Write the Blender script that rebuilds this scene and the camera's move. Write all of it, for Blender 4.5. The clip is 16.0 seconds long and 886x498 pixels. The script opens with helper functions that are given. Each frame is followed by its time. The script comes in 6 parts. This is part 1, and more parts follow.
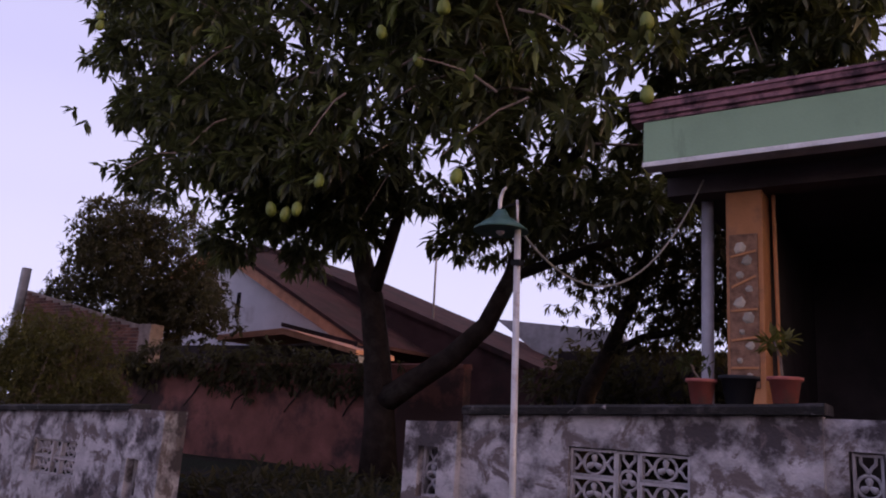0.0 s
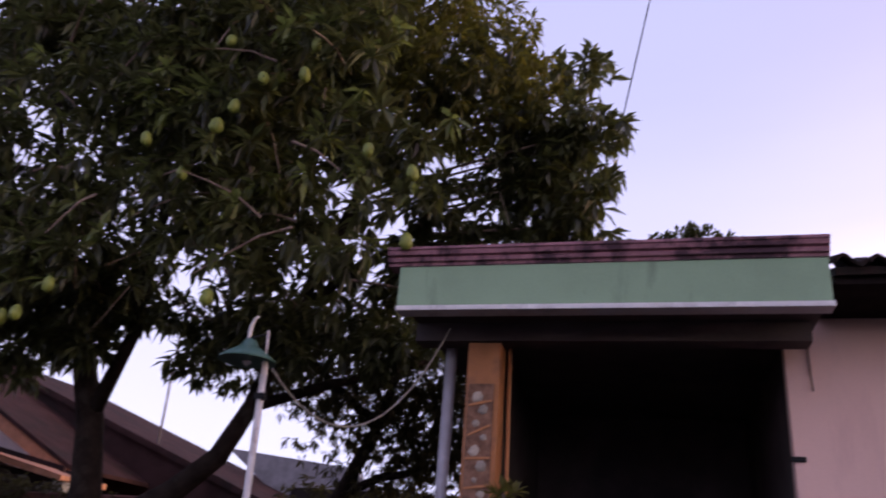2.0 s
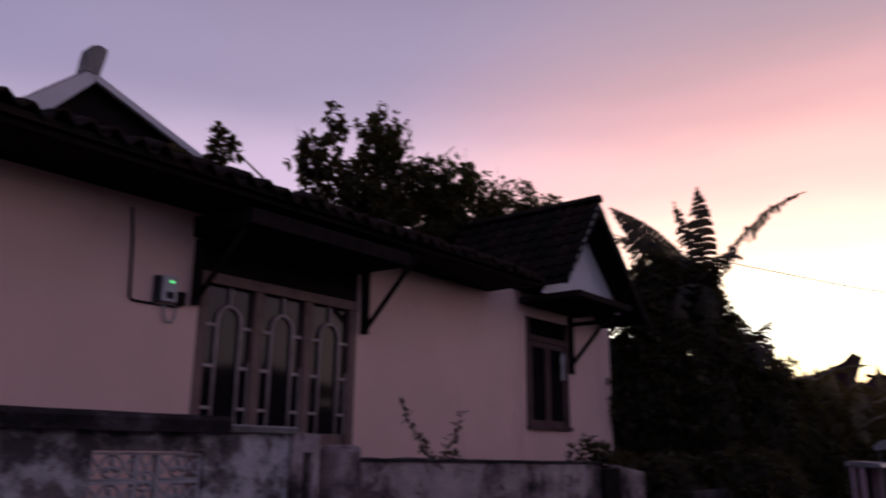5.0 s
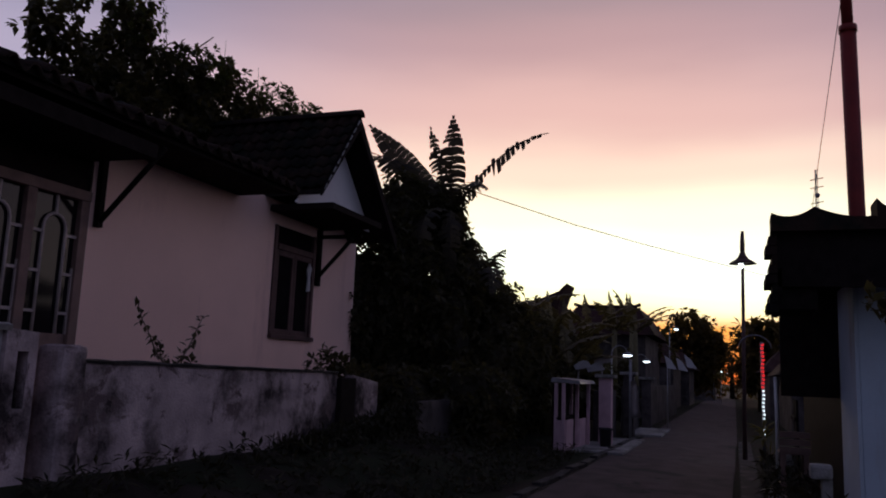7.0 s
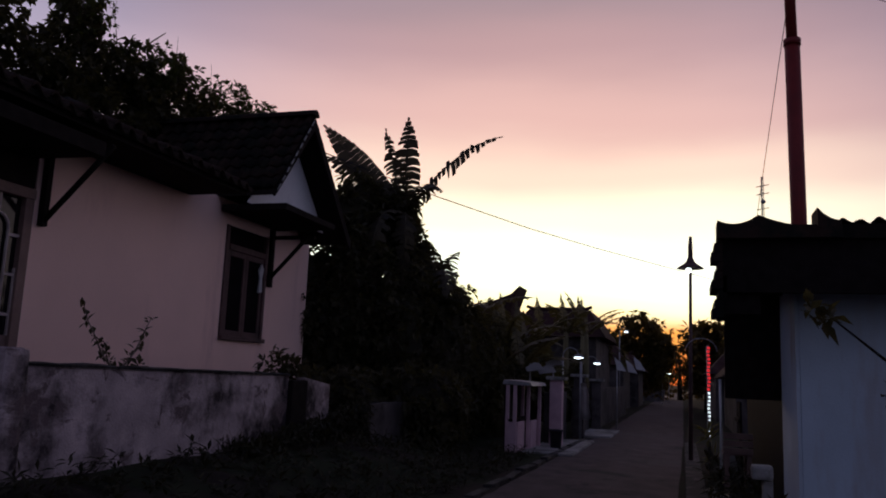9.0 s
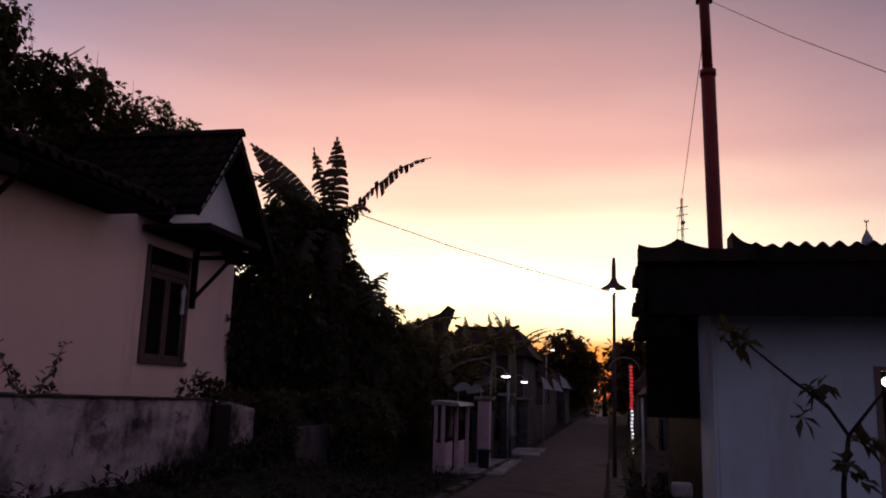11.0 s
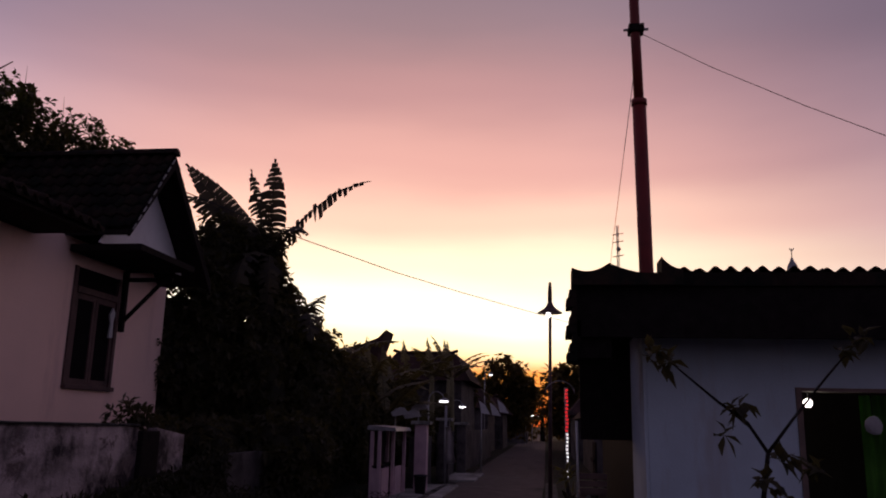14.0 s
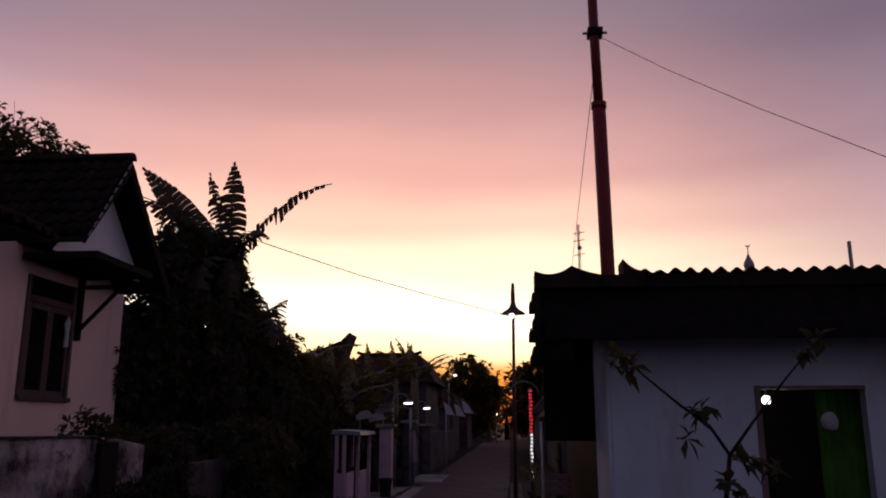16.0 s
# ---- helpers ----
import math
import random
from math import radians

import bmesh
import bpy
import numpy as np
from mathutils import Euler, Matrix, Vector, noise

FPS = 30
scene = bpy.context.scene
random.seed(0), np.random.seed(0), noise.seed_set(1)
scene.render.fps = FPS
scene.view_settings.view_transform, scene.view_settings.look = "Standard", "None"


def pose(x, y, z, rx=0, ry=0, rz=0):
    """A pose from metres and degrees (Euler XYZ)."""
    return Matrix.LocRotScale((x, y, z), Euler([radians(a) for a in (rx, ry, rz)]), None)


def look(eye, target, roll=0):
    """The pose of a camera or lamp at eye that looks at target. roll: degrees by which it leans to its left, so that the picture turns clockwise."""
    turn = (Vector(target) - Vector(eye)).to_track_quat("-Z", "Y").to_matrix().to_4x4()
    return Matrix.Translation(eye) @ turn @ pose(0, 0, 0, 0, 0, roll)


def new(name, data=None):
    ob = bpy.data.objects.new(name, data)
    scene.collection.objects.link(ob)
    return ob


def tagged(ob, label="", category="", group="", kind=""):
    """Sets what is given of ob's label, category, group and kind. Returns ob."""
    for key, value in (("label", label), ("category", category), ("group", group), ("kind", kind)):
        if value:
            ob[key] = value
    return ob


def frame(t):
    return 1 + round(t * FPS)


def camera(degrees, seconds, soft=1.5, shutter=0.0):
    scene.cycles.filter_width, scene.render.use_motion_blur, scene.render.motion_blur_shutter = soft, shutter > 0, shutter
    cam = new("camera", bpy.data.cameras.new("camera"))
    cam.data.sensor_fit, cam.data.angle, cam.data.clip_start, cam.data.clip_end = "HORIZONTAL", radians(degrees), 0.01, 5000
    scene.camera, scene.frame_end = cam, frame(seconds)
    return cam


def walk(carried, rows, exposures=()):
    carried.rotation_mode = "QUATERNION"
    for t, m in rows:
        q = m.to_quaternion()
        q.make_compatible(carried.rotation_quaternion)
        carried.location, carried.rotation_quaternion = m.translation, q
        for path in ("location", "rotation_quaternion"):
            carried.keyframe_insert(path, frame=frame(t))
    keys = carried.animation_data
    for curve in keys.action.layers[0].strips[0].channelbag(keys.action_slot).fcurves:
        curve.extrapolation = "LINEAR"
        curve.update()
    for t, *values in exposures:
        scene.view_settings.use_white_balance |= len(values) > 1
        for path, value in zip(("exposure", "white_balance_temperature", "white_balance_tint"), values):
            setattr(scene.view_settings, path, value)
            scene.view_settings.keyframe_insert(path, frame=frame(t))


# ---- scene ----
# ---- camera and its walk ----
cam = camera(58.7, 16.0, soft=1.9, shutter=0.4)
PATH = [
    (0, 0.021, -0.005, 1.499, 102.46, -3.71, 33.16),
    (0.5, -0.004, 0.001, 1.493, 103.85, -4.24, 31.22),
    (1, -0.015, 0.009, 1.517, 108.93, -4.47, 26.91),
    (1.5, -0.012, 0.019, 1.533, 110.97, -4.15, 21.22),
    (2, -0.010, -0.002, 1.557, 113.09, -4.30, 14.17),
    (2.5, -0.042, 0.002, 1.568, 114.28, -2.91, 5.73),
    (3, -0.060, 0.027, 1.568, 114.12, -1.64, -7.45),
    (3.5, -0.020, 0.070, 1.555, 111.95, -1.84, -15.66),
    (4, 0.080, 0.126, 1.554, 109.07, -0.25, -25.91),
    (4.5, 0.172, 0.162, 1.546, 106.56, -0.34, -35.26),
    (5, 0.238, 0.207, 1.535, 104.54, -0.55, -50.97),
    (5.2, 0.237, 0.232, 1.526, 104.33, -1.00, -55.15),
    (5.6, 0.242, 0.244, 1.525, 103.50, -1.72, -61.93),
    (6, 0.254, 0.273, 1.520, 102.10, -2.11, -66.09),
    (6.6, 0.276, 0.326, 1.512, 99.81, -2.31, -69.03),
    (7.3, 0.290, 0.359, 1.508, 98.45, -2.31, -70.45),
    (7.5, 0.290, 0.359, 1.508, 98.46, -2.32, -70.90),
    (8, 0.271, 0.348, 1.518, 98.48, -2.33, -71.93),
    (10.5, 0.262, 0.327, 1.547, 100.20, -1.91, -76.70),
    (11, 0.257, 0.320, 1.572, 100.53, -1.64, -78.40),
    (11.5, 0.244, 0.314, 1.582, 101.27, -1.63, -79.14),
    (12, 0.241, 0.307, 1.584, 102.49, -2.10, -80.56),
    (12.5, 0.251, 0.300, 1.586, 102.69, -1.79, -81.70),
    (13, 0.246, 0.284, 1.564, 102.73, -1.57, -82.56),
    (13.5, 0.246, 0.275, 1.550, 102.62, -1.52, -82.64),
    (14, 0.254, 0.273, 1.544, 102.46, -1.23, -82.74),
    (14.5, 0.250, 0.262, 1.558, 102.36, -0.86, -83.50),
    (15, 0.252, 0.273, 1.564, 102.18, -0.22, -83.79),
    (15.5, 0.257, 0.282, 1.574, 102.23, -0.46, -84.20),
    (16, 0.263, 0.281, 1.598, 102.47, 0.03, -85.26),
]
EXPOSURES = [
    (0, 1.12, 7000, 8), (1, 1.28, 6950, 5), (2, 1.44, 6900, 5), (2.5, 1.2, 6950, 6), (3, 0.92, 7100, 7), (3.5, 0.70, 7100, 10), (4, 0.66, 7050, 14), (4.5, 0.42, 6900, 15), (5, -0.08, 6900, 13),
    (7.3, -0.6, 6300, -3), (10.3, -0.6, 6700, 3), (11, -0.6, 7500, 14), (12, -0.7, 7550, 18), (16, -0.7, 7550, 18),
]
walk(cam, [(t, pose(x, y, z, rx, ry, rz)) for t, x, y, z, rx, ry, rz in PATH], EXPOSURES)


# ---- world: the sky after sunset ----
def lin(r, g, b, k=1.0):
    return tuple((c / 255 / 12.92 if c < 10 else ((c / 255 + 0.055) / 1.055) ** 2.4) * k for c in (r, g, b)) + (1.0,)


def ramp_node(nt, stops):
    n = nt.nodes.new("ShaderNodeValToRGB")
    n.color_ramp.interpolation = "EASE"
    while len(n.color_ramp.elements) < len(stops):
        n.color_ramp.elements.new(0.5)
    for e, (p, c) in zip(n.color_ramp.elements, stops):
        e.position, e.color = p, c
    return n


SUNSET = Vector((0.985, 0.172, 0.0))
world = bpy.data.worlds.new("dusk_sky")
scene.world = world
world.use_nodes = True
wt = world.node_tree
wt.nodes.clear()
L = wt.links.new
tc = wt.nodes.new("ShaderNodeTexCoord")
sep = wt.nodes.new("ShaderNodeSeparateXYZ")
L(tc.outputs["Generated"], sep.inputs[0])
# soft streaks of thin cloud bend the height at which the colours lie
mp = wt.nodes.new("ShaderNodeMapping")
mp.inputs["Scale"].default_value = (1.6, 1.6, 7.0)
mp.inputs["Rotation"].default_value = (0.12, 0.1, 0.3)
nz = wt.nodes.new("ShaderNodeTexNoise")
nz.inputs["Scale"].default_value, nz.inputs["Detail"].default_value = 1.3, 4
L(tc.outputs["Generated"], mp.inputs[0])
L(mp.outputs[0], nz.inputs["Vector"])
bend = wt.nodes.new("ShaderNodeMath")
bend.operation = "MULTIPLY_ADD"
bend.inputs[1].default_value, bend.inputs[2].default_value = 0.075, -0.0375
L(nz.outputs["Fac"], bend.inputs[0])
hgt = wt.nodes.new("ShaderNodeMath")
hgt.operation = "ADD"
L(sep.outputs["Z"], hgt.inputs[0])
L(bend.outputs[0], hgt.inputs[1])
near = ramp_node(wt, [(0.0, lin(255, 120, 55, 1.5)), (0.055, lin(255, 168, 84, 1.9)), (0.10, lin(255, 240, 196, 2.6)), (0.135, lin(255, 250, 234, 2.6)), (0.19, lin(255, 236, 210, 2.2)), (0.25, lin(244, 205, 188, 2.0)), (0.32, lin(225, 176, 170, 1.85)), (0.40, lin(199, 154, 155, 1.75)), (0.50, lin(163, 138, 143, 1.6)), (0.75, lin(140, 122, 130, 1.4)), (1.0, lin(105, 105, 145))])
middle = ramp_node(wt, [(0.0, lin(255, 236, 228, 1.7)), (0.12, lin(254, 226, 228, 1.6)), (0.22, lin(240, 212, 236, 1.4)), (0.32, lin(212, 192, 224, 1.15)), (0.45, lin(172, 162, 198, 0.97)), (0.65, lin(146, 134, 165, 0.92)), (1.0, lin(105, 105, 145))])
away = ramp_node(wt, [(0.0, lin(194, 192, 230, 0.74)), (0.12, lin(186, 184, 226, 0.74)), (0.25, lin(176, 174, 214, 0.78)), (0.40, lin(158, 156, 198, 0.88)), (0.60, lin(138, 138, 178, 0.95)), (0.8, lin(118, 120, 165)), (1.0, lin(105, 105, 145))])
L(hgt.outputs[0], middle.inputs[0])
L(hgt.outputs[0], near.inputs[0])
L(hgt.outputs[0], away.inputs[0])
dot = wt.nodes.new("ShaderNodeVectorMath")
dot.operation = "DOT_PRODUCT"
dot.inputs[1].default_value = SUNSET
L(tc.outputs["Generated"], dot.inputs[0])
side = wt.nodes.new("ShaderNodeMapRange")
side.interpolation_type = "SMOOTHSTEP"
side.inputs["From Min"].default_value, side.inputs["From Max"].default_value = 0.72, 0.985
L(dot.outputs["Value"], side.inputs["Value"])
mixw = wt.nodes.new("ShaderNodeMix")
mixw.data_type = "RGBA"
L(side.outputs[0], mixw.inputs["Factor"])
half_way = wt.nodes.new("ShaderNodeMapRange")
half_way.interpolation_type = "SMOOTHSTEP"
half_way.inputs["From Min"].default_value, half_way.inputs["From Max"].default_value = 0.1, 0.78
L(dot.outputs["Value"], half_way.inputs["Value"])
mixm = wt.nodes.new("ShaderNodeMix")
mixm.data_type = "RGBA"
L(half_way.outputs[0], mixm.inputs["Factor"])
L(away.outputs[0], mixm.inputs[6])
L(middle.outputs[0], mixm.inputs[7])
L(mixm.outputs[2], mixw.inputs[6])
L(near.outputs[0], mixw.inputs[7])
bg = wt.nodes.new("ShaderNodeBackground")
bg.inputs["Strength"].default_value = 1.0
# a thin veil of dusk cloud dims the sky beside the sunset, over the corner house
veil_y = wt.nodes.new("ShaderNodeMapRange")
veil_y.interpolation_type = "SMOOTHSTEP"
veil_y.inputs["From Min"].default_value, veil_y.inputs["From Max"].default_value = -0.02, -0.42
L(sep.outputs["Y"], veil_y.inputs["Value"])
veil_x = wt.nodes.new("ShaderNodeMapRange")
veil_x.interpolation_type = "SMOOTHSTEP"
veil_x.inputs["From Min"].default_value, veil_x.inputs["From Max"].default_value = 0.3, 0.8
L(sep.outputs["X"], veil_x.inputs["Value"])
veil_f = wt.nodes.new("ShaderNodeMath")
veil_f.operation = "MULTIPLY"
L(veil_y.outputs[0], veil_f.inputs[0])
L(veil_x.outputs[0], veil_f.inputs[1])
veil = wt.nodes.new("ShaderNodeMix")
veil.data_type, veil.blend_type = "RGBA", "MULTIPLY"
veil.inputs[7].default_value = (0.74, 0.69, 0.67, 1)
L(veil_f.outputs[0], veil.inputs["Factor"])
L(mixw.outputs[2], veil.inputs[6])
L(veil.outputs[2], bg.inputs["Color"])
out = wt.nodes.new("ShaderNodeOutputWorld")
L(bg.outputs[0], out.inputs[0])

# the last glow of the sun, which is at the horizon
sun = new("sun", bpy.data.lights.new("sun", "SUN"))
sun.data.energy, sun.data.angle, sun.data.color = 0.4, radians(14), (1.0, 0.62, 0.42)
sun.matrix_world = look(SUNSET * 50 + Vector((0, 0, 5)), (0, 0, 0))


# ---- materials ----
def mat(name, color, rough=0.8, vary=0.25, scale=6.0, bump=0.15, stain=None, stain_scale=1.2, stain_amount=0.5, streak=False, metal=0.0, island=0.0, obrand=0.0, detail=40.0, patch=None):
    m = bpy.data.materials.new(name)
    m.use_nodes = True
    nt = m.node_tree
    b = nt.nodes["Principled BSDF"]
    b.inputs["Roughness"].default_value, b.inputs["Metallic"].default_value = rough, metal
    b.inputs["Specular IOR Level"].default_value = 0.08 if max(color) < 0.06 else 0.3
    t = nt.nodes.new("ShaderNodeTexCoord")

    def noise_at(sc, det=5.0, stretch=None, space="Object"):
        n = nt.nodes.new("ShaderNodeTexNoise")
        n.inputs["Scale"].default_value, n.inputs["Detail"].default_value = sc, det
        if stretch:
            q = nt.nodes.new("ShaderNodeMapping")
            q.inputs["Scale"].default_value = stretch
            nt.links.new(t.outputs[space], q.inputs[0])
            nt.links.new(q.outputs[0], n.inputs["Vector"])
        else:
            nt.links.new(t.outputs[space], n.inputs["Vector"])
        return n

    def mix(kind, fac, a, bb):
        x = nt.nodes.new("ShaderNodeMix")
        x.data_type, x.blend_type = "RGBA", kind
        for sock, v in ((x.inputs["Factor"], fac), (x.inputs[6], a), (x.inputs[7], bb)):
            if isinstance(v, (int, float)):
                sock.default_value = v
            elif isinstance(v, tuple):
                sock.default_value = v if len(v) == 4 else (*v, 1)
            else:
                nt.links.new(v, sock)
        return x.outputs[2]

    def contrast(sock, lo, hi):
        r = nt.nodes.new("ShaderNodeMapRange")
        r.inputs["From Min"].default_value, r.inputs["From Max"].default_value = lo, hi
        nt.links.new(sock, r.inputs["Value"])
        return r.outputs[0]

    lo = tuple(max(c * (1 - vary), 0) for c in color)
    hi = tuple(min(c * (1 + vary), 1) for c in color)
    col = mix("MIX", contrast(noise_at(scale).outputs["Fac"], 0.3, 0.7), lo, hi)
    fine = noise_at(detail, 3.0)
    col = mix("MULTIPLY", 0.5, col, mix("MIX", contrast(fine.outputs["Fac"], 0.3, 0.75), (1 - vary, 1 - vary, 1 - vary), (1, 1, 1)))
    if stain:
        s = noise_at(stain_scale, 7.0, (2.2, 2.2, 0.45) if streak else None)
        s.inputs["Roughness"].default_value = 0.65
        col = mix("MIX", contrast(s.outputs["Fac"], 0.62 - 0.25 * stain_amount, 0.74 - 0.25 * stain_amount), col, stain)
    if patch:
        p = noise_at(patch[1], 9.0)
        p.inputs["Roughness"].default_value, p.inputs["Distortion"].default_value = 0.72, 0.6
        col = mix("MIX", contrast(p.outputs["Fac"], patch[2], patch[2] + 0.06), col, patch[0])
    if island:
        g = nt.nodes.new("ShaderNodeNewGeometry")
        col = mix("MULTIPLY", 1.0, col, mix("MIX", g.outputs["Random Per Island"], (1 - island,) * 3, (1 + island, 1 + island * 0.9, 1 + island * 0.4)))
    if obrand:
        g = nt.nodes.new("ShaderNodeObjectInfo")
        col = mix("MULTIPLY", 1.0, col, mix("MIX", g.outputs["Random"], (1 - obrand,) * 3, (1.0,) * 3))
    nt.links.new(col, b.inputs["Base Color"])
    if bump:
        bp = nt.nodes.new("ShaderNodeBump")
        bp.inputs["Strength"].default_value, bp.inputs["Distance"].default_value = bump, 0.02
        nt.links.new(fine.outputs["Fac"], bp.inputs["Height"])
        nt.links.new(bp.outputs[0], b.inputs["Normal"])
    return m


def glow(name, color, strength):
    m = bpy.data.materials.new(name)
    m.use_nodes = True
    b = m.node_tree.nodes["Principled BSDF"]
    b.inputs["Base Color"].default_value = (*color, 1)
    b.inputs["Emission Color"].default_value = (*color, 1)
    b.inputs["Emission Strength"].default_value = strength
    return m


def leafy(name, color, island=0.5, rough=0.6, thin=0.38):
    m = mat(name, color, rough, 0.25, 3.0, 0.0, island=island)
    b = m.node_tree.nodes["Principled BSDF"]
    nt = m.node_tree
    tr = nt.nodes.new("ShaderNodeBsdfTranslucent")
    tr.inputs["Color"].default_value = (color[0] * 1.9, color[1] * 1.9, color[2] * 0.9, 1)
    mx = nt.nodes.new("ShaderNodeMixShader")
    mx.inputs["Fac"].default_value = thin
    nt.links.new(b.outputs[0], mx.inputs[1])
    nt.links.new(tr.outputs[0], mx.inputs[2])
    nt.links.new(mx.outputs[0], nt.nodes["Material Output"].inputs["Surface"])
    b.inputs["Specular IOR Level"].default_value = 0.22
    return m


M_ASPHALT = mat("asphalt", (0.075, 0.052, 0.055), 0.9, 0.35, 2.5, 0.6, (0.075, 0.06, 0.06), 0.5, 0.4, patch=((0.03, 0.024, 0.025), 0.9, 0.56))
M_SOIL = mat("soil", (0.03, 0.023, 0.02), 0.95, 0.4, 3, 0.6, (0.02, 0.024, 0.013), 0.9, 0.8)
M_CONCRETE = mat("concrete", (0.32, 0.30, 0.29), 0.9, 0.25, 3, 0.4, (0.13, 0.12, 0.11), 1.5, 0.6)
M_FENCE = mat("mouldy_plaster", (0.55, 0.505, 0.515), 0.92, 0.28, 5.0, 0.5, (0.075, 0.062, 0.065), 2.3, 0.62, detail=28.0, patch=((0.17, 0.135, 0.13), 3.3, 0.52))
M_FENCE_LOW = mat("limewashed_plaster", (0.46, 0.36, 0.37), 0.92, 0.28, 3.0, 0.5, (0.03, 0.022, 0.024), 0.85, 0.64, patch=((0.13, 0.092, 0.095), 2.4, 0.55))
# darker plaster copy for the lane, its dimness at dusk put into the colour
M_LANEWALL = mat("shade_dark_lane_plaster", (0.08, 0.066, 0.068), 0.92, 0.3, 3.0, 0.4, (0.03, 0.025, 0.025), 1.2, 0.6)
M_COPING = mat("coping_stone", (0.09, 0.078, 0.078), 0.92, 0.35, 5, 0.6, (0.025, 0.023, 0.022), 3.0, 0.95, patch=((0.42, 0.38, 0.38), 9.0, 0.63))
M_SOOT = mat("black_mould_crust", (0.032, 0.026, 0.027), 0.95, 0.4, 6, 0.6, (0.09, 0.075, 0.078), 2.2, 0.35)
M_VENT = mat("breeze_block", (0.50, 0.46, 0.47), 0.9, 0.2, 9, 0.3, (0.2, 0.18, 0.18), 3, 0.4)
M_GREEN = mat("green_paint", (0.25, 0.37, 0.235), 0.65, 0.10, 1.5, 0.1, (0.16, 0.23, 0.15), 1.2, 0.15, streak=True)
M_MAROON = mat("maroon_paint", (0.32, 0.15, 0.18), 0.7, 0.3, 5, 0.2, (0.06, 0.028, 0.04), 3.2, 0.62)
M_WHITE = mat("white_trim", (0.70, 0.68, 0.68), 0.7, 0.1, 4, 0.15, (0.4, 0.38, 0.38), 1.6, 0.3)
M_PINK = mat("cream_pink_plaster", (0.82, 0.55, 0.485), 0.85, 0.06, 0.8, 0.12, (0.68, 0.44, 0.40), 0.6, 0.25, streak=True)
# near-black plaster carries the shade of enclosed rooms in its colour
M_DARKWALL = mat("shade_dark_plaster", (0.05, 0.04, 0.04), 0.9, 0.2, 2, 0.1)
# carport plaster is darkened: the interior's shade is put into its colour
M_CARPORT = mat("shade_dark_carport_plaster", (0.095, 0.075, 0.073), 0.9, 0.25, 2, 0.15, (0.06, 0.05, 0.05), 0.8, 0.4)
M_TILE = mat("old_clay_tile", (0.032, 0.02, 0.018), 0.95, 0.35, 4, 0.4, (0.012, 0.012, 0.011), 2.0, 0.7, island=0.3)
M_ROOF_FAR = mat("red_brown_roof", (0.05, 0.026, 0.025), 0.95, 0.3, 2, 0.3, (0.03, 0.02, 0.019), 0.6, 0.5)
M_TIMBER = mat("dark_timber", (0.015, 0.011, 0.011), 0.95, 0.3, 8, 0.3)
M_FRAME = mat("weathered_door_wood", (0.22, 0.14, 0.125), 0.75, 0.2, 6, 0.2, (0.16, 0.11, 0.10), 3, 0.4)
M_LATTICE = mat("pale_lattice_paint", (0.46, 0.37, 0.36), 0.7, 0.2, 8, 0.15)
M_ORANGE = mat("orange_column_paint", (0.50, 0.22, 0.10), 0.75, 0.15, 4, 0.15, (0.30, 0.14, 0.08), 2, 0.35)
M_INLAY = mat("brown_stone_inlay", (0.24, 0.13, 0.085), 0.85, 0.4, 14, 0.4)
M_PEBBLE = mat("pale_inlay_stone", (0.52, 0.44, 0.36), 0.8, 0.2, 9, 0.3, obrand=0.4)
M_PIPE = mat("grey_pvc", (0.42, 0.40, 0.44), 0.5, 0.12, 6, 0.05)
M_POLE = mat("galvanised_pole", (0.62, 0.58, 0.56), 0.45, 0.15, 5, 0.05, (0.35, 0.25, 0.2), 4, 0.3, metal=0.25)
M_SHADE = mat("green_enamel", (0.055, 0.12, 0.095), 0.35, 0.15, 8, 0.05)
M_BARK = mat("mango_bark", (0.03, 0.022, 0.019), 0.98, 0.4, 6, 0.9, (0.045, 0.04, 0.035), 2, 0.3)
M_TWIG = mat("twig_bark", (0.20, 0.15, 0.12), 0.9, 0.3, 8, 0.3)
M_MANGO_LEAF = leafy("mango_leaf", (0.06, 0.066, 0.038), 0.97, 0.36)
M_MANGO_LEAF.node_tree.nodes["Principled BSDF"].inputs["Specular IOR Level"].default_value = 0.5
# lighter copy of the mango leaf, painting highlights of lit leaf faces
M_LIT_LEAF = leafy("lit_mango_leaf", (0.14, 0.165, 0.08), 0.6, 0.4)
M_YELLOW_LEAF = leafy("young_mango_leaf", (0.105, 0.10, 0.034))
M_DARK_LEAF = leafy("dark_leaf", (0.052, 0.045, 0.03))
M_OLIVE_LEAF = leafy("olive_feathery_leaf", (0.085, 0.075, 0.03))
M_SHRUB_LEAF = leafy("shrub_leaf", (0.045, 0.05, 0.022))
M_GRASS = leafy("weeds", (0.03, 0.027, 0.018), 0.5, 0.7, 0.2)
# near bananas coloured dark as backlit, lane ones lighter olive as lit
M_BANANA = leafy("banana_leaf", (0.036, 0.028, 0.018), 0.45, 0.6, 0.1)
M_BANANA_FAR = leafy("lit_banana_leaf", (0.085, 0.068, 0.036), 0.5, 0.5, 0.22)
# warm brown tint puts the low sun's light into the farthest crowns
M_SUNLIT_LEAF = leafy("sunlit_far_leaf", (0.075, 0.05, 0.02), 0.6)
M_WINFRAME = mat("dark_red_window_wood", (0.10, 0.055, 0.055), 0.75, 0.25, 6, 0.2, (0.05, 0.03, 0.03), 3, 0.4)
M_BANANA_STEM = mat("banana_stem", (0.12, 0.10, 0.05), 0.7, 0.3, 5, 0.2)
M_FRUIT = mat("green_mango_skin", (0.20, 0.235, 0.05), 0.5, 0.15, 6, 0.02, obrand=0.25)
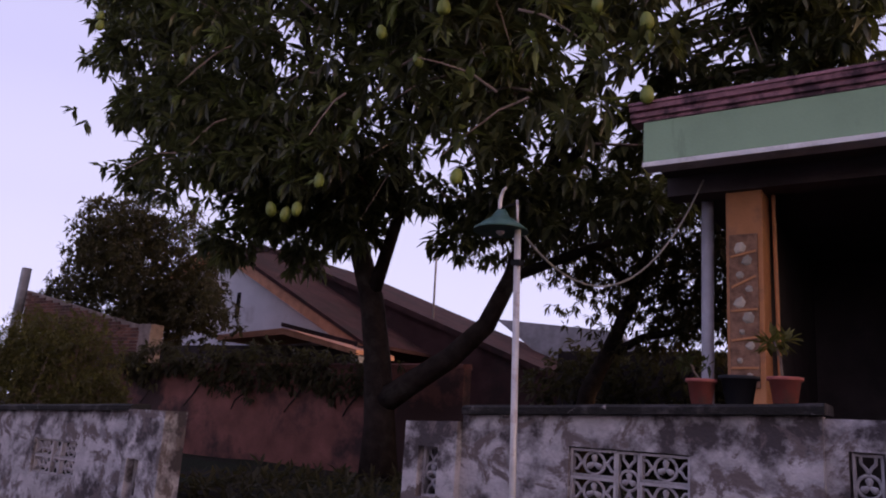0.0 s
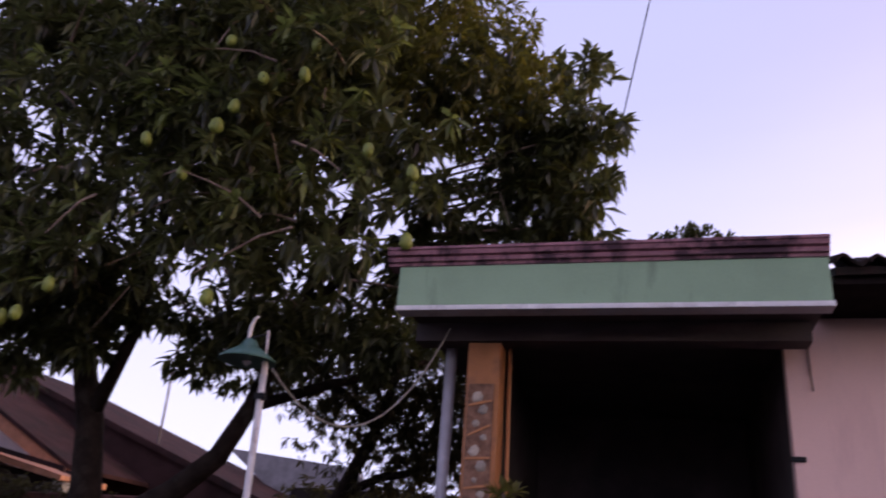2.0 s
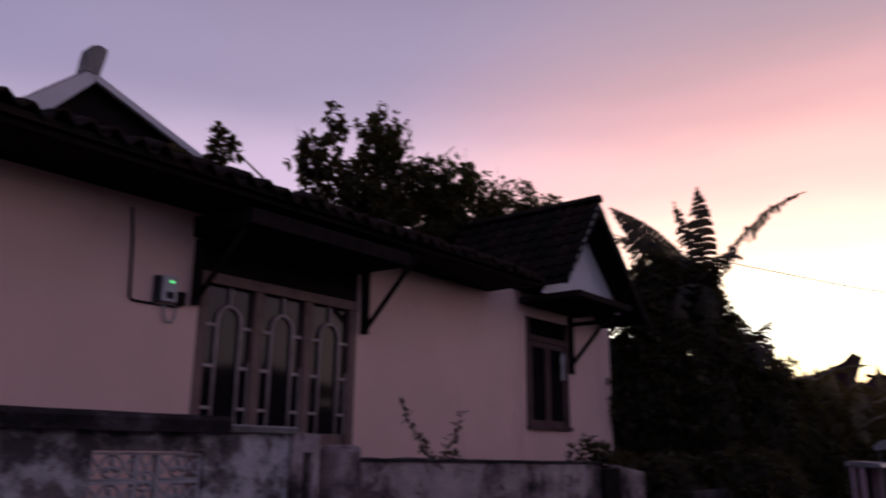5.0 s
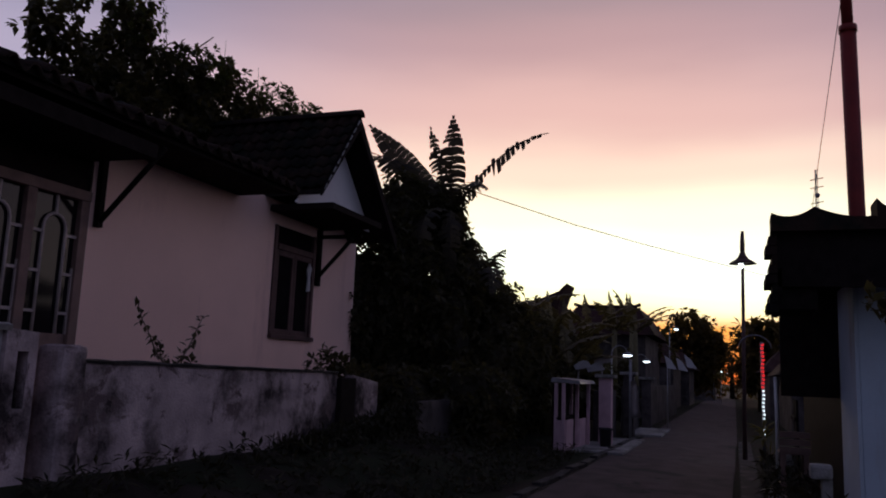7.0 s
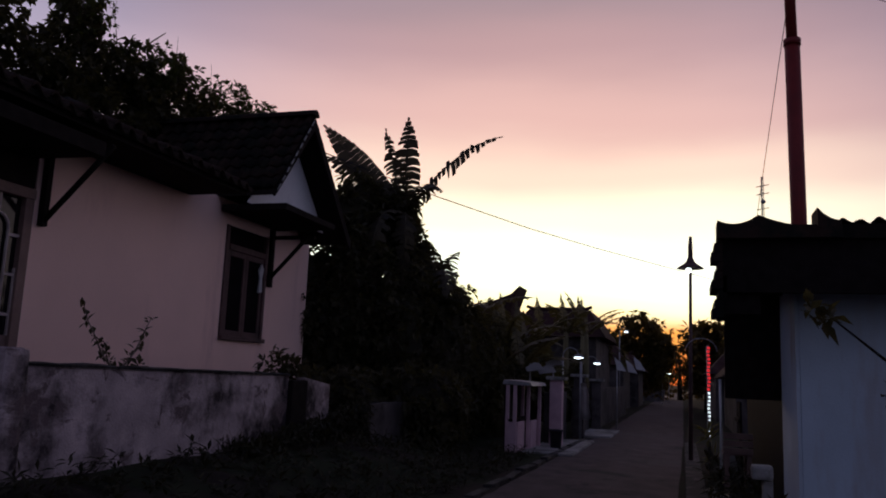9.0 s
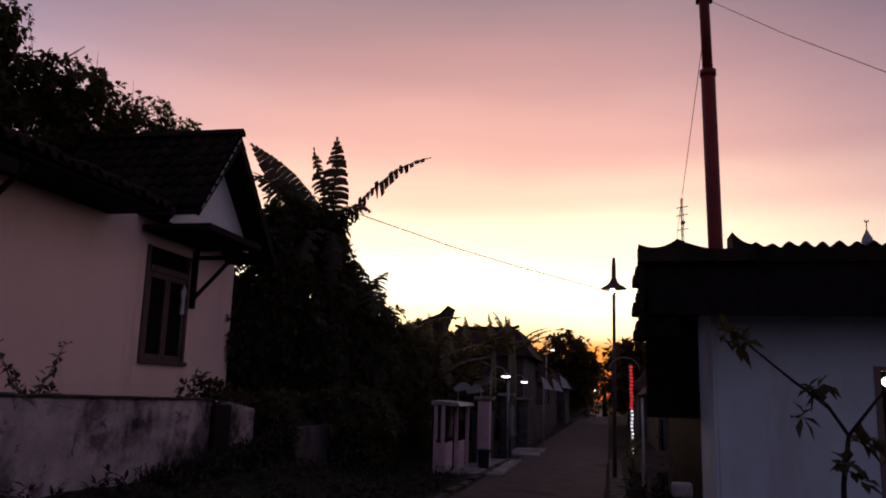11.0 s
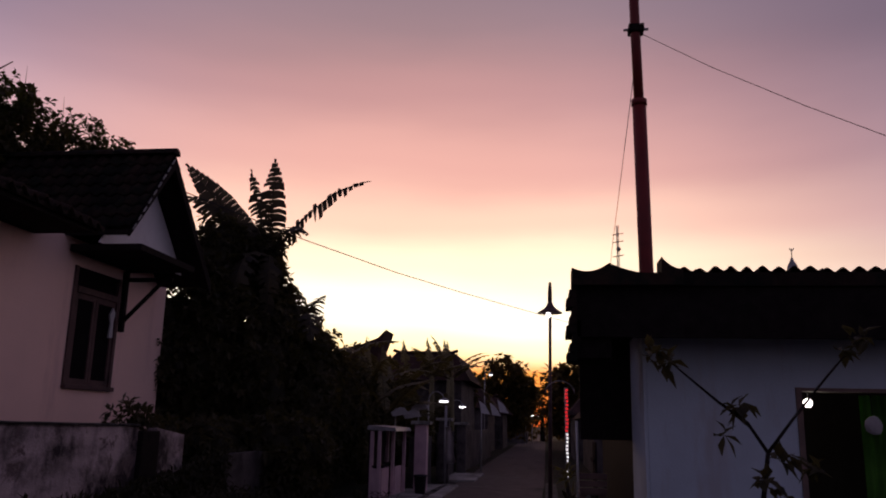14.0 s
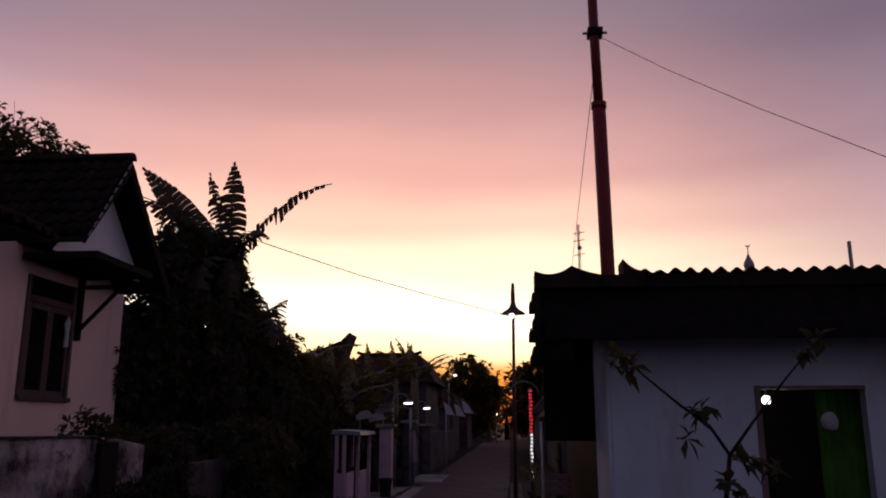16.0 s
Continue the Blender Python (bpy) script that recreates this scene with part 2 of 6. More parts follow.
M_TERRACOTTA = mat("red_plastic_pot", (0.42, 0.12, 0.10), 0.6, 0.15, 6, 0.05, (0.25, 0.12, 0.1), 5, 0.4)
M_BLACKPOT = mat("black_plastic_pot", (0.035, 0.035, 0.04), 0.5, 0.15, 6, 0.05)
M_CABLE = mat("cable_rubber", (0.22, 0.20, 0.17), 0.6, 0.2, 6, 0.0)
M_BLACK = mat("black_cable", (0.02, 0.02, 0.022), 0.6, 0.2, 6, 0.0)
M_BRICK = mat("red_brick", (0.28, 0.12, 0.085), 0.9, 0.25, 5, 0.4, obrand=0.45)
M_MORTAR = mat("mortar", (0.20, 0.15, 0.13), 0.95, 0.3, 6, 0.4)
M_REDWALL = mat("red_washed_brickwork", (0.20, 0.082, 0.068), 0.95, 0.3, 2.5, 0.5, (0.05, 0.028, 0.027), 0.7, 0.6)
M_ORANGE_WOOD = mat("orange_bargeboard", (0.45, 0.21, 0.12), 0.7, 0.2, 4, 0.1)
M_GABLE = mat("whitewash", (0.66, 0.63, 0.66), 0.85, 0.08, 2, 0.1, (0.5, 0.46, 0.48), 1, 0.3)
M_BLUEWALL = mat("pale_blue_whitewash", (0.50, 0.57, 0.66), 0.85, 0.10, 1.5, 0.15, (0.44, 0.45, 0.50), 0.8, 0.35, streak=True)
M_MAST = mat("red_oxide_mast", (0.16, 0.014, 0.012), 0.6, 0.2, 5, 0.05)
M_CURTAIN = mat("green_cloth", (0.10, 0.30, 0.05), 0.8, 0.2, 4, 0.05)
M_METERBOX = mat("meter_housing", (0.55, 0.53, 0.55), 0.4, 0.08, 6, 0.02)
M_PINKPANEL = mat("pink_gate_panel", (0.50, 0.33, 0.38), 0.7, 0.15, 4, 0.1)
M_TIN = mat("grey_tin", (0.24, 0.23, 0.25), 0.5, 0.2, 4, 0.1, metal=0.2)
M_CLOTH_WHITE = mat("white_cloth", (0.42, 0.4, 0.43), 0.9, 0.1, 5, 0.05)
M_GLASS = bpy.data.materials.new("window_glass")
M_GLASS.use_nodes = True
_g = M_GLASS.node_tree.nodes["Principled BSDF"]
_g.inputs["Base Color"].default_value, _g.inputs["Roughness"].default_value = (0.012, 0.010, 0.012, 1), 0.08
_g.inputs["IOR"].default_value, _g.inputs["Specular IOR Level"].default_value = 1.45, 0.4
M_WINDOW = mat("dusty_window_glass", (0.012, 0.010, 0.011), 0.4, 0.2, 3, 0.0)
M_WINDOW.node_tree.nodes["Principled BSDF"].inputs["Specular IOR Level"].default_value = 0.0
M_LED_GREEN = glow("green_led", (0.12, 1.0, 0.3), 1.1)
M_LED_RED = glow("red_led", (1.0, 0.03, 0.04), 1.6)
M_LED_WHITE = glow("white_led", (0.85, 0.9, 1.0), 3.0)
M_BULB = glow("white_bulb", (0.95, 0.93, 1.0), 9.0)
M_STREETBULB = glow("street_bulb", (0.85, 0.9, 1.0), 6.0)


# ---- mesh tools ----
ORIGIN = {}


def bx(bm, x0, x1, y0, y1, z0, z1, bevel=0.0):
    v = [bm.verts.new(p) for p in ((x0, y0, z0), (x1, y0, z0), (x1, y1, z0), (x0, y1, z0), (x0, y0, z1), (x1, y0, z1), (x1, y1, z1), (x0, y1, z1))]
    fs = [bm.faces.new([v[i] for i in q]) for q in ((3, 2, 1, 0), (4, 5, 6, 7), (0, 1, 5, 4), (1, 2, 6, 5), (2, 3, 7, 6), (3, 0, 4, 7))]
    if bevel:
        es = {e for f in fs for e in f.edges}
        bmesh.ops.bevel(bm, geom=list(es), offset=bevel, segments=2, affect="EDGES", profile=0.6)
    return bm


def box(*a, bevel=0.0):
    return bx(bmesh.new(), *a, bevel=bevel)


def prism(bm, poly, axis, a, b):
    """A polygon in the plane across an axis, drawn out from a to b along it."""
    put = {"x": lambda u, v, w: (w, u, v), "y": lambda u, v, w: (u, w, v), "z": lambda u, v, w: (u, v, w)}[axis]
    p = [bm.verts.new(put(u, v, a)) for u, v in poly]
    q = [bm.verts.new(put(u, v, b)) for u, v in poly]
    bm.faces.new(p)
    bm.faces.new(q[::-1])
    n = len(poly)
    for i in range(n):
        bm.faces.new((p[i], q[i], q[(i + 1) % n], p[(i + 1) % n]))
    bmesh.ops.recalc_face_normals(bm, faces=bm.faces)
    return bm


def tube(bm, pts, radii, seg=8, cap=True):
    pts = [Vector(p) for p in pts]
    if isinstance(radii, (int, float)):
        radii = [radii] * len(pts)
    rings = []
    side_dir = None
    for i, p in enumerate(pts):
        d = (pts[min(i + 1, len(pts) - 1)] - pts[max(i - 1, 0)]).normalized()
        if side_dir is None:
            side_dir = d.orthogonal().normalized()
        side_dir = (side_dir - d * side_dir.dot(d)).normalized()
        up = d.cross(side_dir)
        rings.append([bm.verts.new(p + (side_dir * math.cos(2 * math.pi * k / seg) + up * math.sin(2 * math.pi * k / seg)) * radii[i]) for k in range(seg)])
    for a, b in zip(rings, rings[1:]):
        for k in range(seg):
            f = bm.faces.new((a[k], a[(k + 1) % seg], b[(k + 1) % seg], b[k]))
            f.smooth = True
    if cap:
        bm.faces.new(rings[0][::-1])
        bm.faces.new(rings[-1])
    return bm


def lathe(bm, cx, cy, profile, seg=20):
    rings = [[bm.verts.new((cx + r * math.cos(2 * math.pi * k / seg), cy + r * math.sin(2 * math.pi * k / seg), z)) for k in range(seg)] for r, z in profile]
    for a, b in zip(rings, rings[1:]):
        for k in range(seg):
            f = bm.faces.new((a[k], a[(k + 1) % seg], b[(k + 1) % seg], b[k]))
            f.smooth = True
    bm.faces.new(rings[0][::-1])
    bm.faces.new(rings[-1])
    return bm


def finish(name, bm, material):
    me = bpy.data.meshes.new(name)
    bm.to_mesh(me)
    bm.free()
    me.materials.append(material)
    return new(name, me)


def thing(name, at, label, category, group="", kind=""):
    ob = new(name)
    ob.empty_display_size = 0.2
    ob.location = at
    ORIGIN[ob.name] = Vector(at)
    return tagged(ob, label, category, group, kind)


def part(name, bm, material, parent, label=""):
    o = ORIGIN[parent.name]
    bmesh.ops.translate(bm, verts=bm.verts, vec=-o)
    ob = finish(name, bm, material)
    ob.parent = parent
    ORIGIN[ob.name] = o
    return tagged(ob, label)


def solid(name, bm, material, label, category="", group="", kind=""):
    ob = finish(name, bm, material)
    ORIGIN[ob.name] = Vector((0, 0, 0))
    return tagged(ob, label, category, group, kind)


def piece(name, me, parent, at):
    """One of many alike pieces on a shared mesh."""
    ob = new(name, me)
    ob.parent = parent
    ob.location = Vector(at) - ORIGIN[parent.name]
    return ob


def mesh_of(name, bm, material):
    me = bpy.data.meshes.new(name)
    bm.to_mesh(me)
    bm.free()
    me.materials.append(material)
    return me


def sag(a, b, drop, n=14):
    a, b = Vector(a), Vector(b)
    return [a.lerp(b, i / n) + Vector((0, 0, -drop * 4 * (i / n) * (1 - i / n))) for i in range(n + 1)]


def leaf_mesh(name, tips, material, rng, length=0.2, width=0.05, count=9, droop=0.5):
    """Rosettes of long folded leaves, one at each tip (place, direction)."""
    vs, fs = [], []
    for p, d in tips:
        d = d.normalized()
        s = d.orthogonal().normalized()
        u = d.cross(s)
        turn = rng.uniform(0, 6.28)
        for k in range(count):
            a = turn + k * 2.4 + rng.uniform(-0.3, 0.3)
            out_dir = (s * math.cos(a) + u * math.sin(a)) * rng.uniform(0.6, 1.1) + d * rng.uniform(0.1, 0.9)
            out_dir.z -= droop * rng.uniform(0.3, 1.0)
            out_dir.normalize()
            ln, w = length * rng.uniform(0.65, 1.2), width * rng.uniform(0.7, 1.15)
            side_v = out_dir.cross(Vector((rng.uniform(-0.4, 0.4), rng.uniform(-0.4, 0.4), 1))).normalized() * w * 0.5
            nrm = side_v.cross(out_dir).normalized()
            b0 = p + d * rng.uniform(-0.06, 0.02)
            m = b0 + out_dir * ln * 0.5
            tip = b0 + out_dir * ln + Vector((0, 0, -ln * 0.18 * droop))
            i = len(vs)
            vs += [b0, m + side_v + nrm * w * 0.2, m, m - side_v + nrm * w * 0.2, tip]
            fs += [(i, i + 1, i + 2), (i, i + 2, i + 3), (i + 1, i + 4, i + 2), (i + 2, i + 4, i + 3)]
    me = bpy.data.meshes.new(name)
    me.from_pydata([tuple(v) for v in vs], [], fs)
    me.materials.append(material)
    return me


def crown_tips(rng, blobs, n, shell=0.55, rough=0.35):
    """Tips spread through uneven blobs (centre, radii), most of them near the skin."""
    weights = [b[1][0] * b[1][1] + b[1][1] * b[1][2] + b[1][0] * b[1][2] for b in blobs]
    tips = []
    for _ in range(n):
        c, r = rng.choices(blobs, weights)[0]
        d = Vector((rng.gauss(0, 1), rng.gauss(0, 1), rng.gauss(0, 1))).normalized()
        q = shell + (1 - shell) * rng.random() ** 0.6
        q *= 1 + rough * noise.noise(Vector((d.x * 2.3 + c[0], d.y * 2.3 + c[1], d.z * 2.3 + c[2])))
        p = Vector((c[0] + d.x * r[0] * q, c[1] + d.y * r[1] * q, c[2] + d.z * r[2] * q))
        tips.append((p, (d + Vector((0, 0, rng.uniform(-0.6, 0.3)))).normalized()))
    return tips


def boughs(rng, blobs, n, size):
    """Smaller flattened clumps spread over the blobs, with gaps between them."""
    made = []
    for p, d in crown_tips(rng, blobs, n, 0.35, 0.35):
        s = size * rng.uniform(0.6, 1.25)
        made.append(((p.x, p.y, p.z), (s, s * 0.9, s * rng.uniform(0.55, 0.8))))
    return made


def crown(name, me, parent, label=""):
    ob = new(name, me)
    me.transform(Matrix.Translation(-ORIGIN[parent.name]))
    ob.parent = parent
    ORIGIN[ob.name] = ORIGIN[parent.name]
    return tagged(ob, label, kind="stuff")


def wander(rng, a, b, n=6, amp=0.15):
    a, b = Vector(a), Vector(b)
    return [a.lerp(b, i / n) + (Vector((rng.uniform(-1, 1), rng.uniform(-1, 1), rng.uniform(-0.5, 0.5))) * amp if 0 < i < n else Vector()) for i in range(n + 1)]


# ---- ground and road ----
def bank(x):
    """How high the weedy bank below the boundary wall is."""
    return 0.5 * max(0.12, min(1.0, (15.5 - x) / 4.0))


bm = bmesh.new()
xs = [-600, -120, -60, -40, -30] + [-24 + i * 0.8 for i in range(62)] + [28, 32, 40, 60, 100, 200, 700]
ys = [(-600, 0.0, 0), (-30, 0.0, 0), (-6, 0.03, 0), (-0.5, 0.05, 0), (0.2, -0.01, 0), (0.5, -0.03, 0), (2.6, -0.03, 0), (2.9, 0.0, 0.03), (3.5, 0.0, 0.12), (3.9, 0.02, 0.3), (4.6, 0.02, 0.75), (5.3, 0.02, 1.0), (6.5, 0.05, 1.1), (9, 0.05, 1.2), (14, 0.05, 1.2), (30, 0.05, 1.2), (700, 0.0, 0.5)]
grid = [[bm.verts.new((x, y, z + k * bank(x) * (0.35 if y < 5.4 and x < -4 else 1) + (0.05 * noise.noise(Vector((x * 0.9, y * 1.3, 0))) if k and abs(x) < 30 else 0))) for y, z, k in ys] for x in xs]
for a, b in zip(grid, grid[1:]):
    for j in range(len(ys) - 1):
        bm.faces.new((a[j], b[j], b[j + 1], a[j + 1])).smooth = True
solid("ground", bm, M_SOIL, "dark earth with moss and weeds beside the lane", "ground", kind="structure")

bm = bmesh.new()
prev = None
for i in range(121):
    x = -50 + i * 1.6
    left = 2.80 - 0.18 * max(0, min(1, (x - 10) / 14)) + 0.05 * noise.noise(Vector((x * 0.8, 0, 3)))
    right = 0.42 - 0.1 * max(0, min(1, (x - 10) / 14)) + 0.05 * noise.noise(Vector((x * 0.8, 9, 3)))
    row = [bm.verts.new((x, y, z)) for y, z in ((right, -0.04), (right, 0.0), ((left + right) / 2, 0.025), (left, 0.0), (left, -0.04))]
    if prev:
        for j in range(4):
            bm.faces.new((prev[j], row[j], row[j + 1], prev[j + 1]))
    prev = row
solid("road", bm, M_ASPHALT, "narrow worn asphalt village lane with ragged edges", "road", kind="structure")

# concrete edging stones and driveway aprons along the far lane
edge = mesh_of("kerb_stone", box(-0.45, 0.45, -0.07, 0.07, 0, 0.07, bevel=0.012), M_COPING)
kerb = thing("kerb", (12, 2.85, 0), "low broken concrete edging beside the lane", "kerb", kind="structure")
rng = random.Random(4)
for i in range(12):
    x = 9.5 + i * 1.05
    k = piece("kerb_stone", edge, kerb, (x, 2.90 - 0.2 * max(0, min(1, (x - 10) / 14)), rng.uniform(-0.03, 0.0)))
    k.rotation_euler = (rng.uniform(-0.06, 0.06), rng.uniform(-0.03, 0.03), rng.uniform(-0.08, 0.02))
for x0, x1, y0, y1 in ((16.6, 20.6, 2.45, 3.5), (22.4, 25.6, 2.2, 3.2)):
    solid("driveway_apron", box(x0, x1, y0, y1, -0.03, 0.05, bevel=0.02), M_CONCRETE, "pale concrete driveway apron at the lane's edge", "apron", "driveway aprons", "structure")
solid("curb_slab", box(10.5, 22, 0.02, 0.3, -0.02, 0.06, bevel=0.015), M_COPING, "narrow concrete gutter strip beside the lane", "gutter", kind="structure")


# ---- boundary wall with breeze blocks ----
def roster_mesh(name, w, h):
    """A pierced block: frame, ring, three petals, and forked ends; its middle at the origin, in the plane across y."""
    bm = bmesh.new()
    r, d = 0.012, 0.03
    bx(bm, -w / 2, w / 2, -d, d, -h / 2, -h / 2 + 0.018)
    bx(bm, -w / 2, w / 2, -d, d, h / 2 - 0.018, h / 2)
    bx(bm, -w / 2, -w / 2 + 0.016, -d, d, -h / 2 + 0.018, h / 2 - 0.018)
    bx(bm, w / 2 - 0.016, w / 2, -d, d, -h / 2 + 0.018, h / 2 - 0.018)
    R = min(w, h) * 0.40
    tube(bm, [(R * math.cos(a * math.pi / 8), 0, R * math.sin(a * math.pi / 8)) for a in range(17)], r, 5, False)
    for a in (90, 210, 330):
        c, s = math.cos(radians(a)), math.sin(radians(a))
        lathe_pts = [(0.0, 0, 0.0), (c * R * 0.3, 0, s * R * 0.3), (c * R * 0.6, 0, s * R * 0.6), (c * R * 0.82, 0, s * R * 0.82)]
        tube(bm, lathe_pts, [0.012, 0.02, 0.026, 0.01], 6)
    long_x = w >= h
    H = max(w, h) / 2
    for sg in (-1, 1):
        for q in (-1, 1):
            pts = [(sg * (R + 0.005), 0, 0), (sg * (R + 0.3 * (H - R)), 0, q * 0.012), (sg * (R + 0.55 * (H - R)), 0, q * R * 0.6), (sg * (H - 0.005), 0, q * R * 0.62)]
            tube(bm, pts if long_x else [(z, y, x) for x, y, z in pts], r, 5)
    return mesh_of(name, bm, M_VENT)


ROSTER_H = roster_mesh("breeze_block", 0.345, 0.195)
ROSTER_V = roster_mesh("breeze_block", 0.17, 0.39)


def wall_run(bm, x0, x1, y0, y1, z0, top0, top1, holes=()):
    """A wall along x whose top goes from top0 to top1, with rectangular holes (x0, x1, z0, z1)."""
    top = lambda x: top0 + (top1 - top0) * (x - x0) / (x1 - x0)
    cuts = sorted({x0, x1, *(h[0] for h in holes), *(h[1] for h in holes)})
    for a, b in zip(cuts, cuts[1:]):
        hole = next((h for h in holes if h[0] <= a and b <= h[1]), None)
        if hole:
            prism(bm, [(a, z0), (b, z0), (b, hole[2]), (a, hole[2])], "y", y0, y1)
            prism(bm, [(a, hole[3]), (b, hole[3]), (b, top(b)), (a, top(a))], "y", y0, y1)
        else:
            prism(bm, [(a, z0), (b, z0), (b, top(b)), (a, top(a))], "y", y0, y1)
    return bm


def coping(bm, x0, x1, y0, y1, top0, top1, h=0.07):
    n = max(2, int((x1 - x0) / 0.35))
    top = lambda x: top0 + (top1 - top0) * (x - x0) / (x1 - x0)
    prev = None
    for i in range(n + 1):
        x = x0 + (x1 - x0) * i / n
        w, e = 0.02 * noise.noise(Vector((x * 3, 1, 0))), 0.012 * noise.noise(Vector((x * 5, 4, 0)))
        row = [bm.verts.new((x, y, z)) for y, z in ((y0 + e, top(x)), (y0 - 0.01 + e, top(x) + h * 0.7 + w * 0.4), (y0 + 0.03, top(x) + h + w), (y1 - 0.03, top(x) + h - w), (y1, top(x)))]
        if prev:
            for j in range(5):
                bm.faces.new((prev[j], row[j], row[(j + 1) % 5], prev[(j + 1) % 5]))
        else:
            bm.faces.new(row)
        prev = row
    bm.faces.new(prev[::-1])
    bmesh.ops.recalc_face_normals(bm, faces=bm.faces)
    return bm


def panel_blocks(parent, cx, cz, y):
    for dx in (-0.26, 0.26):
        for dz in (-0.0985, 0.0985):
            piece("breeze_block", ROSTER_H, parent, (cx + dx, y, cz + dz))
    piece("breeze_block", ROSTER_V, parent, (cx, y, cz))


FY = 5.46
# stretch beyond the gateway
wall = thing("boundary_wall", (-9, FY, 0.3), "mouldy grey plastered boundary wall pierced by breeze blocks", "wall", "boundary walls", "structure")
hp = (-9.37, -8.49, 0.62, 1.02)
part("wall_body", wall_run(bmesh.new(), -16.5, -7.5, FY, FY + 0.14, -0.1, 1.02, 1.42, [hp]), M_FENCE, wall)
part("coping", coping(bmesh.new(), -16.5, -7.52, FY - 0.06, FY + 0.2, 1.02, 1.42), M_COPING, wall, "pale flaking coping")
panel_blocks(wall, -8.93, 0.82, FY + 0.06)
bm = wall_run(bmesh.new(), -7.5, -6.89, FY - 0.1, FY + 0.18, -0.1, 1.43, 1.44, [(-7.42, -7.22, 0.52, 0.93)])
part("gate_pier", bm, M_FENCE, wall)
piece("breeze_block", ROSTER_V, wall, (-7.32, FY + 0.02, 0.725))
# stretch before the carport
wall = thing("boundary_wall", (-2, FY, 0.4), "mouldy grey plastered boundary wall with breeze-block panel and coping", "wall", "boundary walls", "structure")
part("gate_pier", wall_run(bmesh.new(), -3.86, -3.36, FY - 0.08, FY + 0.3, -0.1, 1.50, 1.52, [(-3.72, -3.53, 0.92, 1.31)]), M_FENCE, wall, "stained gate pier with moss")
piece("breeze_block", ROSTER_V, wall, (-3.625, FY + 0.02, 1.115))
part("wall_body", wall_run(bmesh.new(), -3.36, -0.75, FY, FY + 0.14, -0.1, 1.575, 1.695, [(-2.444, -1.566, 0.985, 1.395)]), M_FENCE, wall)
part("coping", coping(bmesh.new(), -3.33, -0.725, FY - 0.07, FY + 0.34, 1.58, 1.70), M_COPING, wall, "mossy coping with flaking edge")
panel_blocks(wall, -2.005, 1.19, FY + 0.06)
part("recess_pier", wall_run(bmesh.new(), -0.75, -0.2, FY + 0.06, FY + 0.3, -0.1, 1.68, 1.69, [(-0.62, -0.42, 1.08, 1.49)]), M_FENCE, wall)
piece("breeze_block", ROSTER_V, wall, (-0.52, FY + 0.14, 1.285))
# stretch before the house
wall = thing("boundary_wall", (2, FY, 0.4), "dark stained boundary wall in front of the house", "wall", "boundary walls", "structure")
part("wall_body", wall_run(bmesh.new(), -0.2, 4.69, FY, FY + 0.14, -0.1, 1.69, 1.68, [(2.99, 3.87, 1.12, 1.53)]), M_FENCE, wall)
part("coping", coping(bmesh.new(), -0.2, 4.02, FY - 0.1, FY + 0.3, 1.66, 1.665, 0.13), M_SOOT, wall, "broad black-stained coping")
part("coping", coping(bmesh.new(), 4.03, 4.72, FY - 0.05, FY + 0.2, 1.68, 1.68, 0.06), M_CONCRETE, wall, "pale new mortar coping")
panel_blocks(wall, 3.43, 1.325, FY + 0.06)
part("gate_pier", wall_run(bmesh.new(), 4.69, 4.98, FY - 0.05, FY + 0.25, -0.1, 1.70, 1.68, [(4.80, 4.90, 1.10, 1.53)]), M_FENCE_LOW, wall, "pale gate pier with slot")
bm = box(5.19, 5.46, FY - 0.1, FY + 0.2, -0.1, 1.60, bevel=0.06)
part("gate_pier", bm, M_FENCE_LOW, wall, "pale pier with rounded top")
# low stretch before the wing
wall = thing("boundary_wall", (8, FY, 0.4), "low limewashed boundary wall with black mould streaks", "wall", "boundary walls", "structure")
part("wall_body", wall_run(bmesh.new(), 5.46, 10.06, FY, FY + 0.14, -0.1, 1.46, 1.42), M_FENCE_LOW, wall)
part("coping", coping(bmesh.new(), 5.46, 10.06, FY - 0.02, FY + 0.16, 1.46, 1.42, 0.03), M_COPING, wall, "thin black coping")
part("end_post", box(10.08, 10.54, FY - 0.06, FY + 0.2, -0.1, 1.36, bevel=0.02), M_TIMBER, wall, "dark end post")
part("wall_stub", wall_run(bmesh.new(), 10.56, 11.4, FY, FY + 0.14, -0.1, 1.40, 1.30), M_FENCE_LOW, wall)

# ---- carport ----
cp = thing("carport", (-0.4, 8.5, 0.6), "flat-roofed carport with a green fascia and maroon cornice", "carport", kind="structure")
part("fascia", box(-2.205, 1.36, 6.30, 6.46, 3.805, 4.175, bevel=0.008), M_GREEN, cp, "green painted fascia")
part("drip_edge", box(-2.205, 1.37, 6.28, 6.47, 3.757, 3.802, bevel=0.006), M_WHITE, cp, "white drip edge")
prof = [(6.46, 4.178), (6.29, 4.178), (6.285, 4.205), (6.255, 4.21), (6.25, 4.235), (6.26, 4.255), (6.225, 4.262), (6.215, 4.30), (6.20, 4.306), (6.20, 4.33), (6.46, 4.34)]
part("cornice", prism(bmesh.new(), prof, "x", -2.31, 1.37), M_MAROON, cp, "stepped maroon cornice with black weather stains")
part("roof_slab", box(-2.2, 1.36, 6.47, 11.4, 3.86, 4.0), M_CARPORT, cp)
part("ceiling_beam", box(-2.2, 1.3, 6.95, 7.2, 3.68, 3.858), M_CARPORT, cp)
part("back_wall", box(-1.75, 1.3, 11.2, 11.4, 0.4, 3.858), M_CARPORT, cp)
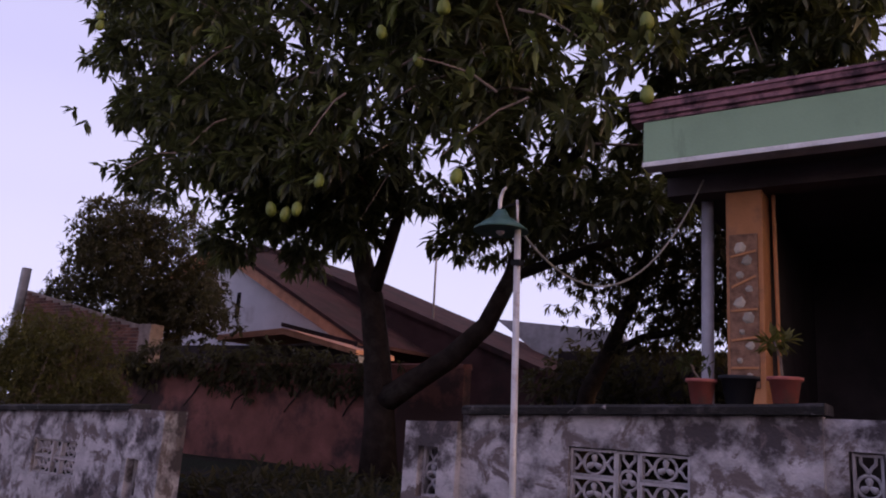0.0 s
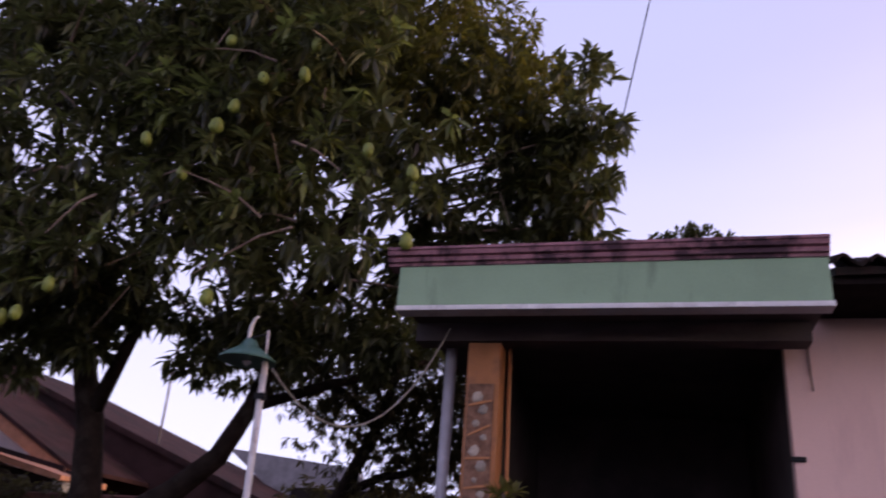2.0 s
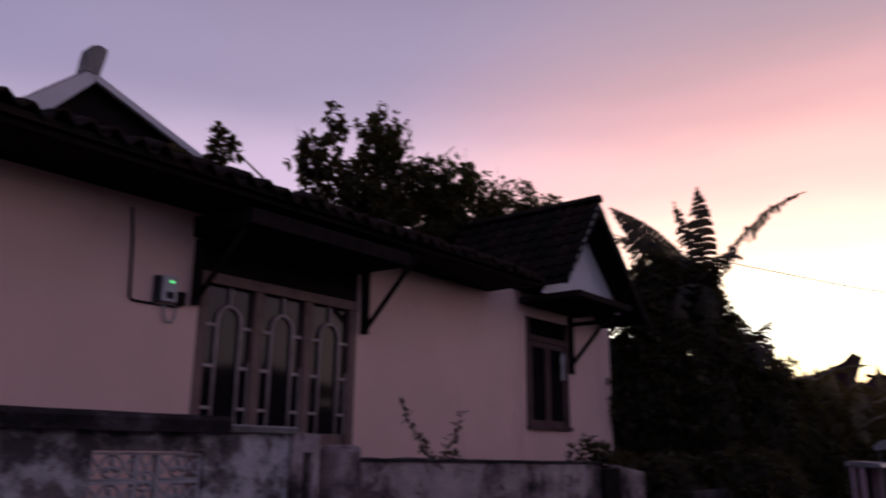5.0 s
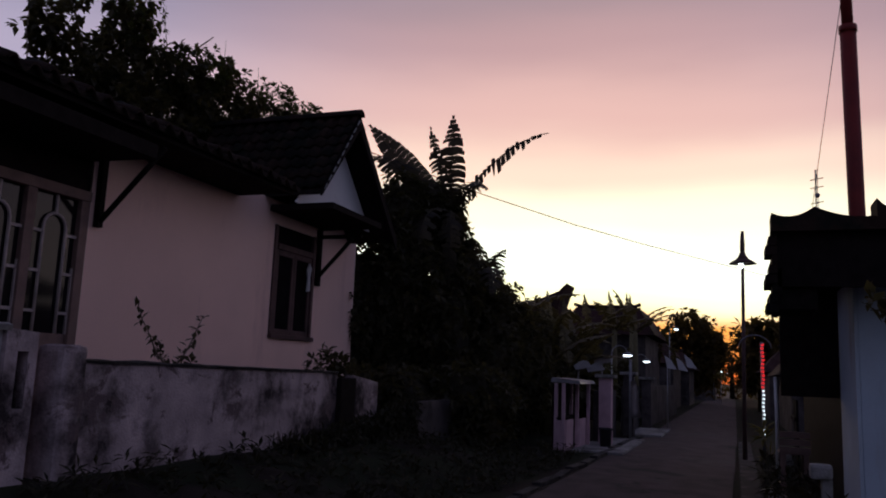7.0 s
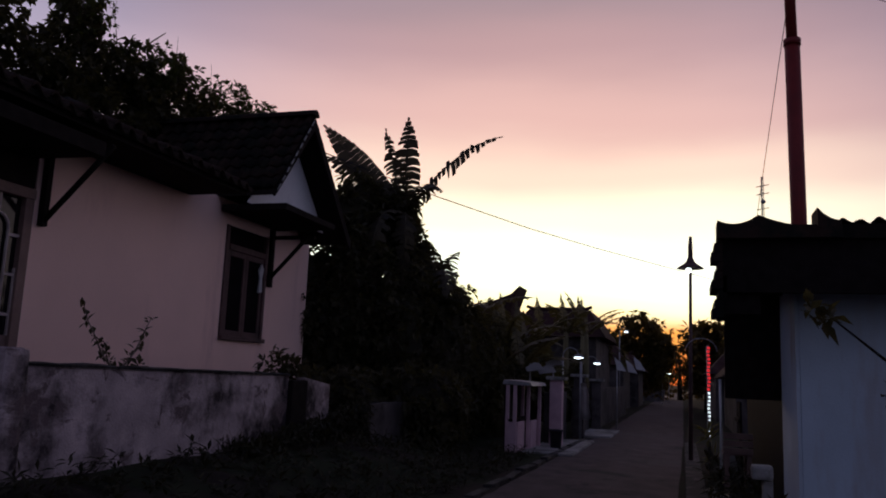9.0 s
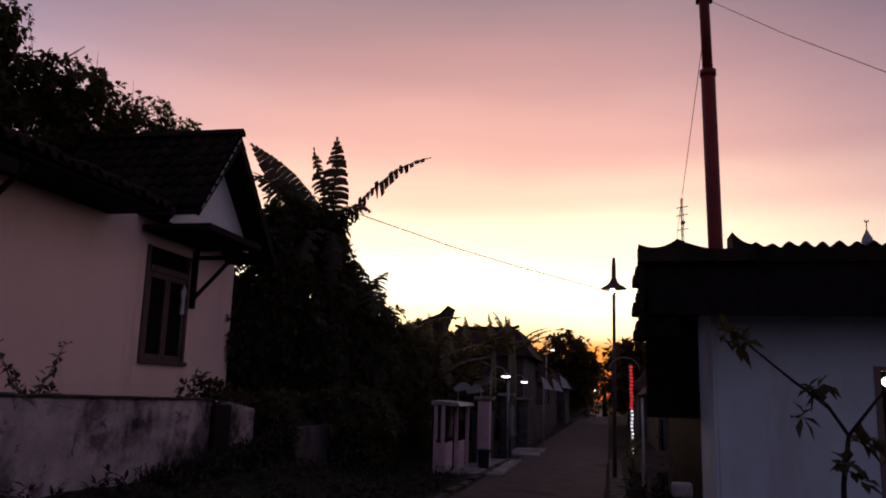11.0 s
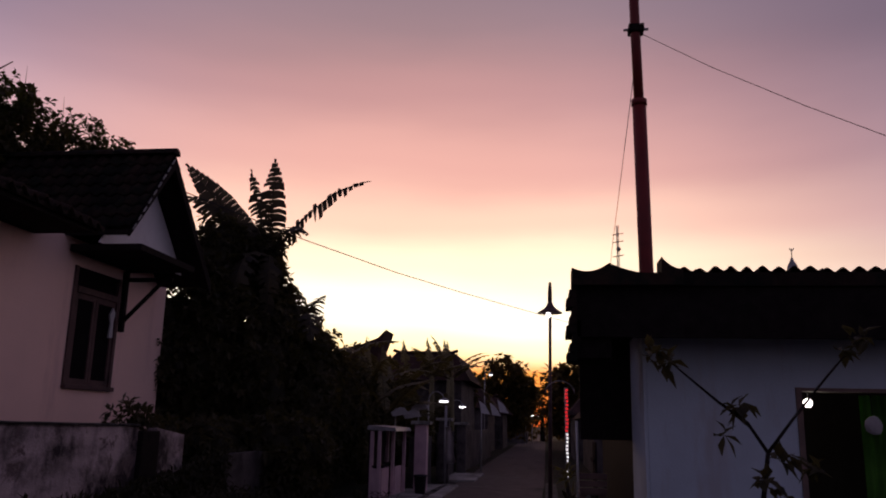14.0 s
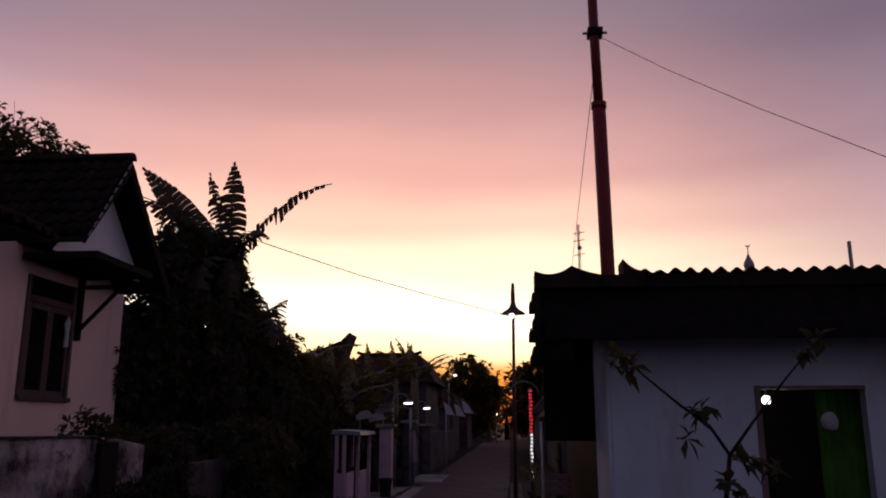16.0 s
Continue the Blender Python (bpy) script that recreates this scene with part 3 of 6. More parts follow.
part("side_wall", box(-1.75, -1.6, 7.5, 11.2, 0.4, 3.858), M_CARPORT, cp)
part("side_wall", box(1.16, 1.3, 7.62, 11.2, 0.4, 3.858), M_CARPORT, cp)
part("column", box(-1.69, -1.38, 7.0, 7.3, 0.4, 3.678, bevel=0.012), M_ORANGE, cp, "orange painted column")
inlay = part("inlay_panel", box(-1.66, -1.42, 6.975, 6.999, 1.95, 3.28, bevel=0.006), M_INLAY, cp, "brown stone inlay panel")
rng = random.Random(7)
peb = []
for k in range(3):
    b = bmesh.new()
    bmesh.ops.create_icosphere(b, subdivisions=1, radius=0.05)
    for v in b.verts:
        v.co = Vector((v.co.x * rng.uniform(0.8, 1.15), v.co.y * 0.3, v.co.z * rng.uniform(0.75, 1.1)))
    peb.append(mesh_of("inlay_stone", b, M_PEBBLE))
for i in range(11):
    q = piece("inlay_stone", peb[i % 3], inlay, (-1.54 + (0.035 if i % 2 else -0.03) + rng.uniform(-0.015, 0.015), 6.972, 3.16 - i * 0.123))
    s = rng.uniform(0.7, 1.25) if i < 6 else rng.uniform(0.5, 0.9)
    q.scale, q.rotation_euler = (s, 1, s), (0, rng.uniform(0, 3), 0)
    strip = box(-0.11, 0.11, -0.008, 0.008, -0.009, 0.009)
    if i % 2 == 0:
        piece("inlay_strip", mesh_of("inlay_strip", strip, M_ORANGE), inlay, (-1.54, 6.972, 3.10 - i * 0.123)).rotation_euler = (0, rng.uniform(-0.5, 0.5), 0)
solid("downpipe", tube(bmesh.new(), [(-1.93, 7.28, 0.5), (-1.93, 7.28, 2.0), (-1.92, 7.28, 3.70)], 0.055, 12), M_PIPE, "grey plastic downpipe beside the orange column", "pipe")
solid("downpipe", tube(bmesh.new(), [(-1.30, 7.2, 0.5), (-1.31, 7.2, 2.4), (-1.33, 7.22, 3.68)], 0.018, 8), M_ORANGE, "thin orange conduit beside the column", "pipe")


# ---- plant pots on the wall ----
def pot(x, y, z, r, h, material, label):
    t = thing("flower_pot", (x, y, z), label, "flower pot", "pots on the wall")
    bm = lathe(bmesh.new(), x, y, [(r * 0.72, z), (r * 0.95, z + h * 0.86), (r * 1.1, z + h * 0.86), (r * 1.1, z + h), (r * 0.97, z + h), (r * 0.93, z + h * 0.88)], 10)
    part("pot_body", bm, material, t)
    part("soil", lathe(bmesh.new(), x, y, [(r * 0.9, z + h * 0.80), (r * 0.92, z + h * 0.89)], 10), M_SOIL, t)
    return t


def sprig(parent, base, top, n, length, material, rng, spread=0.16, droop=0.5):
    stem = wander(rng, base, top, 5, 0.012)
    part("stem", tube(bmesh.new(), stem, [0.012, 0.011, 0.010, 0.009, 0.008, 0.006], 6), M_TWIG, parent)
    tips = [(Vector(top) + Vector((rng.uniform(-1, 1), rng.uniform(-1, 1), rng.uniform(-0.5, 0.4))) * spread, Vector((rng.uniform(-1, 1), rng.uniform(-1, 1), 0.4))) for _ in range(n)]
    crown("foliage", leaf_mesh("foliage", tips, material, rng, length, length * 0.3, 7, droop), parent)


rng = random.Random(11)
p1 = pot(-1.52, FY + 0.12, 1.74, 0.10, 0.17, M_TERRACOTTA, "faded red plastic pot with a small green plant")
sprig(p1, (-1.52, FY + 0.12, 1.88), (-1.60, FY + 0.14, 2.02), 7, 0.09, M_SHRUB_LEAF, rng, 0.09)
p2 = pot(-1.28, FY + 0.16, 1.75, 0.125, 0.19, M_BLACKPOT, "black plastic pot on the wall coping")
p3 = pot(-0.98, FY + 0.12, 1.765, 0.105, 0.17, M_TERRACOTTA, "red plastic pot with a leaning young plant")
sprig(p3, (-0.98, FY + 0.12, 1.90), (-1.04, FY + 0.12, 2.17), 9, 0.13, M_YELLOW_LEAF, rng, 0.10, 0.2)

# ---- the house ----
HY = 7.43
house = thing("house", (5, 9, 0.6), "long single-storey house with cream-pink plastered walls", "house", kind="structure")
part("front_wall", box(1.14, 5.0, HY, HY + 0.17, 0.3, 4.2), M_PINK, house, "cream-pink plaster wall")
bm = wall_run(bmesh.new(), 7.36, 14.3, HY, HY + 0.17, 0.3, 4.2, 4.2, [(11.32, 12.66, 2.0, 3.8)])
part("front_wall", bm, M_PINK, house, "cream-pink plaster wall")
# transom stays near-black up to the eave, canopy shade on the wall included
part("lintel", box(5.0, 7.36, HY + 0.02, HY + 0.17, 3.42, 4.2), M_TIMBER, house, "dark timber transom with the canopy's shade in its colour")
part("end_wall", box(14.13, 14.3, HY + 0.17, 12.0, 0.3, 4.2), M_PINK, house)
part("plinth", box(5.0, 7.36, HY - 0.25, HY + 0.17, 0.3, 0.95), M_CONCRETE, house)
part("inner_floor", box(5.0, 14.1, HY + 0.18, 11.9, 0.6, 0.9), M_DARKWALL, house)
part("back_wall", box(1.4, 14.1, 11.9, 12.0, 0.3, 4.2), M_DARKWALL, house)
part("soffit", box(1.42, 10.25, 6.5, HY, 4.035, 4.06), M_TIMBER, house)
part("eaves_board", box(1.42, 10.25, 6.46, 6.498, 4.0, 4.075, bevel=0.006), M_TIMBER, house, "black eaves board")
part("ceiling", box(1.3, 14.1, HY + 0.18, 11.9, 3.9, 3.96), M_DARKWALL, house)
# roof: a slab with two rows of loose clay tiles along its edge
part("roof", prism(bmesh.new(), [(6.40, 4.06), (6.40, 4.125), (10.0, 5.26), (12.2, 4.4), (12.2, 4.3), (10.0, 5.1)], "x", 1.42, 10.3), M_TILE, house, "old dark clay tile roof")


def pan_tile(name, w=0.235, l=0.36):
    bm = bmesh.new()
    n = 8
    rows = []
    for j, y in enumerate((0, l)):
        top = [(w * (i / n - 0.5), y, 0.05 * math.sin(2 * math.pi * i / n) + 0.02 + j * l * 0.32) for i in range(n + 1)]
        rows.append(([bm.verts.new(p) for p in top], [bm.verts.new((p[0], p[1], p[2] - 0.028)) for p in top]))
    (a, al), (b, bl) = rows
    for i in range(n):
        bm.faces.new((a[i], a[i + 1], b[i + 1], b[i])).smooth = True
        bm.faces.new((al[i + 1], al[i], bl[i], bl[i + 1])).smooth = True
        bm.faces.new((al[i], al[i + 1], a[i + 1], a[i]))
        bm.faces.new((b[i], b[i + 1], bl[i + 1], bl[i]))
    bm.faces.new((al[0], a[0], b[0], bl[0]))
    bm.faces.new((a[n], al[n], bl[n], b[n]))
    return mesh_of(name, bm, M_TILE)


TILE = pan_tile("roof_tile")
rng = random.Random(21)
for row in range(2):
    for i in range(38):
        q = piece("roof_tile", TILE, house, (1.55 + i * 0.232 + rng.uniform(-0.012, 0.012), 6.34 + row * 0.3 + rng.uniform(-0.02, 0.02), 4.10 + row * 0.10 + max(0, 0.05 - i * 0.0025) + rng.uniform(-0.02, 0.03)))
        q.rotation_euler = (rng.uniform(-0.09, 0.09), rng.uniform(-0.12, 0.12), rng.uniform(-0.07, 0.07))

# canopy over the entrance, on two bracket frames
can = thing("canopy", (5.9, 7, 3.45), "dark timber canopy on brackets over the entrance", "canopy", kind="structure")
part("canopy_roof", prism(bmesh.new(), [(6.42, 3.74), (6.42, 3.90), (HY - 0.003, 3.98), (HY - 0.003, 3.76)], "x", 4.86, 7.24), M_TIMBER, can)
for x, y_out, z_out in ((4.93, 6.55, 3.735), (7.46, 6.48, 3.925)):
    br = part("bracket", box(x - 0.04, x + 0.04, HY - 0.085, HY - 0.002, 3.02, z_out, bevel=0.006), M_TIMBER, can)
    part("brace", tube(bmesh.new(), [(x, HY - 0.06, 3.08), (x - 0.03, y_out, z_out)], 0.035, 6), M_TIMBER, br)

# ---- entrance: three glazed leaves behind an arched lattice ----
ent = thing("entrance_doors", (6.15, HY, 0.95), "row of weathered glazed doors with arched pale lattice", "door", kind="structure")
for x in (5.0, 5.74, 6.49, 7.24):
    part("post", box(x, x + 0.12, HY + 0.0, HY + 0.12, 0.95, 3.38, bevel=0.008), M_FRAME, ent)
part("head", box(5.0, 7.36, HY - 0.02, HY + 0.13, 3.30, 3.42, bevel=0.008), M_FRAME, ent)
for i in range(3):
    a, b = 5.12 + i * 0.747, 5.12 + i * 0.747 + 0.63
    leaf = part("door_leaf", box(a, b, HY + 0.05, HY + 0.10, 0.95, 1.75, bevel=0.006), M_FRAME, ent)
    part("pane", box(a, b, HY + 0.07, HY + 0.08, 1.75, 3.30), M_GLASS, leaf, "dark reflecting glass")
    c, w = (a + b) / 2, 0.155
    arch = [(c - w, HY + 0.045, 1.75), (c - w, HY + 0.045, 2.92)] + [(c - w * math.cos(radians(q)), HY + 0.045, 2.92 + w * 1.05 * math.sin(radians(q))) for q in (25, 50, 75, 90, 105, 130, 155)] + [(c + w, HY + 0.045, 2.92), (c + w, HY + 0.045, 1.75)]
    part("lattice_arch", tube(bmesh.new(), arch, 0.021, 6), M_LATTICE, leaf, "pale arched bar")
    part("lattice_bar", box(c - 0.015, c + 0.015, HY + 0.035, HY + 0.06, 3.085, 3.30), M_LATTICE, leaf)
    for z in (1.98, 2.42, 2.86):
        part("lattice_bar", box(a, c - w, HY + 0.035, HY + 0.06, z - 0.017, z + 0.017), M_LATTICE, leaf)
        part("lattice_bar", box(c + w, b, HY + 0.035, HY + 0.06, z - 0.017, z + 0.017), M_LATTICE, leaf)
    part("lattice_bar", box(a, a + 0.022, HY + 0.035, HY + 0.06, 1.75, 2.5), M_LATTICE, leaf)
    part("lattice_bar", box(b - 0.022, b, HY + 0.035, HY + 0.06, 1.75, 2.5), M_LATTICE, leaf)

# ---- electricity meter and its pipes ----
mtr = thing("electricity_meter", (4.64, HY, 3.1), "grey electricity meter with a lit green display on the wall", "meter")
part("housing", box(4.56, 4.73, HY - 0.09, HY - 0.002, 3.03, 3.30, bevel=0.02), M_METERBOX, mtr)
part("display", box(4.635, 4.68, HY - 0.096, HY - 0.091, 3.225, 3.247), M_LED_GREEN, mtr, "glowing green display")
part("breaker", box(4.60, 4.69, HY - 0.10, HY - 0.091, 3.06, 3.13, bevel=0.004), M_BLACKPOT, mtr)
part("side_box", box(4.50, 4.555, HY - 0.07, HY - 0.002, 3.02, 3.29, bevel=0.008), M_BLACKPOT, mtr)
part("junction_box", box(4.76, 4.85, HY - 0.07, HY - 0.002, 3.02, 3.16, bevel=0.01), M_TIMBER, mtr)
part("conduit", tube(bmesh.new(), [(4.18, HY - 0.02, 3.93), (4.22, HY - 0.02, 3.6), (4.25, HY - 0.02, 3.03), (4.28, HY - 0.02, 3.0), (4.8, HY - 0.02, 3.0)], 0.013, 6), M_BLACK, mtr)
part("hose_loop", tube(bmesh.new(), [(4.62 + 0.075 * (1 - math.cos(radians(a))), HY - 0.03, 3.0 - 0.17 * math.sin(radians(a))) for a in range(0, 181, 15)], 0.012, 6), M_PIPE, mtr)
for o in mtr.children:
    o.location.x -= 0.045
    o.location.z -= 0.03
for z in (2.77, 2.39):
    solid("hinge_plate", box(1.105, 1.23, HY - 0.025, HY - 0.002, z - 0.022, z + 0.022, bevel=0.004), M_BLACK, "rusty black hinge plate on the wall edge", "hinge", "hinges")
tap = thing("standpipe", (1.88, HY, 1.7), "thin rusty water pipe against the pink wall", "pipe")
part("riser", tube(bmesh.new(), [(1.88, HY - 0.05, 0.5), (1.88, HY - 0.05, 2.2)], 0.014, 8), M_FRAME, tap)
part("valve", box(1.855, 1.905, HY - 0.085, HY - 0.03, 2.17, 2.26, bevel=0.01), M_TIMBER, tap)
solid("wire_hook", tube(bmesh.new(), [(1.33, HY - 0.015, 3.92), (1.335, HY - 0.02, 3.5), (1.34, HY - 0.03, 3.36)], 0.008, 5), M_FRAME, "rusty wire hanging on the pink wall", "wire")

# ---- gabled wing ----
wing = thing("gabled_wing", (12.3, 8, 0.6), "gabled wing with white gable and old clay tiles", "house wing", kind="structure")
PK, LE, RE = (12.16, 5.83), (10.97, 4.22), (13.95, 3.98)


def slope_tiles(bm, x_top, z_top, x_low, z_low, y0, y1, rng, pitch=0.24, course=0.27):
    """Overlapping courses of wavy tiles down a slope that falls along x."""
    down = Vector((x_low - x_top, 0, z_low - z_top))
    n_c = int(down.length / course)
    d = down.normalized()
    nrm = Vector((-d.z, 0, d.x))
    if nrm.z < 0:
        nrm = -nrm
    n_t = int((y1 - y0) / pitch)
    for c in range(n_c):
        for k in range(n_t):
            y = y0 + k * pitch
            j = rng.uniform(-0.015, 0.015)
            a = Vector((x_top, y, z_top)) + d * (c * course - 0.03 + j)
            b = a + d * (course + 0.06)
            pts = []
            for base, lift in ((a, 0.015), (b, 0.05 + rng.uniform(-0.01, 0.015))):
                pts.append([bm.verts.new(base + Vector((0, pitch * q / 4 * 1.02, 0)) + nrm * (lift + 0.035 * math.sin(q * math.pi / 2))) for q in range(5)])
            for q in range(4):
                bm.faces.new((pts[0][q], pts[0][q + 1], pts[1][q + 1], pts[1][q])).smooth = True
            lows = [bm.verts.new(v.co - nrm * 0.03) for v in pts[1]]
            for q in range(4):
                bm.faces.new((pts[1][q], pts[1][q + 1], lows[q + 1], lows[q]))
    return bm


rng = random.Random(31)
for nm, e in (("roof_slope", LE), ("roof_slope", RE)):
    part(nm, prism(bmesh.new(), [PK, (PK[0], PK[1] - 0.12), (e[0], e[1] - (0.04 if e is LE else 0.08)), e], "y", 6.44, 11.2), M_TIMBER, wing)
    tl = part("tile_courses", slope_tiles(bmesh.new(), PK[0], PK[1], e[0], e[1], 6.42, 11.2, rng), M_TILE, wing, "loose overlapping clay tiles")
    tl["kind"] = "stuff"
    # bargeboard along the front edge
    s = 1 if e is RE else -1
    part("bargeboard", prism(bmesh.new(), [(PK[0], PK[1] - 0.02), (e[0], e[1] - 0.02), (e[0], e[1] - (0.22 if s > 0 else 0.06)), (PK[0], PK[1] - 0.24)], "y", 6.39, 6.435), M_TIMBER, wing, "black bargeboard")
    for i in range(9):
        q = (i + 0.6) / 9.5
        z = PK[1] + (e[1] - PK[1]) * q
        x = PK[0] + (e[0] - PK[0]) * q
        if s < 0:
            x2, z2 = x + (e[0] - PK[0]) * 0.055, z + (e[1] - PK[1]) * 0.055
            part("mortar_dab", prism(bmesh.new(), [(x, z - 0.01), (x2, z2 - 0.01), (x2, z2 + 0.010), (x, z + 0.012)], "y", 6.365, 6.388), M_CONCRETE, wing)
bm = bmesh.new()
for i in range(14):
    y = 6.38 + i * 0.34
    lathe_profile = [(PK[0] + 0.12 * math.cos(radians(a)), PK[1] + 0.02 + 0.11 * math.sin(radians(a))) for a in range(0, 181, 30)]
    prism(bm, lathe_profile, "y", y, y + 0.36 + 0.002 * i)
part("ridge_tiles", bm, M_TILE, wing, "rounded ridge tiles")
part("gable_panel", prism(bmesh.new(), [(10.98, 4.077), (13.7, 4.077), (12.16, 5.60)], "y", 6.86, 6.89), M_GABLE, wing, "whitewashed gable panel")
part("awning", box(11.08, 12.92, 6.25, HY - 0.035, 3.97, 4.075, bevel=0.01), M_TIMBER, wing, "dark timber awning over the window")
for x in (12.76,):
    bk = part("bracket", box(x - 0.05, x + 0.05, HY - 0.075, HY - 0.002, 2.93, 3.965, bevel=0.006), M_TIMBER, wing)
    part("brace", tube(bmesh.new(), [(x, HY - 0.05, 3.10), (x, 6.72, 3.80)], 0.036, 6), M_TIMBER, bk)
    part("arm", box(x - 0.03, x + 0.03, 6.55, HY - 0.08, 3.79, 3.855), M_TIMBER, bk)

win = thing("window_1", (12.0, HY, 2.0), "two-leaf timber window with dark glass in the pink wall", "window", kind="structure")
part("window_frame", box(11.32, 11.40, HY - 0.03, HY + 0.12, 2.0, 3.8, bevel=0.006), M_WINFRAME, win)
part("window_frame", box(12.58, 12.66, HY - 0.03, HY + 0.12, 2.0, 3.8, bevel=0.006), M_WINFRAME, win)
part("window_frame", box(11.44, 12.58, HY - 0.03, HY + 0.12, 3.40, 3.5, bevel=0.006), M_WINFRAME, win)
part("window_sill", box(11.32, 12.70, HY - 0.07, HY + 0.12, 1.93, 2.0, bevel=0.008), M_WINFRAME, win)
for a, b in ((11.44, 12.005), (12.015, 12.58)):
    lf = part("casement", box(a, a + 0.07, HY + 0.0, HY + 0.05, 2.0, 3.40, bevel=0.004), M_WINFRAME, win)
    part("stile", box(b - 0.07, b, HY + 0.0, HY + 0.05, 2.0, 3.40, bevel=0.004), M_WINFRAME, lf)
    part("rail", box(a + 0.07, b - 0.07, HY + 0.0, HY + 0.05, 2.0, 2.09, bevel=0.004), M_WINFRAME, lf)
    part("rail", box(a + 0.07, b - 0.07, HY + 0.0, HY + 0.05, 3.31, 3.40, bevel=0.004), M_WINFRAME, lf)
    part("pane", box(a + 0.07, b - 0.07, HY + 0.02, HY + 0.028, 2.09, 3.31), M_WINDOW, lf, "dark window glass")
# added dark pane stands for the awning's shade above the casements
part("fanlight", box(11.44, 12.58, HY + 0.02, HY + 0.028, 3.5, 3.8), M_WINDOW, win, "dark pane added for the shade under the awning")
hang = solid("hanging_cloth", prism(bmesh.new(), [(12.30, 2.78), (12.42, 2.80), (12.40, 3.05), (12.44, 3.2), (12.36, 3.28), (12.28, 3.15), (12.33, 3.02)], "y", HY - 0.10, HY - 0.075), M_CLOTH_WHITE, "small pale cloth hung at the window", "cloth")

# ---- main gable behind, with a finial ----
mg = thing("main_gable_roof", (6, 12.4, 4.2), "steep gable roof with white bargeboards and a finial", "roof", kind="structure")
part("gable_board", prism(bmesh.new(), [(5.93, 7.66), (4.72, 6.55), (5.22, 6.55), (6.02, 7.46)], "y", 12.3, 12.4), M_GABLE, mg, "broad whitewashed bargeboard")
part("gable_board", prism(bmesh.new(), [(5.93, 7.66), (6.02, 7.50), (8.9, 6.42), (8.95, 6.54)], "y", 12.3, 12.4), M_GABLE, mg, "narrow whitewashed bargeboard")
# gable wall in near-black: the deep eave's shade is put into its colour
part("gable_wall", prism(bmesh.new(), [(5.98, 7.5), (5.0, 6.4), (4.9, 4.2), (9.0, 4.2), (8.9, 6.38)], "y", 12.55, 12.7), M_TIMBER, mg)
part("roof_slope", prism(bmesh.new(), [(5.93, 7.70), (4.3, 6.2), (4.3, 6.1), (5.93, 7.60)], "y", 12.41, 19), M_TILE, mg)
part("roof_slope", prism(bmesh.new(), [(5.93, 7.70), (9.1, 6.54), (9.1, 6.44), (5.93, 7.60)], "y", 12.41, 19), M_TILE, mg)
part("finial", prism(bmesh.new(), [(5.83, 7.60), (6.08, 7.60), (6.15, 7.96), (6.16, 8.10), (6.02, 8.13), (5.89, 8.07), (5.86, 7.9)], "y", 12.28, 12.62), M_CONCRETE, mg, "grey cement finial")
for o in mg.children:
    o.location.x -= 0.15


# ---- mango tree ----
rng = random.Random(41)
tree = thing("mango_tree", (-7.2, 9.2, 0.6), "large spreading mango tree with dark leaves and green fruit", "tree")
trunk = [(-7.1, 9.3, 0.4), (-7.15, 9.3, 1.4), (-7.3, 9.3, 2.4), (-7.5, 9.3, 3.3), (-7.9, 9.2, 4.4), (-8.5, 9.0, 6.0)]
part("trunk", tube(bmesh.new(), trunk, [0.31, 0.235, 0.20, 0.18, 0.15, 0.10], 12), M_BARK, tree, "rough grey-brown trunk")
limbs = [
    ([(-7.2, 9.3, 1.7), (-6.7, 9.3, 2.0), (-6.0, 9.3, 2.4), (-5.45, 9.3, 2.85), (-5.1, 9.3, 3.5), (-4.6, 9.2, 4.8), (-3.8, 9.0, 6.5)], 0.22),
    ([(-7.5, 9.3, 3.3), (-6.9, 9.0, 4.4), (-6.6, 8.6, 5.6), (-6.2, 8.2, 7.2)], 0.13),
    ([(-7.9, 9.2, 4.4), (-9.5, 9.0, 5.6), (-11.5, 8.8, 7.0), (-13.2, 8.6, 8.4)], 0.13),
    ([(-8.5, 9.0, 6.0), (-8.8, 8.6, 7.6), (-9.3, 8.4, 9.4)], 0.11),
    ([(-4.6, 9.2, 4.8), (-3.2, 9.2, 5.8), (-1.6, 9.2, 6.6)], 0.08),
    ([(-5.1, 9.3, 3.5), (-4.1, 9.6, 3.9), (-3.2, 9.9, 4.2), (-2.4, 10.1, 4.6)], 0.09),
    ([(-6.6, 8.6, 5.6), (-5.2, 7.2, 6.6), (-4.0, 6.4, 7.2)], 0.06),
    ([(-6.9, 9.0, 4.4), (-7.4, 7.6, 5.4), (-7.8, 6.6, 5.9)], 0.06),
]
for pts, r in limbs:
    r *= 0.88
    part("limb", tube(bmesh.new(), pts, [r * (1 - 0.62 * i / (len(pts) - 1)) for i in range(len(pts))], 9), M_BARK, tree)
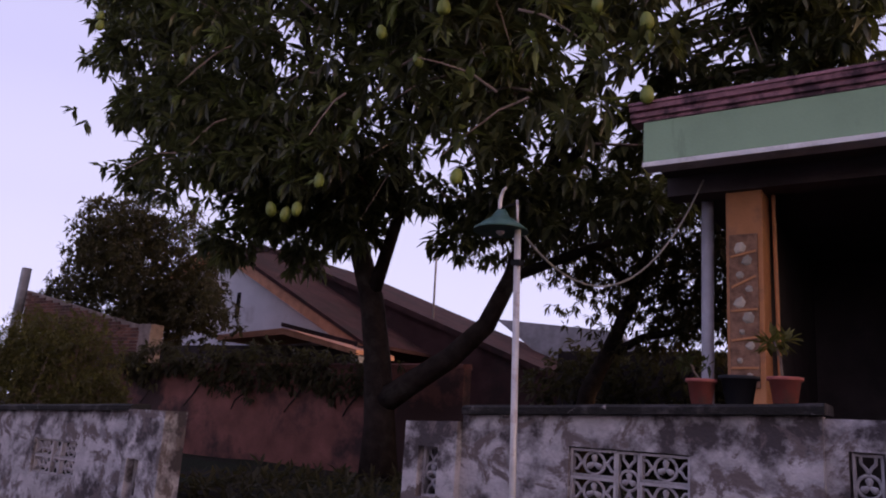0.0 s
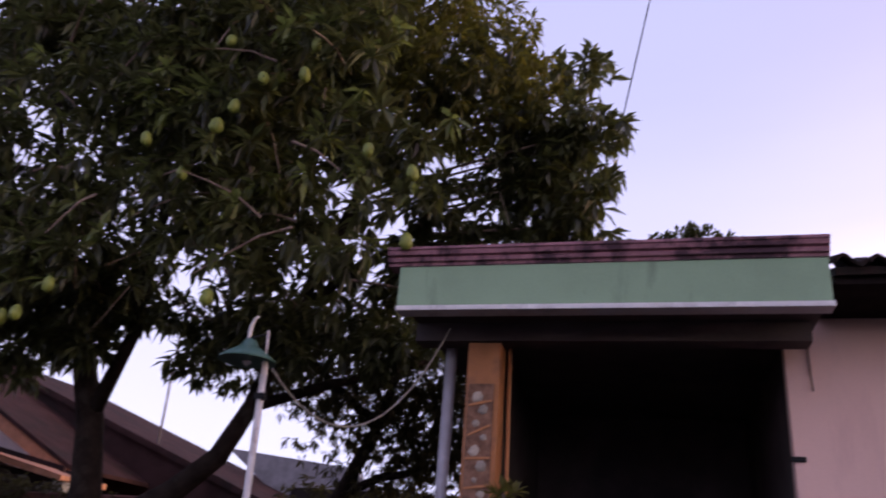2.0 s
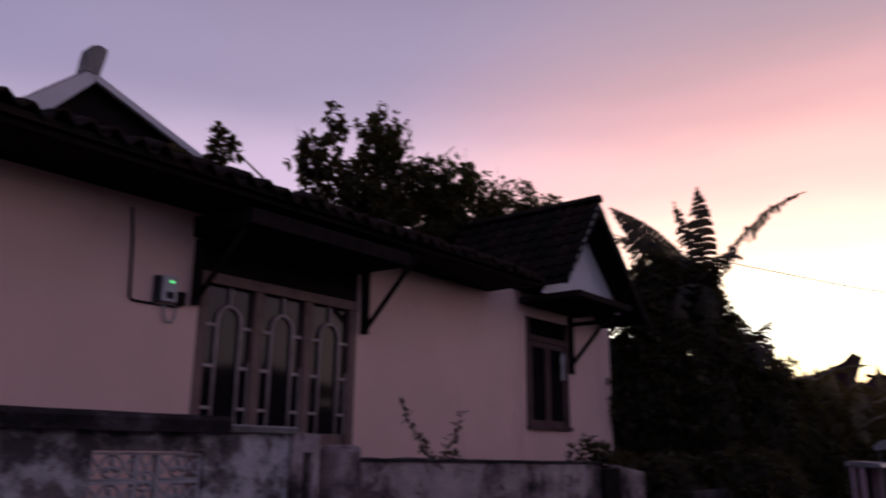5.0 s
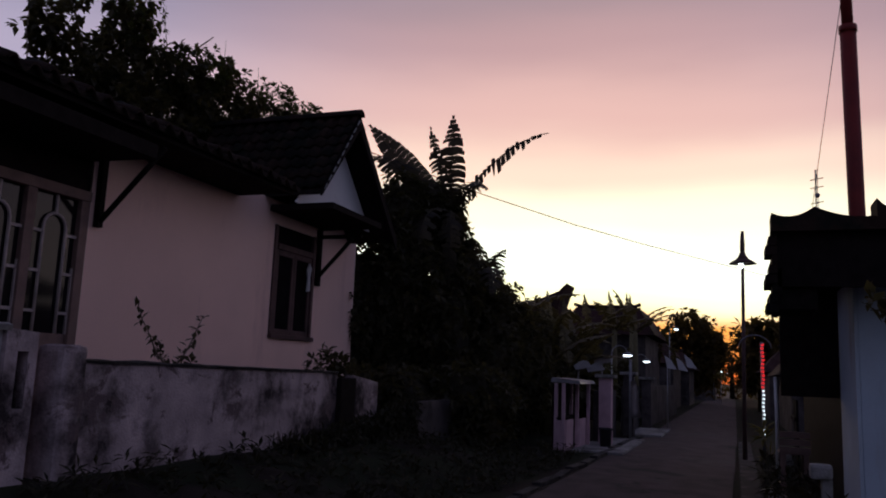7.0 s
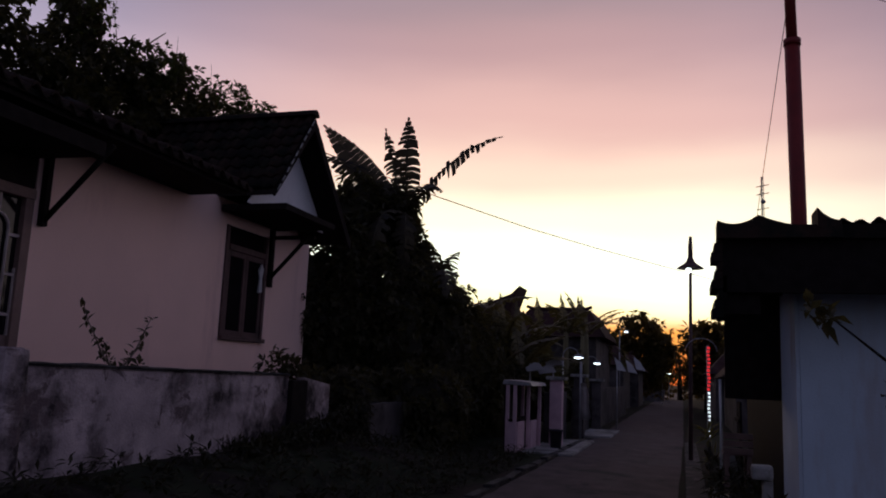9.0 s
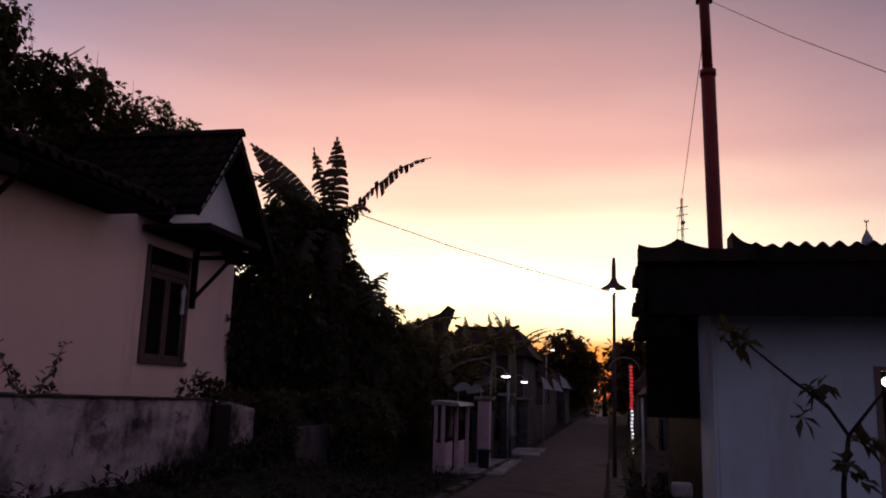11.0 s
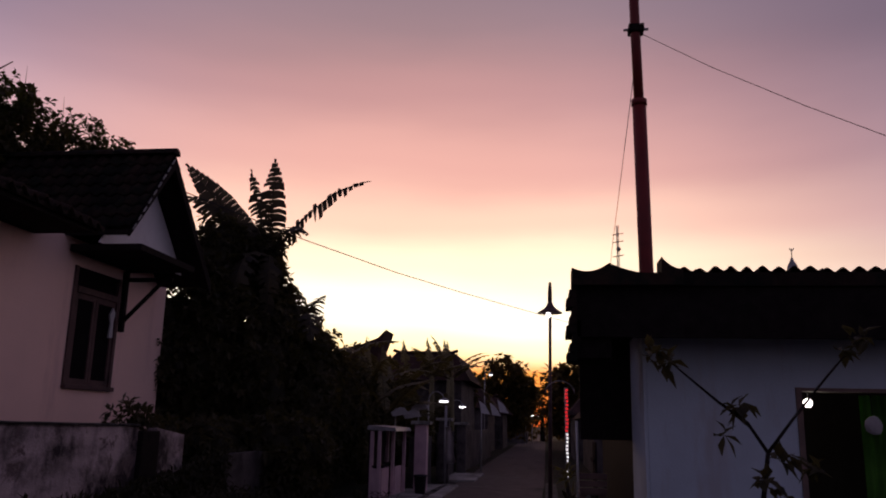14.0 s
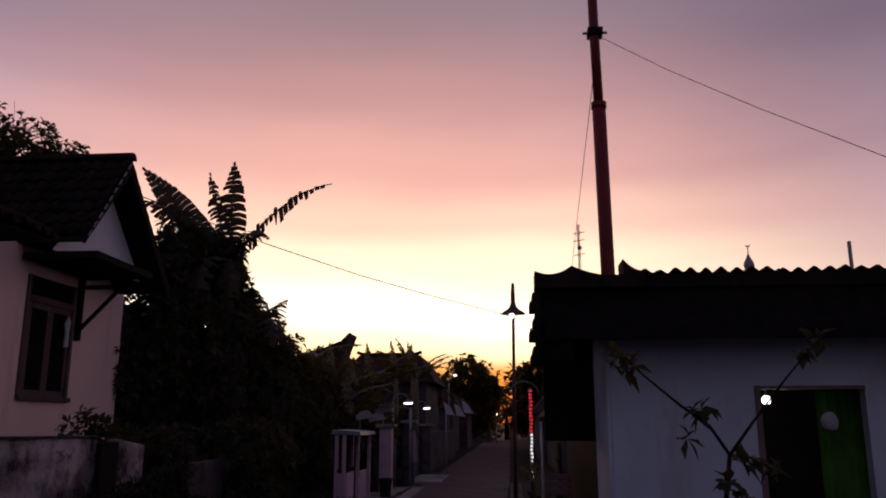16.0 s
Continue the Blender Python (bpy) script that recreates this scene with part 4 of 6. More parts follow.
blobs = [
    ((-8.4, 9.2, 7.4), (4.6, 3.0, 3.2)), ((-12.2, 8.6, 8.0), (2.8, 2.4, 2.1)), ((-4.6, 8.8, 8.0), (2.8, 2.4, 3.0)),
    ((-8.8, 8.5, 5.0), (2.4, 1.8, 1.1)), ((-5.7, 8.4, 5.1), (1.9, 1.6, 1.1)), ((-2.2, 8.9, 7.0), (2.2, 1.6, 2.1)), ((-1.3, 9.0, 6.3), (1.35, 1.2, 1.3)), ((-1.3, 9.0, 7.2), (0.95, 0.8, 1.2)), ((-12.9, 8.6, 9.3), (2.2, 1.4, 1.5)),
    ((-6.8, 7.2, 6.6), (3.4, 1.6, 2.2)), ((-10.2, 8.0, 5.9), (2.3, 1.6, 1.3)), ((-3.7, 9.4, 4.9), (1.7, 1.2, 1.0)), ((-8.5, 8.4, 10.0), (5.5, 2.6, 2.4)), ((-2.0, 9.2, 5.6), (1.5, 1.0, 0.9)),
    ((-7.9, 8.4, 4.85), (1.2, 1.0, 0.7)), ((-9.6, 8.4, 4.7), (1.2, 0.9, 0.8)), ((-6.7, 8.5, 5.1), (0.9, 0.8, 0.6)), ((-5.3, 8.4, 4.4), (0.65, 0.7, 0.5)), ((-5.5, 8.4, 3.75), (0.3, 0.3, 0.32)), ((-4.3, 8.6, 4.5), (1.2, 0.9, 0.8)), ((-3.0, 8.8, 4.7), (1.1, 0.8, 0.7)),
]
blobs = [(c, (q[0], q[1] * 0.55, q[2])) for c, q in blobs]
tips = crown_tips(rng, boughs(rng, blobs + [((-4.8, 8.6, 7.0), (2.2, 1.6, 1.8))], 310, 0.52), 6100, 0.25, 0.5) + crown_tips(rng, blobs, 500, 0.2, 0.35)
tips = [q for q in tips if q[0].x < -0.2]
crown("crown", leaf_mesh("crown", tips, M_MANGO_LEAF, rng, 0.27, 0.095, 9, 0.6), tree, "dense crown of long dark leaves")
tips = crown_tips(rng, [((-2.4, 8.4, 7.8), (1.3, 0.9, 1.1)), ((-3.4, 8.0, 8.6), (1.2, 0.8, 0.9))], 560, 0.6, 0.4)
crown("young_leaves", leaf_mesh("young_leaves", tips, M_YELLOW_LEAF, rng, 0.22, 0.055, 9, 0.9), tree, "yellow-green young leaves")
bm = bmesh.new()
for p, d in crown_tips(rng, blobs, 260, 0.5, 0.4):
    if p.x > -1.0:
        continue
    mid = p - d * rng.uniform(0.3, 0.8)
    q = mid + (Vector((-7, 9.2, 6)) - mid) * 0.18
    tube(bm, [q, mid + Vector((0, 0, 0.06)), p], [0.022, 0.014, 0.006], 5, False)
tw = part("twig_mass", bm, M_TWIG, tree, "bare thin twigs")
tw["kind"] = "stuff"
fruit_bm = bmesh.new()
bmesh.ops.create_uvsphere(fruit_bm, u_segments=10, v_segments=8, radius=0.074)
for v in fruit_bm.verts:
    v.co = Vector((v.co.x * (0.82 + 0.12 * (v.co.z < 0)), v.co.y * 0.78, v.co.z * 1.2))
for f in fruit_bm.faces:
    f.smooth = True
FRUIT = mesh_of("mango", fruit_bm, M_FRUIT)
fruit_places = [(-6.09, 6.40), (-6.79, 7.0), (-14.21, 9.11), (-2.82, 6.21), (-2.81, 5.29), (-5.7, 7.13), (-3.44, 6.58), (-7.73, 4.84), (-8.66, 4.5), (-8.34, 4.39), (-8.12, 4.45), (-5.33, 4.62), (-11.31, 7.54), (-5.77, 8.57), (-5.14, 7.85), (-5.5, 7.43), (-5.74, 7.14), (-4.51, 7.85), (-4.41, 8.33), (-12.9, 9.76), (-12.04, 9.43), (-11.78, 9.43), (-14.17, 8.89)]
K = 0.76
for x, z in fruit_places:
    at = Vector((x * K, 8.14 * K, 1.5 + (z - 1.5) * K))
    m = piece("mango", FRUIT, tree, at)
    m.rotation_euler = (rng.uniform(-0.15, 0.15), rng.uniform(-0.25, 0.25), rng.uniform(0, 3))
    m["label"] = "unripe green mango"
    ORIGIN[m.name] = Vector(at)
    ln = rng.uniform(0.3, 0.55)
    st = new("stalk", mesh_of("stalk", tube(bmesh.new(), [(0, 0, 0.09), (0.01, 0.01, 0.09 + ln * 0.5), (0.05, 0.06, 0.09 + ln)], 0.006, 5), M_SHRUB_LEAF))
    st.parent = m
tips = []
for x, z in fruit_places:
    at = Vector((x * K + 0.05, 8.14 * K + 0.08, 1.5 + (z - 1.5) * K + 0.5))
    for _ in range(5):
        tips.append((at + Vector((rng.uniform(-0.25, 0.25), rng.uniform(-0.1, 0.3), rng.uniform(-0.15, 0.25))), Vector((rng.uniform(-1, 1), rng.uniform(-1, 0.3), rng.uniform(-0.6, 0.4)))))
for _ in range(520):
    tips.append((Vector((rng.uniform(-9.5, -2.6), rng.uniform(6.1, 7.0), 0)) + Vector((0, 0, rng.uniform(4.3, 8.6))), Vector((rng.uniform(-1, 1), -0.7, rng.uniform(-0.7, 0.2)))))
bm = bmesh.new()
for _ in range(70):
    a = Vector((rng.uniform(-9.0, -2.8), rng.uniform(6.3, 7.2), rng.uniform(4.4, 8.6)))
    d = Vector((rng.uniform(-1, 1), rng.uniform(-0.5, 0.3), rng.uniform(-0.7, 0.4))).normalized() * rng.uniform(0.5, 1.1)
    tube(bm, [a, a + d * 0.35 + Vector((0, 0, 0.08)), a + d * 0.7 + Vector((0, 0, 0.05)), a + d], [0.018, 0.014, 0.010, 0.005], 5, False)
fw = part("front_twig_mass", bm, M_TWIG, tree, "pale bare twigs at the crown's front")
fw["kind"] = "stuff"
# every fifth spray takes the lighter colour as a painted highlight
pale = [q for i, q in enumerate(tips) if i % 5 == 0]
tips = [q for i, q in enumerate(tips) if i % 5]
crown("pale_sprays", leaf_mesh("pale_sprays", pale, M_LIT_LEAF, rng, 0.27, 0.085, 9, 0.5), tree, "leaf sprays around the fruit, coloured paler as lit leaf faces")
crown("front_sprays", leaf_mesh("front_sprays", tips, M_MANGO_LEAF, rng, 0.30, 0.085, 11, 0.45), tree, "leaf sprays at the crown's front")

# second, more open tree behind
t2 = thing("mango_tree", (-5.0, 12, 0.6), "slimmer mango tree with an open backlit crown", "tree")
part("trunk", tube(bmesh.new(), [(-5.3, 12, 0.4), (-5.1, 12, 2.1), (-4.7, 12, 2.9), (-4.2, 12, 4.0), (-4.0, 12, 5.0)], [0.19, 0.15, 0.12, 0.09, 0.05], 10), M_BARK, t2)
part("limb", tube(bmesh.new(), [(-4.8, 12, 2.7), (-4.2, 12, 3.0), (-3.4, 12, 3.15), (-2.6, 12, 3.5)], [0.08, 0.065, 0.05, 0.03], 8), M_BARK, t2)
part("limb", tube(bmesh.new(), [(-4.3, 12, 3.8), (-5.2, 12.2, 4.5), (-6.0, 12.3, 5.2)], [0.10, 0.07, 0.03], 8), M_BARK, t2)
tips = crown_tips(rng, [((-4.0, 12.3, 4.8), (2.7, 1.2, 1.7)), ((-2.6, 12, 3.9), (1.3, 0.9, 1.0)), ((-6.2, 12.2, 5.2), (1.8, 1.2, 1.2)), ((-2.0, 12.1, 5.0), (1.6, 1.0, 1.5)), ((-3.5, 12.2, 3.5), (1.9, 0.9, 1.1))], 4200, 0.1, 0.6)
crown("crown", leaf_mesh("crown", tips, M_DARK_LEAF, rng, 0.17, 0.052, 7, 0.6), t2, "open dark crown")

# dark round tree and bushes beyond the wall
t3 = thing("leafy_tree", (-17.5, 12.5, 0.6), "dense dark round-headed tree behind the wall", "tree")
part("trunk", tube(bmesh.new(), [(-17.4, 12.5, 0.4), (-17.5, 12.5, 2.2), (-17.7, 12.5, 4.2)], [0.2, 0.16, 0.08], 8), M_BARK, t3)
tips = crown_tips(rng, [((-17.8, 12.5, 5.0), (2.6, 1.8, 1.7)), ((-18.9, 12.5, 5.9), (1.4, 1.2, 1.2)), ((-16.2, 12.4, 3.8), (1.9, 1.3, 1.0)), ((-20.9, 12.5, 4.3), (0.9, 0.8, 0.7))], 4200, 0.3, 0.5)
crown("crown", leaf_mesh("crown", tips, M_DARK_LEAF, rng, 0.17, 0.07, 7, 0.3), t3, "small-leaved dark crown")
sh = thing("shrub", (-10.8, 6.4, 0.6), "olive green feathery shrub above the boundary wall", "shrub")
part("stems", tube(bmesh.new(), wander(rng, (-10.7, 6.4, 0.5), (-11.0, 6.4, 2.1)), [0.05, 0.045, 0.04, 0.03, 0.025, 0.02, 0.01], 6), M_TWIG, sh)
tips = crown_tips(rng, [((-10.9, 6.5, 1.9), (1.5, 0.6, 0.75)), ((-11.6, 6.6, 2.25), (1.3, 0.5, 0.6)), ((-12.3, 6.6, 1.9), (1.0, 0.5, 0.6)), ((-9.6, 6.3, 1.55), (0.7, 0.4, 0.3))], 1700, 0.3, 0.5)
crown("foliage", leaf_mesh("foliage", tips, M_OLIVE_LEAF, rng, 0.12, 0.03, 8, 0.3), sh)
hd = thing("hedge", (-4.5, 13.8, 0.6), "dark dense hedge behind the trees", "hedge")
tips = crown_tips(rng, [((-6.2, 14, 2.0), (1.2, 0.6, 1.2)), ((-4.2, 14, 2.0), (1.6, 0.6, 1.25)), ((-2.6, 14, 2.0), (1.3, 0.6, 1.25))], 900, 0.5, 0.2)
crown("foliage", leaf_mesh("foliage", tips, M_DARK_LEAF, rng, 0.2, 0.09, 7, 0.3), hd)
for x in (-6.3, -5.2, -4.2, -3.3, -2.5):
    part("stem", tube(bmesh.new(), wander(rng, (x, 14.0, 0.4), (x + 0.2, 14.0, 2.9), 5, 0.08), [0.05, 0.045, 0.04, 0.03, 0.02, 0.01], 6), M_BARK, hd)
solid("yard_wall", box(-7.0, -1.8, 14.9, 15.1, 0.3, 3.1), M_DARKWALL, "dark plastered wall at the back of the yard", "wall", kind="structure")

# ---- neighbour's walls and house ----
rw = thing("garden_wall", (-9.7, 9.8, 0.6), "red-brown brick garden wall blackened with mould", "wall", kind="structure")
part("wall_body", wall_run(bmesh.new(), -14.5, -6.2, 10.0, 10.2, 0.2, 2.2, 2.3), M_REDWALL, rw)
part("coping", coping(bmesh.new(), -14.5, -6.2, 9.96, 10.24, 2.2, 2.3, 0.08), M_REDWALL, rw)
wc = thing("wall_creeper", (-10.5, 9.9, 2.2), "dark creeper hanging over the red garden wall", "creeper")
for x in (-13.6, -12.3, -11.0, -9.7, -8.4):
    part("vine", tube(bmesh.new(), wander(rng, (x, 9.93, 1.5), (x + 0.7, 9.93, 2.32), 6, 0.05), [0.012, 0.014, 0.016, 0.016, 0.014, 0.012, 0.008], 6), M_BARK, wc)
crown("foliage", leaf_mesh("foliage", crown_tips(rng, [((-13.2, 9.9, 2.3), (1.5, 0.25, 0.4)), ((-10.8, 9.9, 2.25), (1.7, 0.22, 0.45)), ((-8.6, 9.9, 2.2), (1.3, 0.22, 0.4))], 650, 0.3, 0.6), M_DARK_LEAF, rng, 0.16, 0.06, 7, 0.7), wc)
bw = thing("brick_wall", (-18, 11.2, 0.6), "tall bare red brick wall with concrete posts", "wall", kind="structure")
part("mortar_bed", wall_run(bmesh.new(), -20.9, -15.6, 11.26, 11.4, 0.2, 4.25, 3.2), M_MORTAR, bw)
bm = bmesh.new()
for row in range(46):
    z = 0.8 + row * 0.075
    for k in range(23):
        x = -20.85 + k * 0.232 + (0.116 if row % 2 else 0)
        if x < -15.85 and z < 4.18 - (x + 20.9) * 0.2 - 0.05:
            bx(bm, x, x + 0.215, 11.235 + rng.uniform(-0.006, 0.006), 11.3, z, z + 0.062)
br = part("brickwork", bm, mat("brick_courses", (0.13, 0.06, 0.05), 0.92, 0.2, 4, 0.3, (0.07, 0.04, 0.035), 0.7, 0.5, island=0.4), bw, "uneven red bricks")
br["kind"] = "stuff"
part("post", tube(bmesh.new(), [(-21.2, 11.2, 0.3), (-21.1, 11.2, 3.0), (-21.0, 11.2, 4.85)], 0.13, 4), M_CONCRETE, bw, "leaning concrete post")
part("post", box(-15.62, -15.2, 11.1, 11.45, 0.2, 3.25, bevel=0.02), M_MORTAR, bw)

nh = thing("neighbour_house", (-17, 18, 0.6), "white gabled house with orange bargeboards and red-brown roof", "house")
part("gable_wall", prism(bmesh.new(), [(-25.5, 0.5), (-14.4, 0.5), (-14.4, 3.7), (-19.97, 6.45), (-25.5, 3.7)], "y", 16.95, 17.15), M_GABLE, nh, "whitewashed gable wall")
part("vent_slot", box(-19.1, -18.95, 16.92, 16.948, 4.3, 5.1), M_TIMBER, nh)
part("bargeboard", prism(bmesh.new(), [(-19.97, 6.72), (-13.6, 3.42), (-13.6, 3.1), (-19.97, 6.4)], "y", 16.55, 16.9), M_ORANGE_WOOD, nh, "orange painted bargeboard")
part("bargeboard", prism(bmesh.new(), [(-19.97, 6.72), (-26.3, 3.42), (-26.3, 3.1), (-19.97, 6.4)], "y", 16.55, 16.9), M_ORANGE_WOOD, nh, "orange painted bargeboard")
part("roof_slope", prism(bmesh.new(), [(-19.97, 6.86), (-13.5, 3.5), (-13.5, 3.4), (-19.97, 6.73)], "y", 16.5, 26), M_ROOF_FAR, nh)
part("roof_slope", prism(bmesh.new(), [(-19.97, 6.86), (-26.4, 3.5), (-26.4, 3.4), (-19.97, 6.73)], "y", 16.5, 26), M_ROOF_FAR, nh)
porch = part("porch_roof", prism(bmesh.new(), [(-17.9, 3.55), (-15.3, 3.72), (-12.7, 3.15), (-12.7, 3.02), (-15.3, 3.55), (-17.9, 3.4)], "y", 15.3, 16.9), M_ORANGE_WOOD, nh, "orange-edged porch roof")
part("porch_trim", prism(bmesh.new(), [(-15.3, 3.86), (-12.6, 3.33), (-12.6, 3.22), (-15.3, 3.75)], "y", 15.2, 15.29), M_ROOF_FAR, porch)
# dark sheet over the gable wall stands for the shade under the porch
part("porch_wall", box(-22.0, -13.0, 16.2, 16.4, 0.4, 3.35), M_DARKWALL, nh)
part("porch_post", box(-12.95, -12.7, 15.4, 15.65, 0.4, 3.05), M_CONCRETE, nh)

bh = thing("hall_roof", (-14, 21, 0.6), "long red-brown tiled roof of a large house", "house")
part("roof_slope", prism(bmesh.new(), [(-22.0, 7.65), (-8.6, 2.65), (-8.6, 2.5), (-22.0, 7.45)], "y", 19.7, 27), M_ROOF_FAR, bh)
part("end_wall", prism(bmesh.new(), [(-22.0, 7.5), (-8.7, 2.55), (-8.7, 0.3), (-22.0, 0.3)], "y", 19.75, 20.1), M_ROOF_FAR, bh)
bm = bmesh.new()
for i in range(34):
    q = i / 34
    x, z = -21.9 + 13.2 * q, 7.66 - 4.93 * q
    prism(bm, [(x, z - 0.14), (x + 0.39, z - 0.28), (x + 0.39, z - 0.11), (x, z + 0.045)], "y", 19.62, 19.95)
vt = part("verge_tiles", bm, M_ROOF_FAR, bh)
vt["kind"] = "stuff"
part("antenna_pole", tube(bmesh.new(), [(-14.0, 20.5, 4.2), (-14.05, 20.5, 8.2)], 0.035, 6), M_TIN, bh)
fh = thing("far_house", (-10, 26, 0.6), "distant low house with a grey roof and white gable", "house")
part("wall", prism(bmesh.new(), [(-11.5, 0.3), (-7.0, 0.3), (-7.0, 3.2), (-9.0, 4.3), (-11.5, 4.3)], "y", 26, 26.2), M_GABLE, fh)
part("roof", prism(bmesh.new(), [(-14.5, 5.4), (-9.8, 4.9), (-7.6, 3.0), (-9.2, 3.1), (-12, 3.6)], "y", 25.4, 25.9), M_TIN, fh)

# ---- lamp by the boundary wall ----
lamp = thing("garden_lamp", (-2.4, 4.75, 0.4), "white metal lamp post with a green enamel shade", "street lamp", "lane lamps")
part("post", tube(bmesh.new(), [(-2.46, 4.75, 0.3), (-2.51, 4.75, 1.06), (-2.56, 4.75, 2.86)], 0.024, 10), M_POLE, lamp, "white-painted steel post")
part("upper_post", tube(bmesh.new(), [(-2.56, 4.75, 2.86), (-2.575, 4.75, 3.08)], 0.009, 8), M_POLE, lamp)
part("gooseneck", tube(bmesh.new(), [(-2.668, 4.75, 3.185), (-2.69, 4.75, 3.165), (-2.705, 4.75, 3.13), (-2.712, 4.75, 3.09), (-2.714, 4.75, 3.05), (-2.712, 4.75, 2.99)], [0.010, 0.012, 0.014, 0.015, 0.015, 0.015], 8), M_POLE, lamp)
shade = part("shade", lathe(bmesh.new(), -2.70, 4.75, [(0.20, 2.86), (0.195, 2.875), (0.12, 2.93), (0.065, 2.965), (0.045, 3.0), (0.03, 3.02), (0.028, 3.0), (0.10, 2.925), (0.19, 2.865)], 24), M_SHADE, lamp, "green enamel cone shade")
part("bulb", lathe(bmesh.new(), -2.70, 4.75, [(0.012, 2.83), (0.03, 2.85), (0.034, 2.875), (0.02, 2.92)], 10), M_WHITE, shade, "unlit white bulb")
part("link", tube(bmesh.new(), [(-2.572, 4.75, 3.06), (-2.62, 4.75, 3.045), (-2.705, 4.75, 3.03)], 0.006, 6), M_BLACK, lamp)
part("cable_tie", box(-2.59, -2.52, 4.72, 4.78, 2.60, 2.64), M_BLACK, lamp)
solid("hanging_cable", tube(bmesh.new(), sag((-2.52, 4.78, 2.82), (-1.80, 6.7, 3.72), 0.62, 20), 0.008, 6), M_CABLE, "pale cable sagging from the lamp to the carport", "cable")
solid("overhead_wire", tube(bmesh.new(), [(-1.6, 9.2, 6.6), (-0.9, 9.1, 6.75), (-0.35, 9.0, 7.1), (-0.24, 9, 7.62), (0.1, 9, 9.25), (0.8, 9, 12.6)], 0.010, 5), M_BLACK, "thin wire rising from the tree", "cable")

# plants growing over the carport roof
rp = thing("roof_weeds", (0.1, 6.6, 4.0), "small green weeds on the carport roof", "weeds")
tips = []
for k in range(26):
    x, y = rng.choice((rng.uniform(-0.25, 0.2), rng.gauss(0.36, 0.10), rng.uniform(0.5, 0.75))), rng.uniform(6.52, 6.72)
    top = 4.30 + 0.40 * (y - 6.2) + (rng.uniform(0.05, 0.15) if 0.2 < x < 0.5 else rng.uniform(0.0, 0.06))
    stem = wander(rng, (x, y, 4.0), (x + rng.uniform(-0.06, 0.06), y, top), 4, 0.012)
    part("stem", tube(bmesh.new(), stem, [0.006, 0.006, 0.005, 0.004, 0.003], 5), M_TWIG, rp)
    tips += [(stem[i] + Vector((rng.uniform(-0.03, 0.03), 0, 0)), Vector((rng.uniform(-1, 1), rng.uniform(-1, 1), 0.4))) for i in (2, 3, 3, 4, 4)]
crown("foliage", leaf_mesh("foliage", tips, M_SHRUB_LEAF, rng, 0.08, 0.045, 5, 0.2), rp)

# ---- creeper and trees over the house roof ----
cr = thing("creeper_tree", (11, 10.2, 0.6), "straggling leafy creeper rising above the house roof", "tree")
part("trunk", tube(bmesh.new(), wander(rng, (10.6, 10.6, 0.5), (10.4, 10.2, 6.9), 7, 0.15), [0.14, 0.13, 0.11, 0.10, 0.08, 0.06, 0.05, 0.03], 7), M_BARK, cr)
for a, b in (((10.5, 10.3, 4.5), (8.9, 10, 7.3)), ((10.5, 10.3, 5.2), (12.6, 10, 7.9)), ((10.5, 10.3, 4.6), (15.2, 10, 7.5)), ((10.4, 10.3, 4.2), (6.85, 10, 6.2)), ((10.4, 10.2, 5), (10.5, 10, 8.1))):
    part("branch", tube(bmesh.new(), wander(rng, a, b, 5, 0.12), [0.05, 0.045, 0.04, 0.03, 0.02, 0.01], 6), M_TWIG, cr)
tips = crown_tips(rng, [
    ((6.85, 10, 6.05), (0.25, 0.2, 0.35)), ((6.2, 10.2, 5.75), (0.2, 0.2, 0.25)), ((8.8, 10, 6.4), (0.45, 0.4, 0.55)), ((9.15, 10, 7.2), (0.22, 0.2, 0.45)),
    ((10.3, 10, 7.2), (0.5, 0.4, 0.65)), ((10.1, 10, 6.2), (0.9, 0.6, 0.7)), ((11.6, 10, 6.6), (1.1, 0.8, 0.6)), ((13.2, 10, 6.55), (1.3, 0.8, 0.7)), ((13.05, 10, 7.35), (0.2, 0.2, 0.4)), ((15.3, 10, 6.7), (1.5, 0.8, 0.75)), ((16.8, 10, 7.2), (0.7, 0.5, 0.5)), ((12.2, 10, 5.7), (2.2, 0.8, 0.7)), ((15.0, 10, 6.0), (2.0, 0.8, 0.7)), ((9.6, 10, 5.8), (1.0, 0.6, 0.5))], 2700, 0.25, 0.55)
crown("foliage", leaf_mesh("foliage", tips, M_DARK_LEAF, rng, 0.17, 0.12, 6, 0.45), cr, "broad round leaves")
for x, z in ((8.3, 6.9), (11.2, 7.9), (12.4, 7.7), (13.0, 8.0), (14.2, 7.9), (15.4, 7.75)):
    part("shoot", tube(bmesh.new(), wander(rng, (x + 0.15, 10, z - 1.2), (x, 10, z), 5, 0.04), [0.012, 0.010, 0.009, 0.007, 0.005, 0.003], 5), M_TWIG, cr, "thin bare shoot")
tips = crown_tips(rng, [((10.2, 9.7, 7.3), (0.5, 0.3, 0.6)), ((11.8, 9.6, 6.9), (0.9, 0.4, 0.4)), ((14.8, 9.6, 7.2), (1.6, 0.4, 0.3))], 240, 0.5, 0.4)
crown("young_foliage", leaf_mesh("young_foliage", tips, M_SHRUB_LEAF, rng, 0.12, 0.08, 6, 0.3), cr, "lighter young leaves")


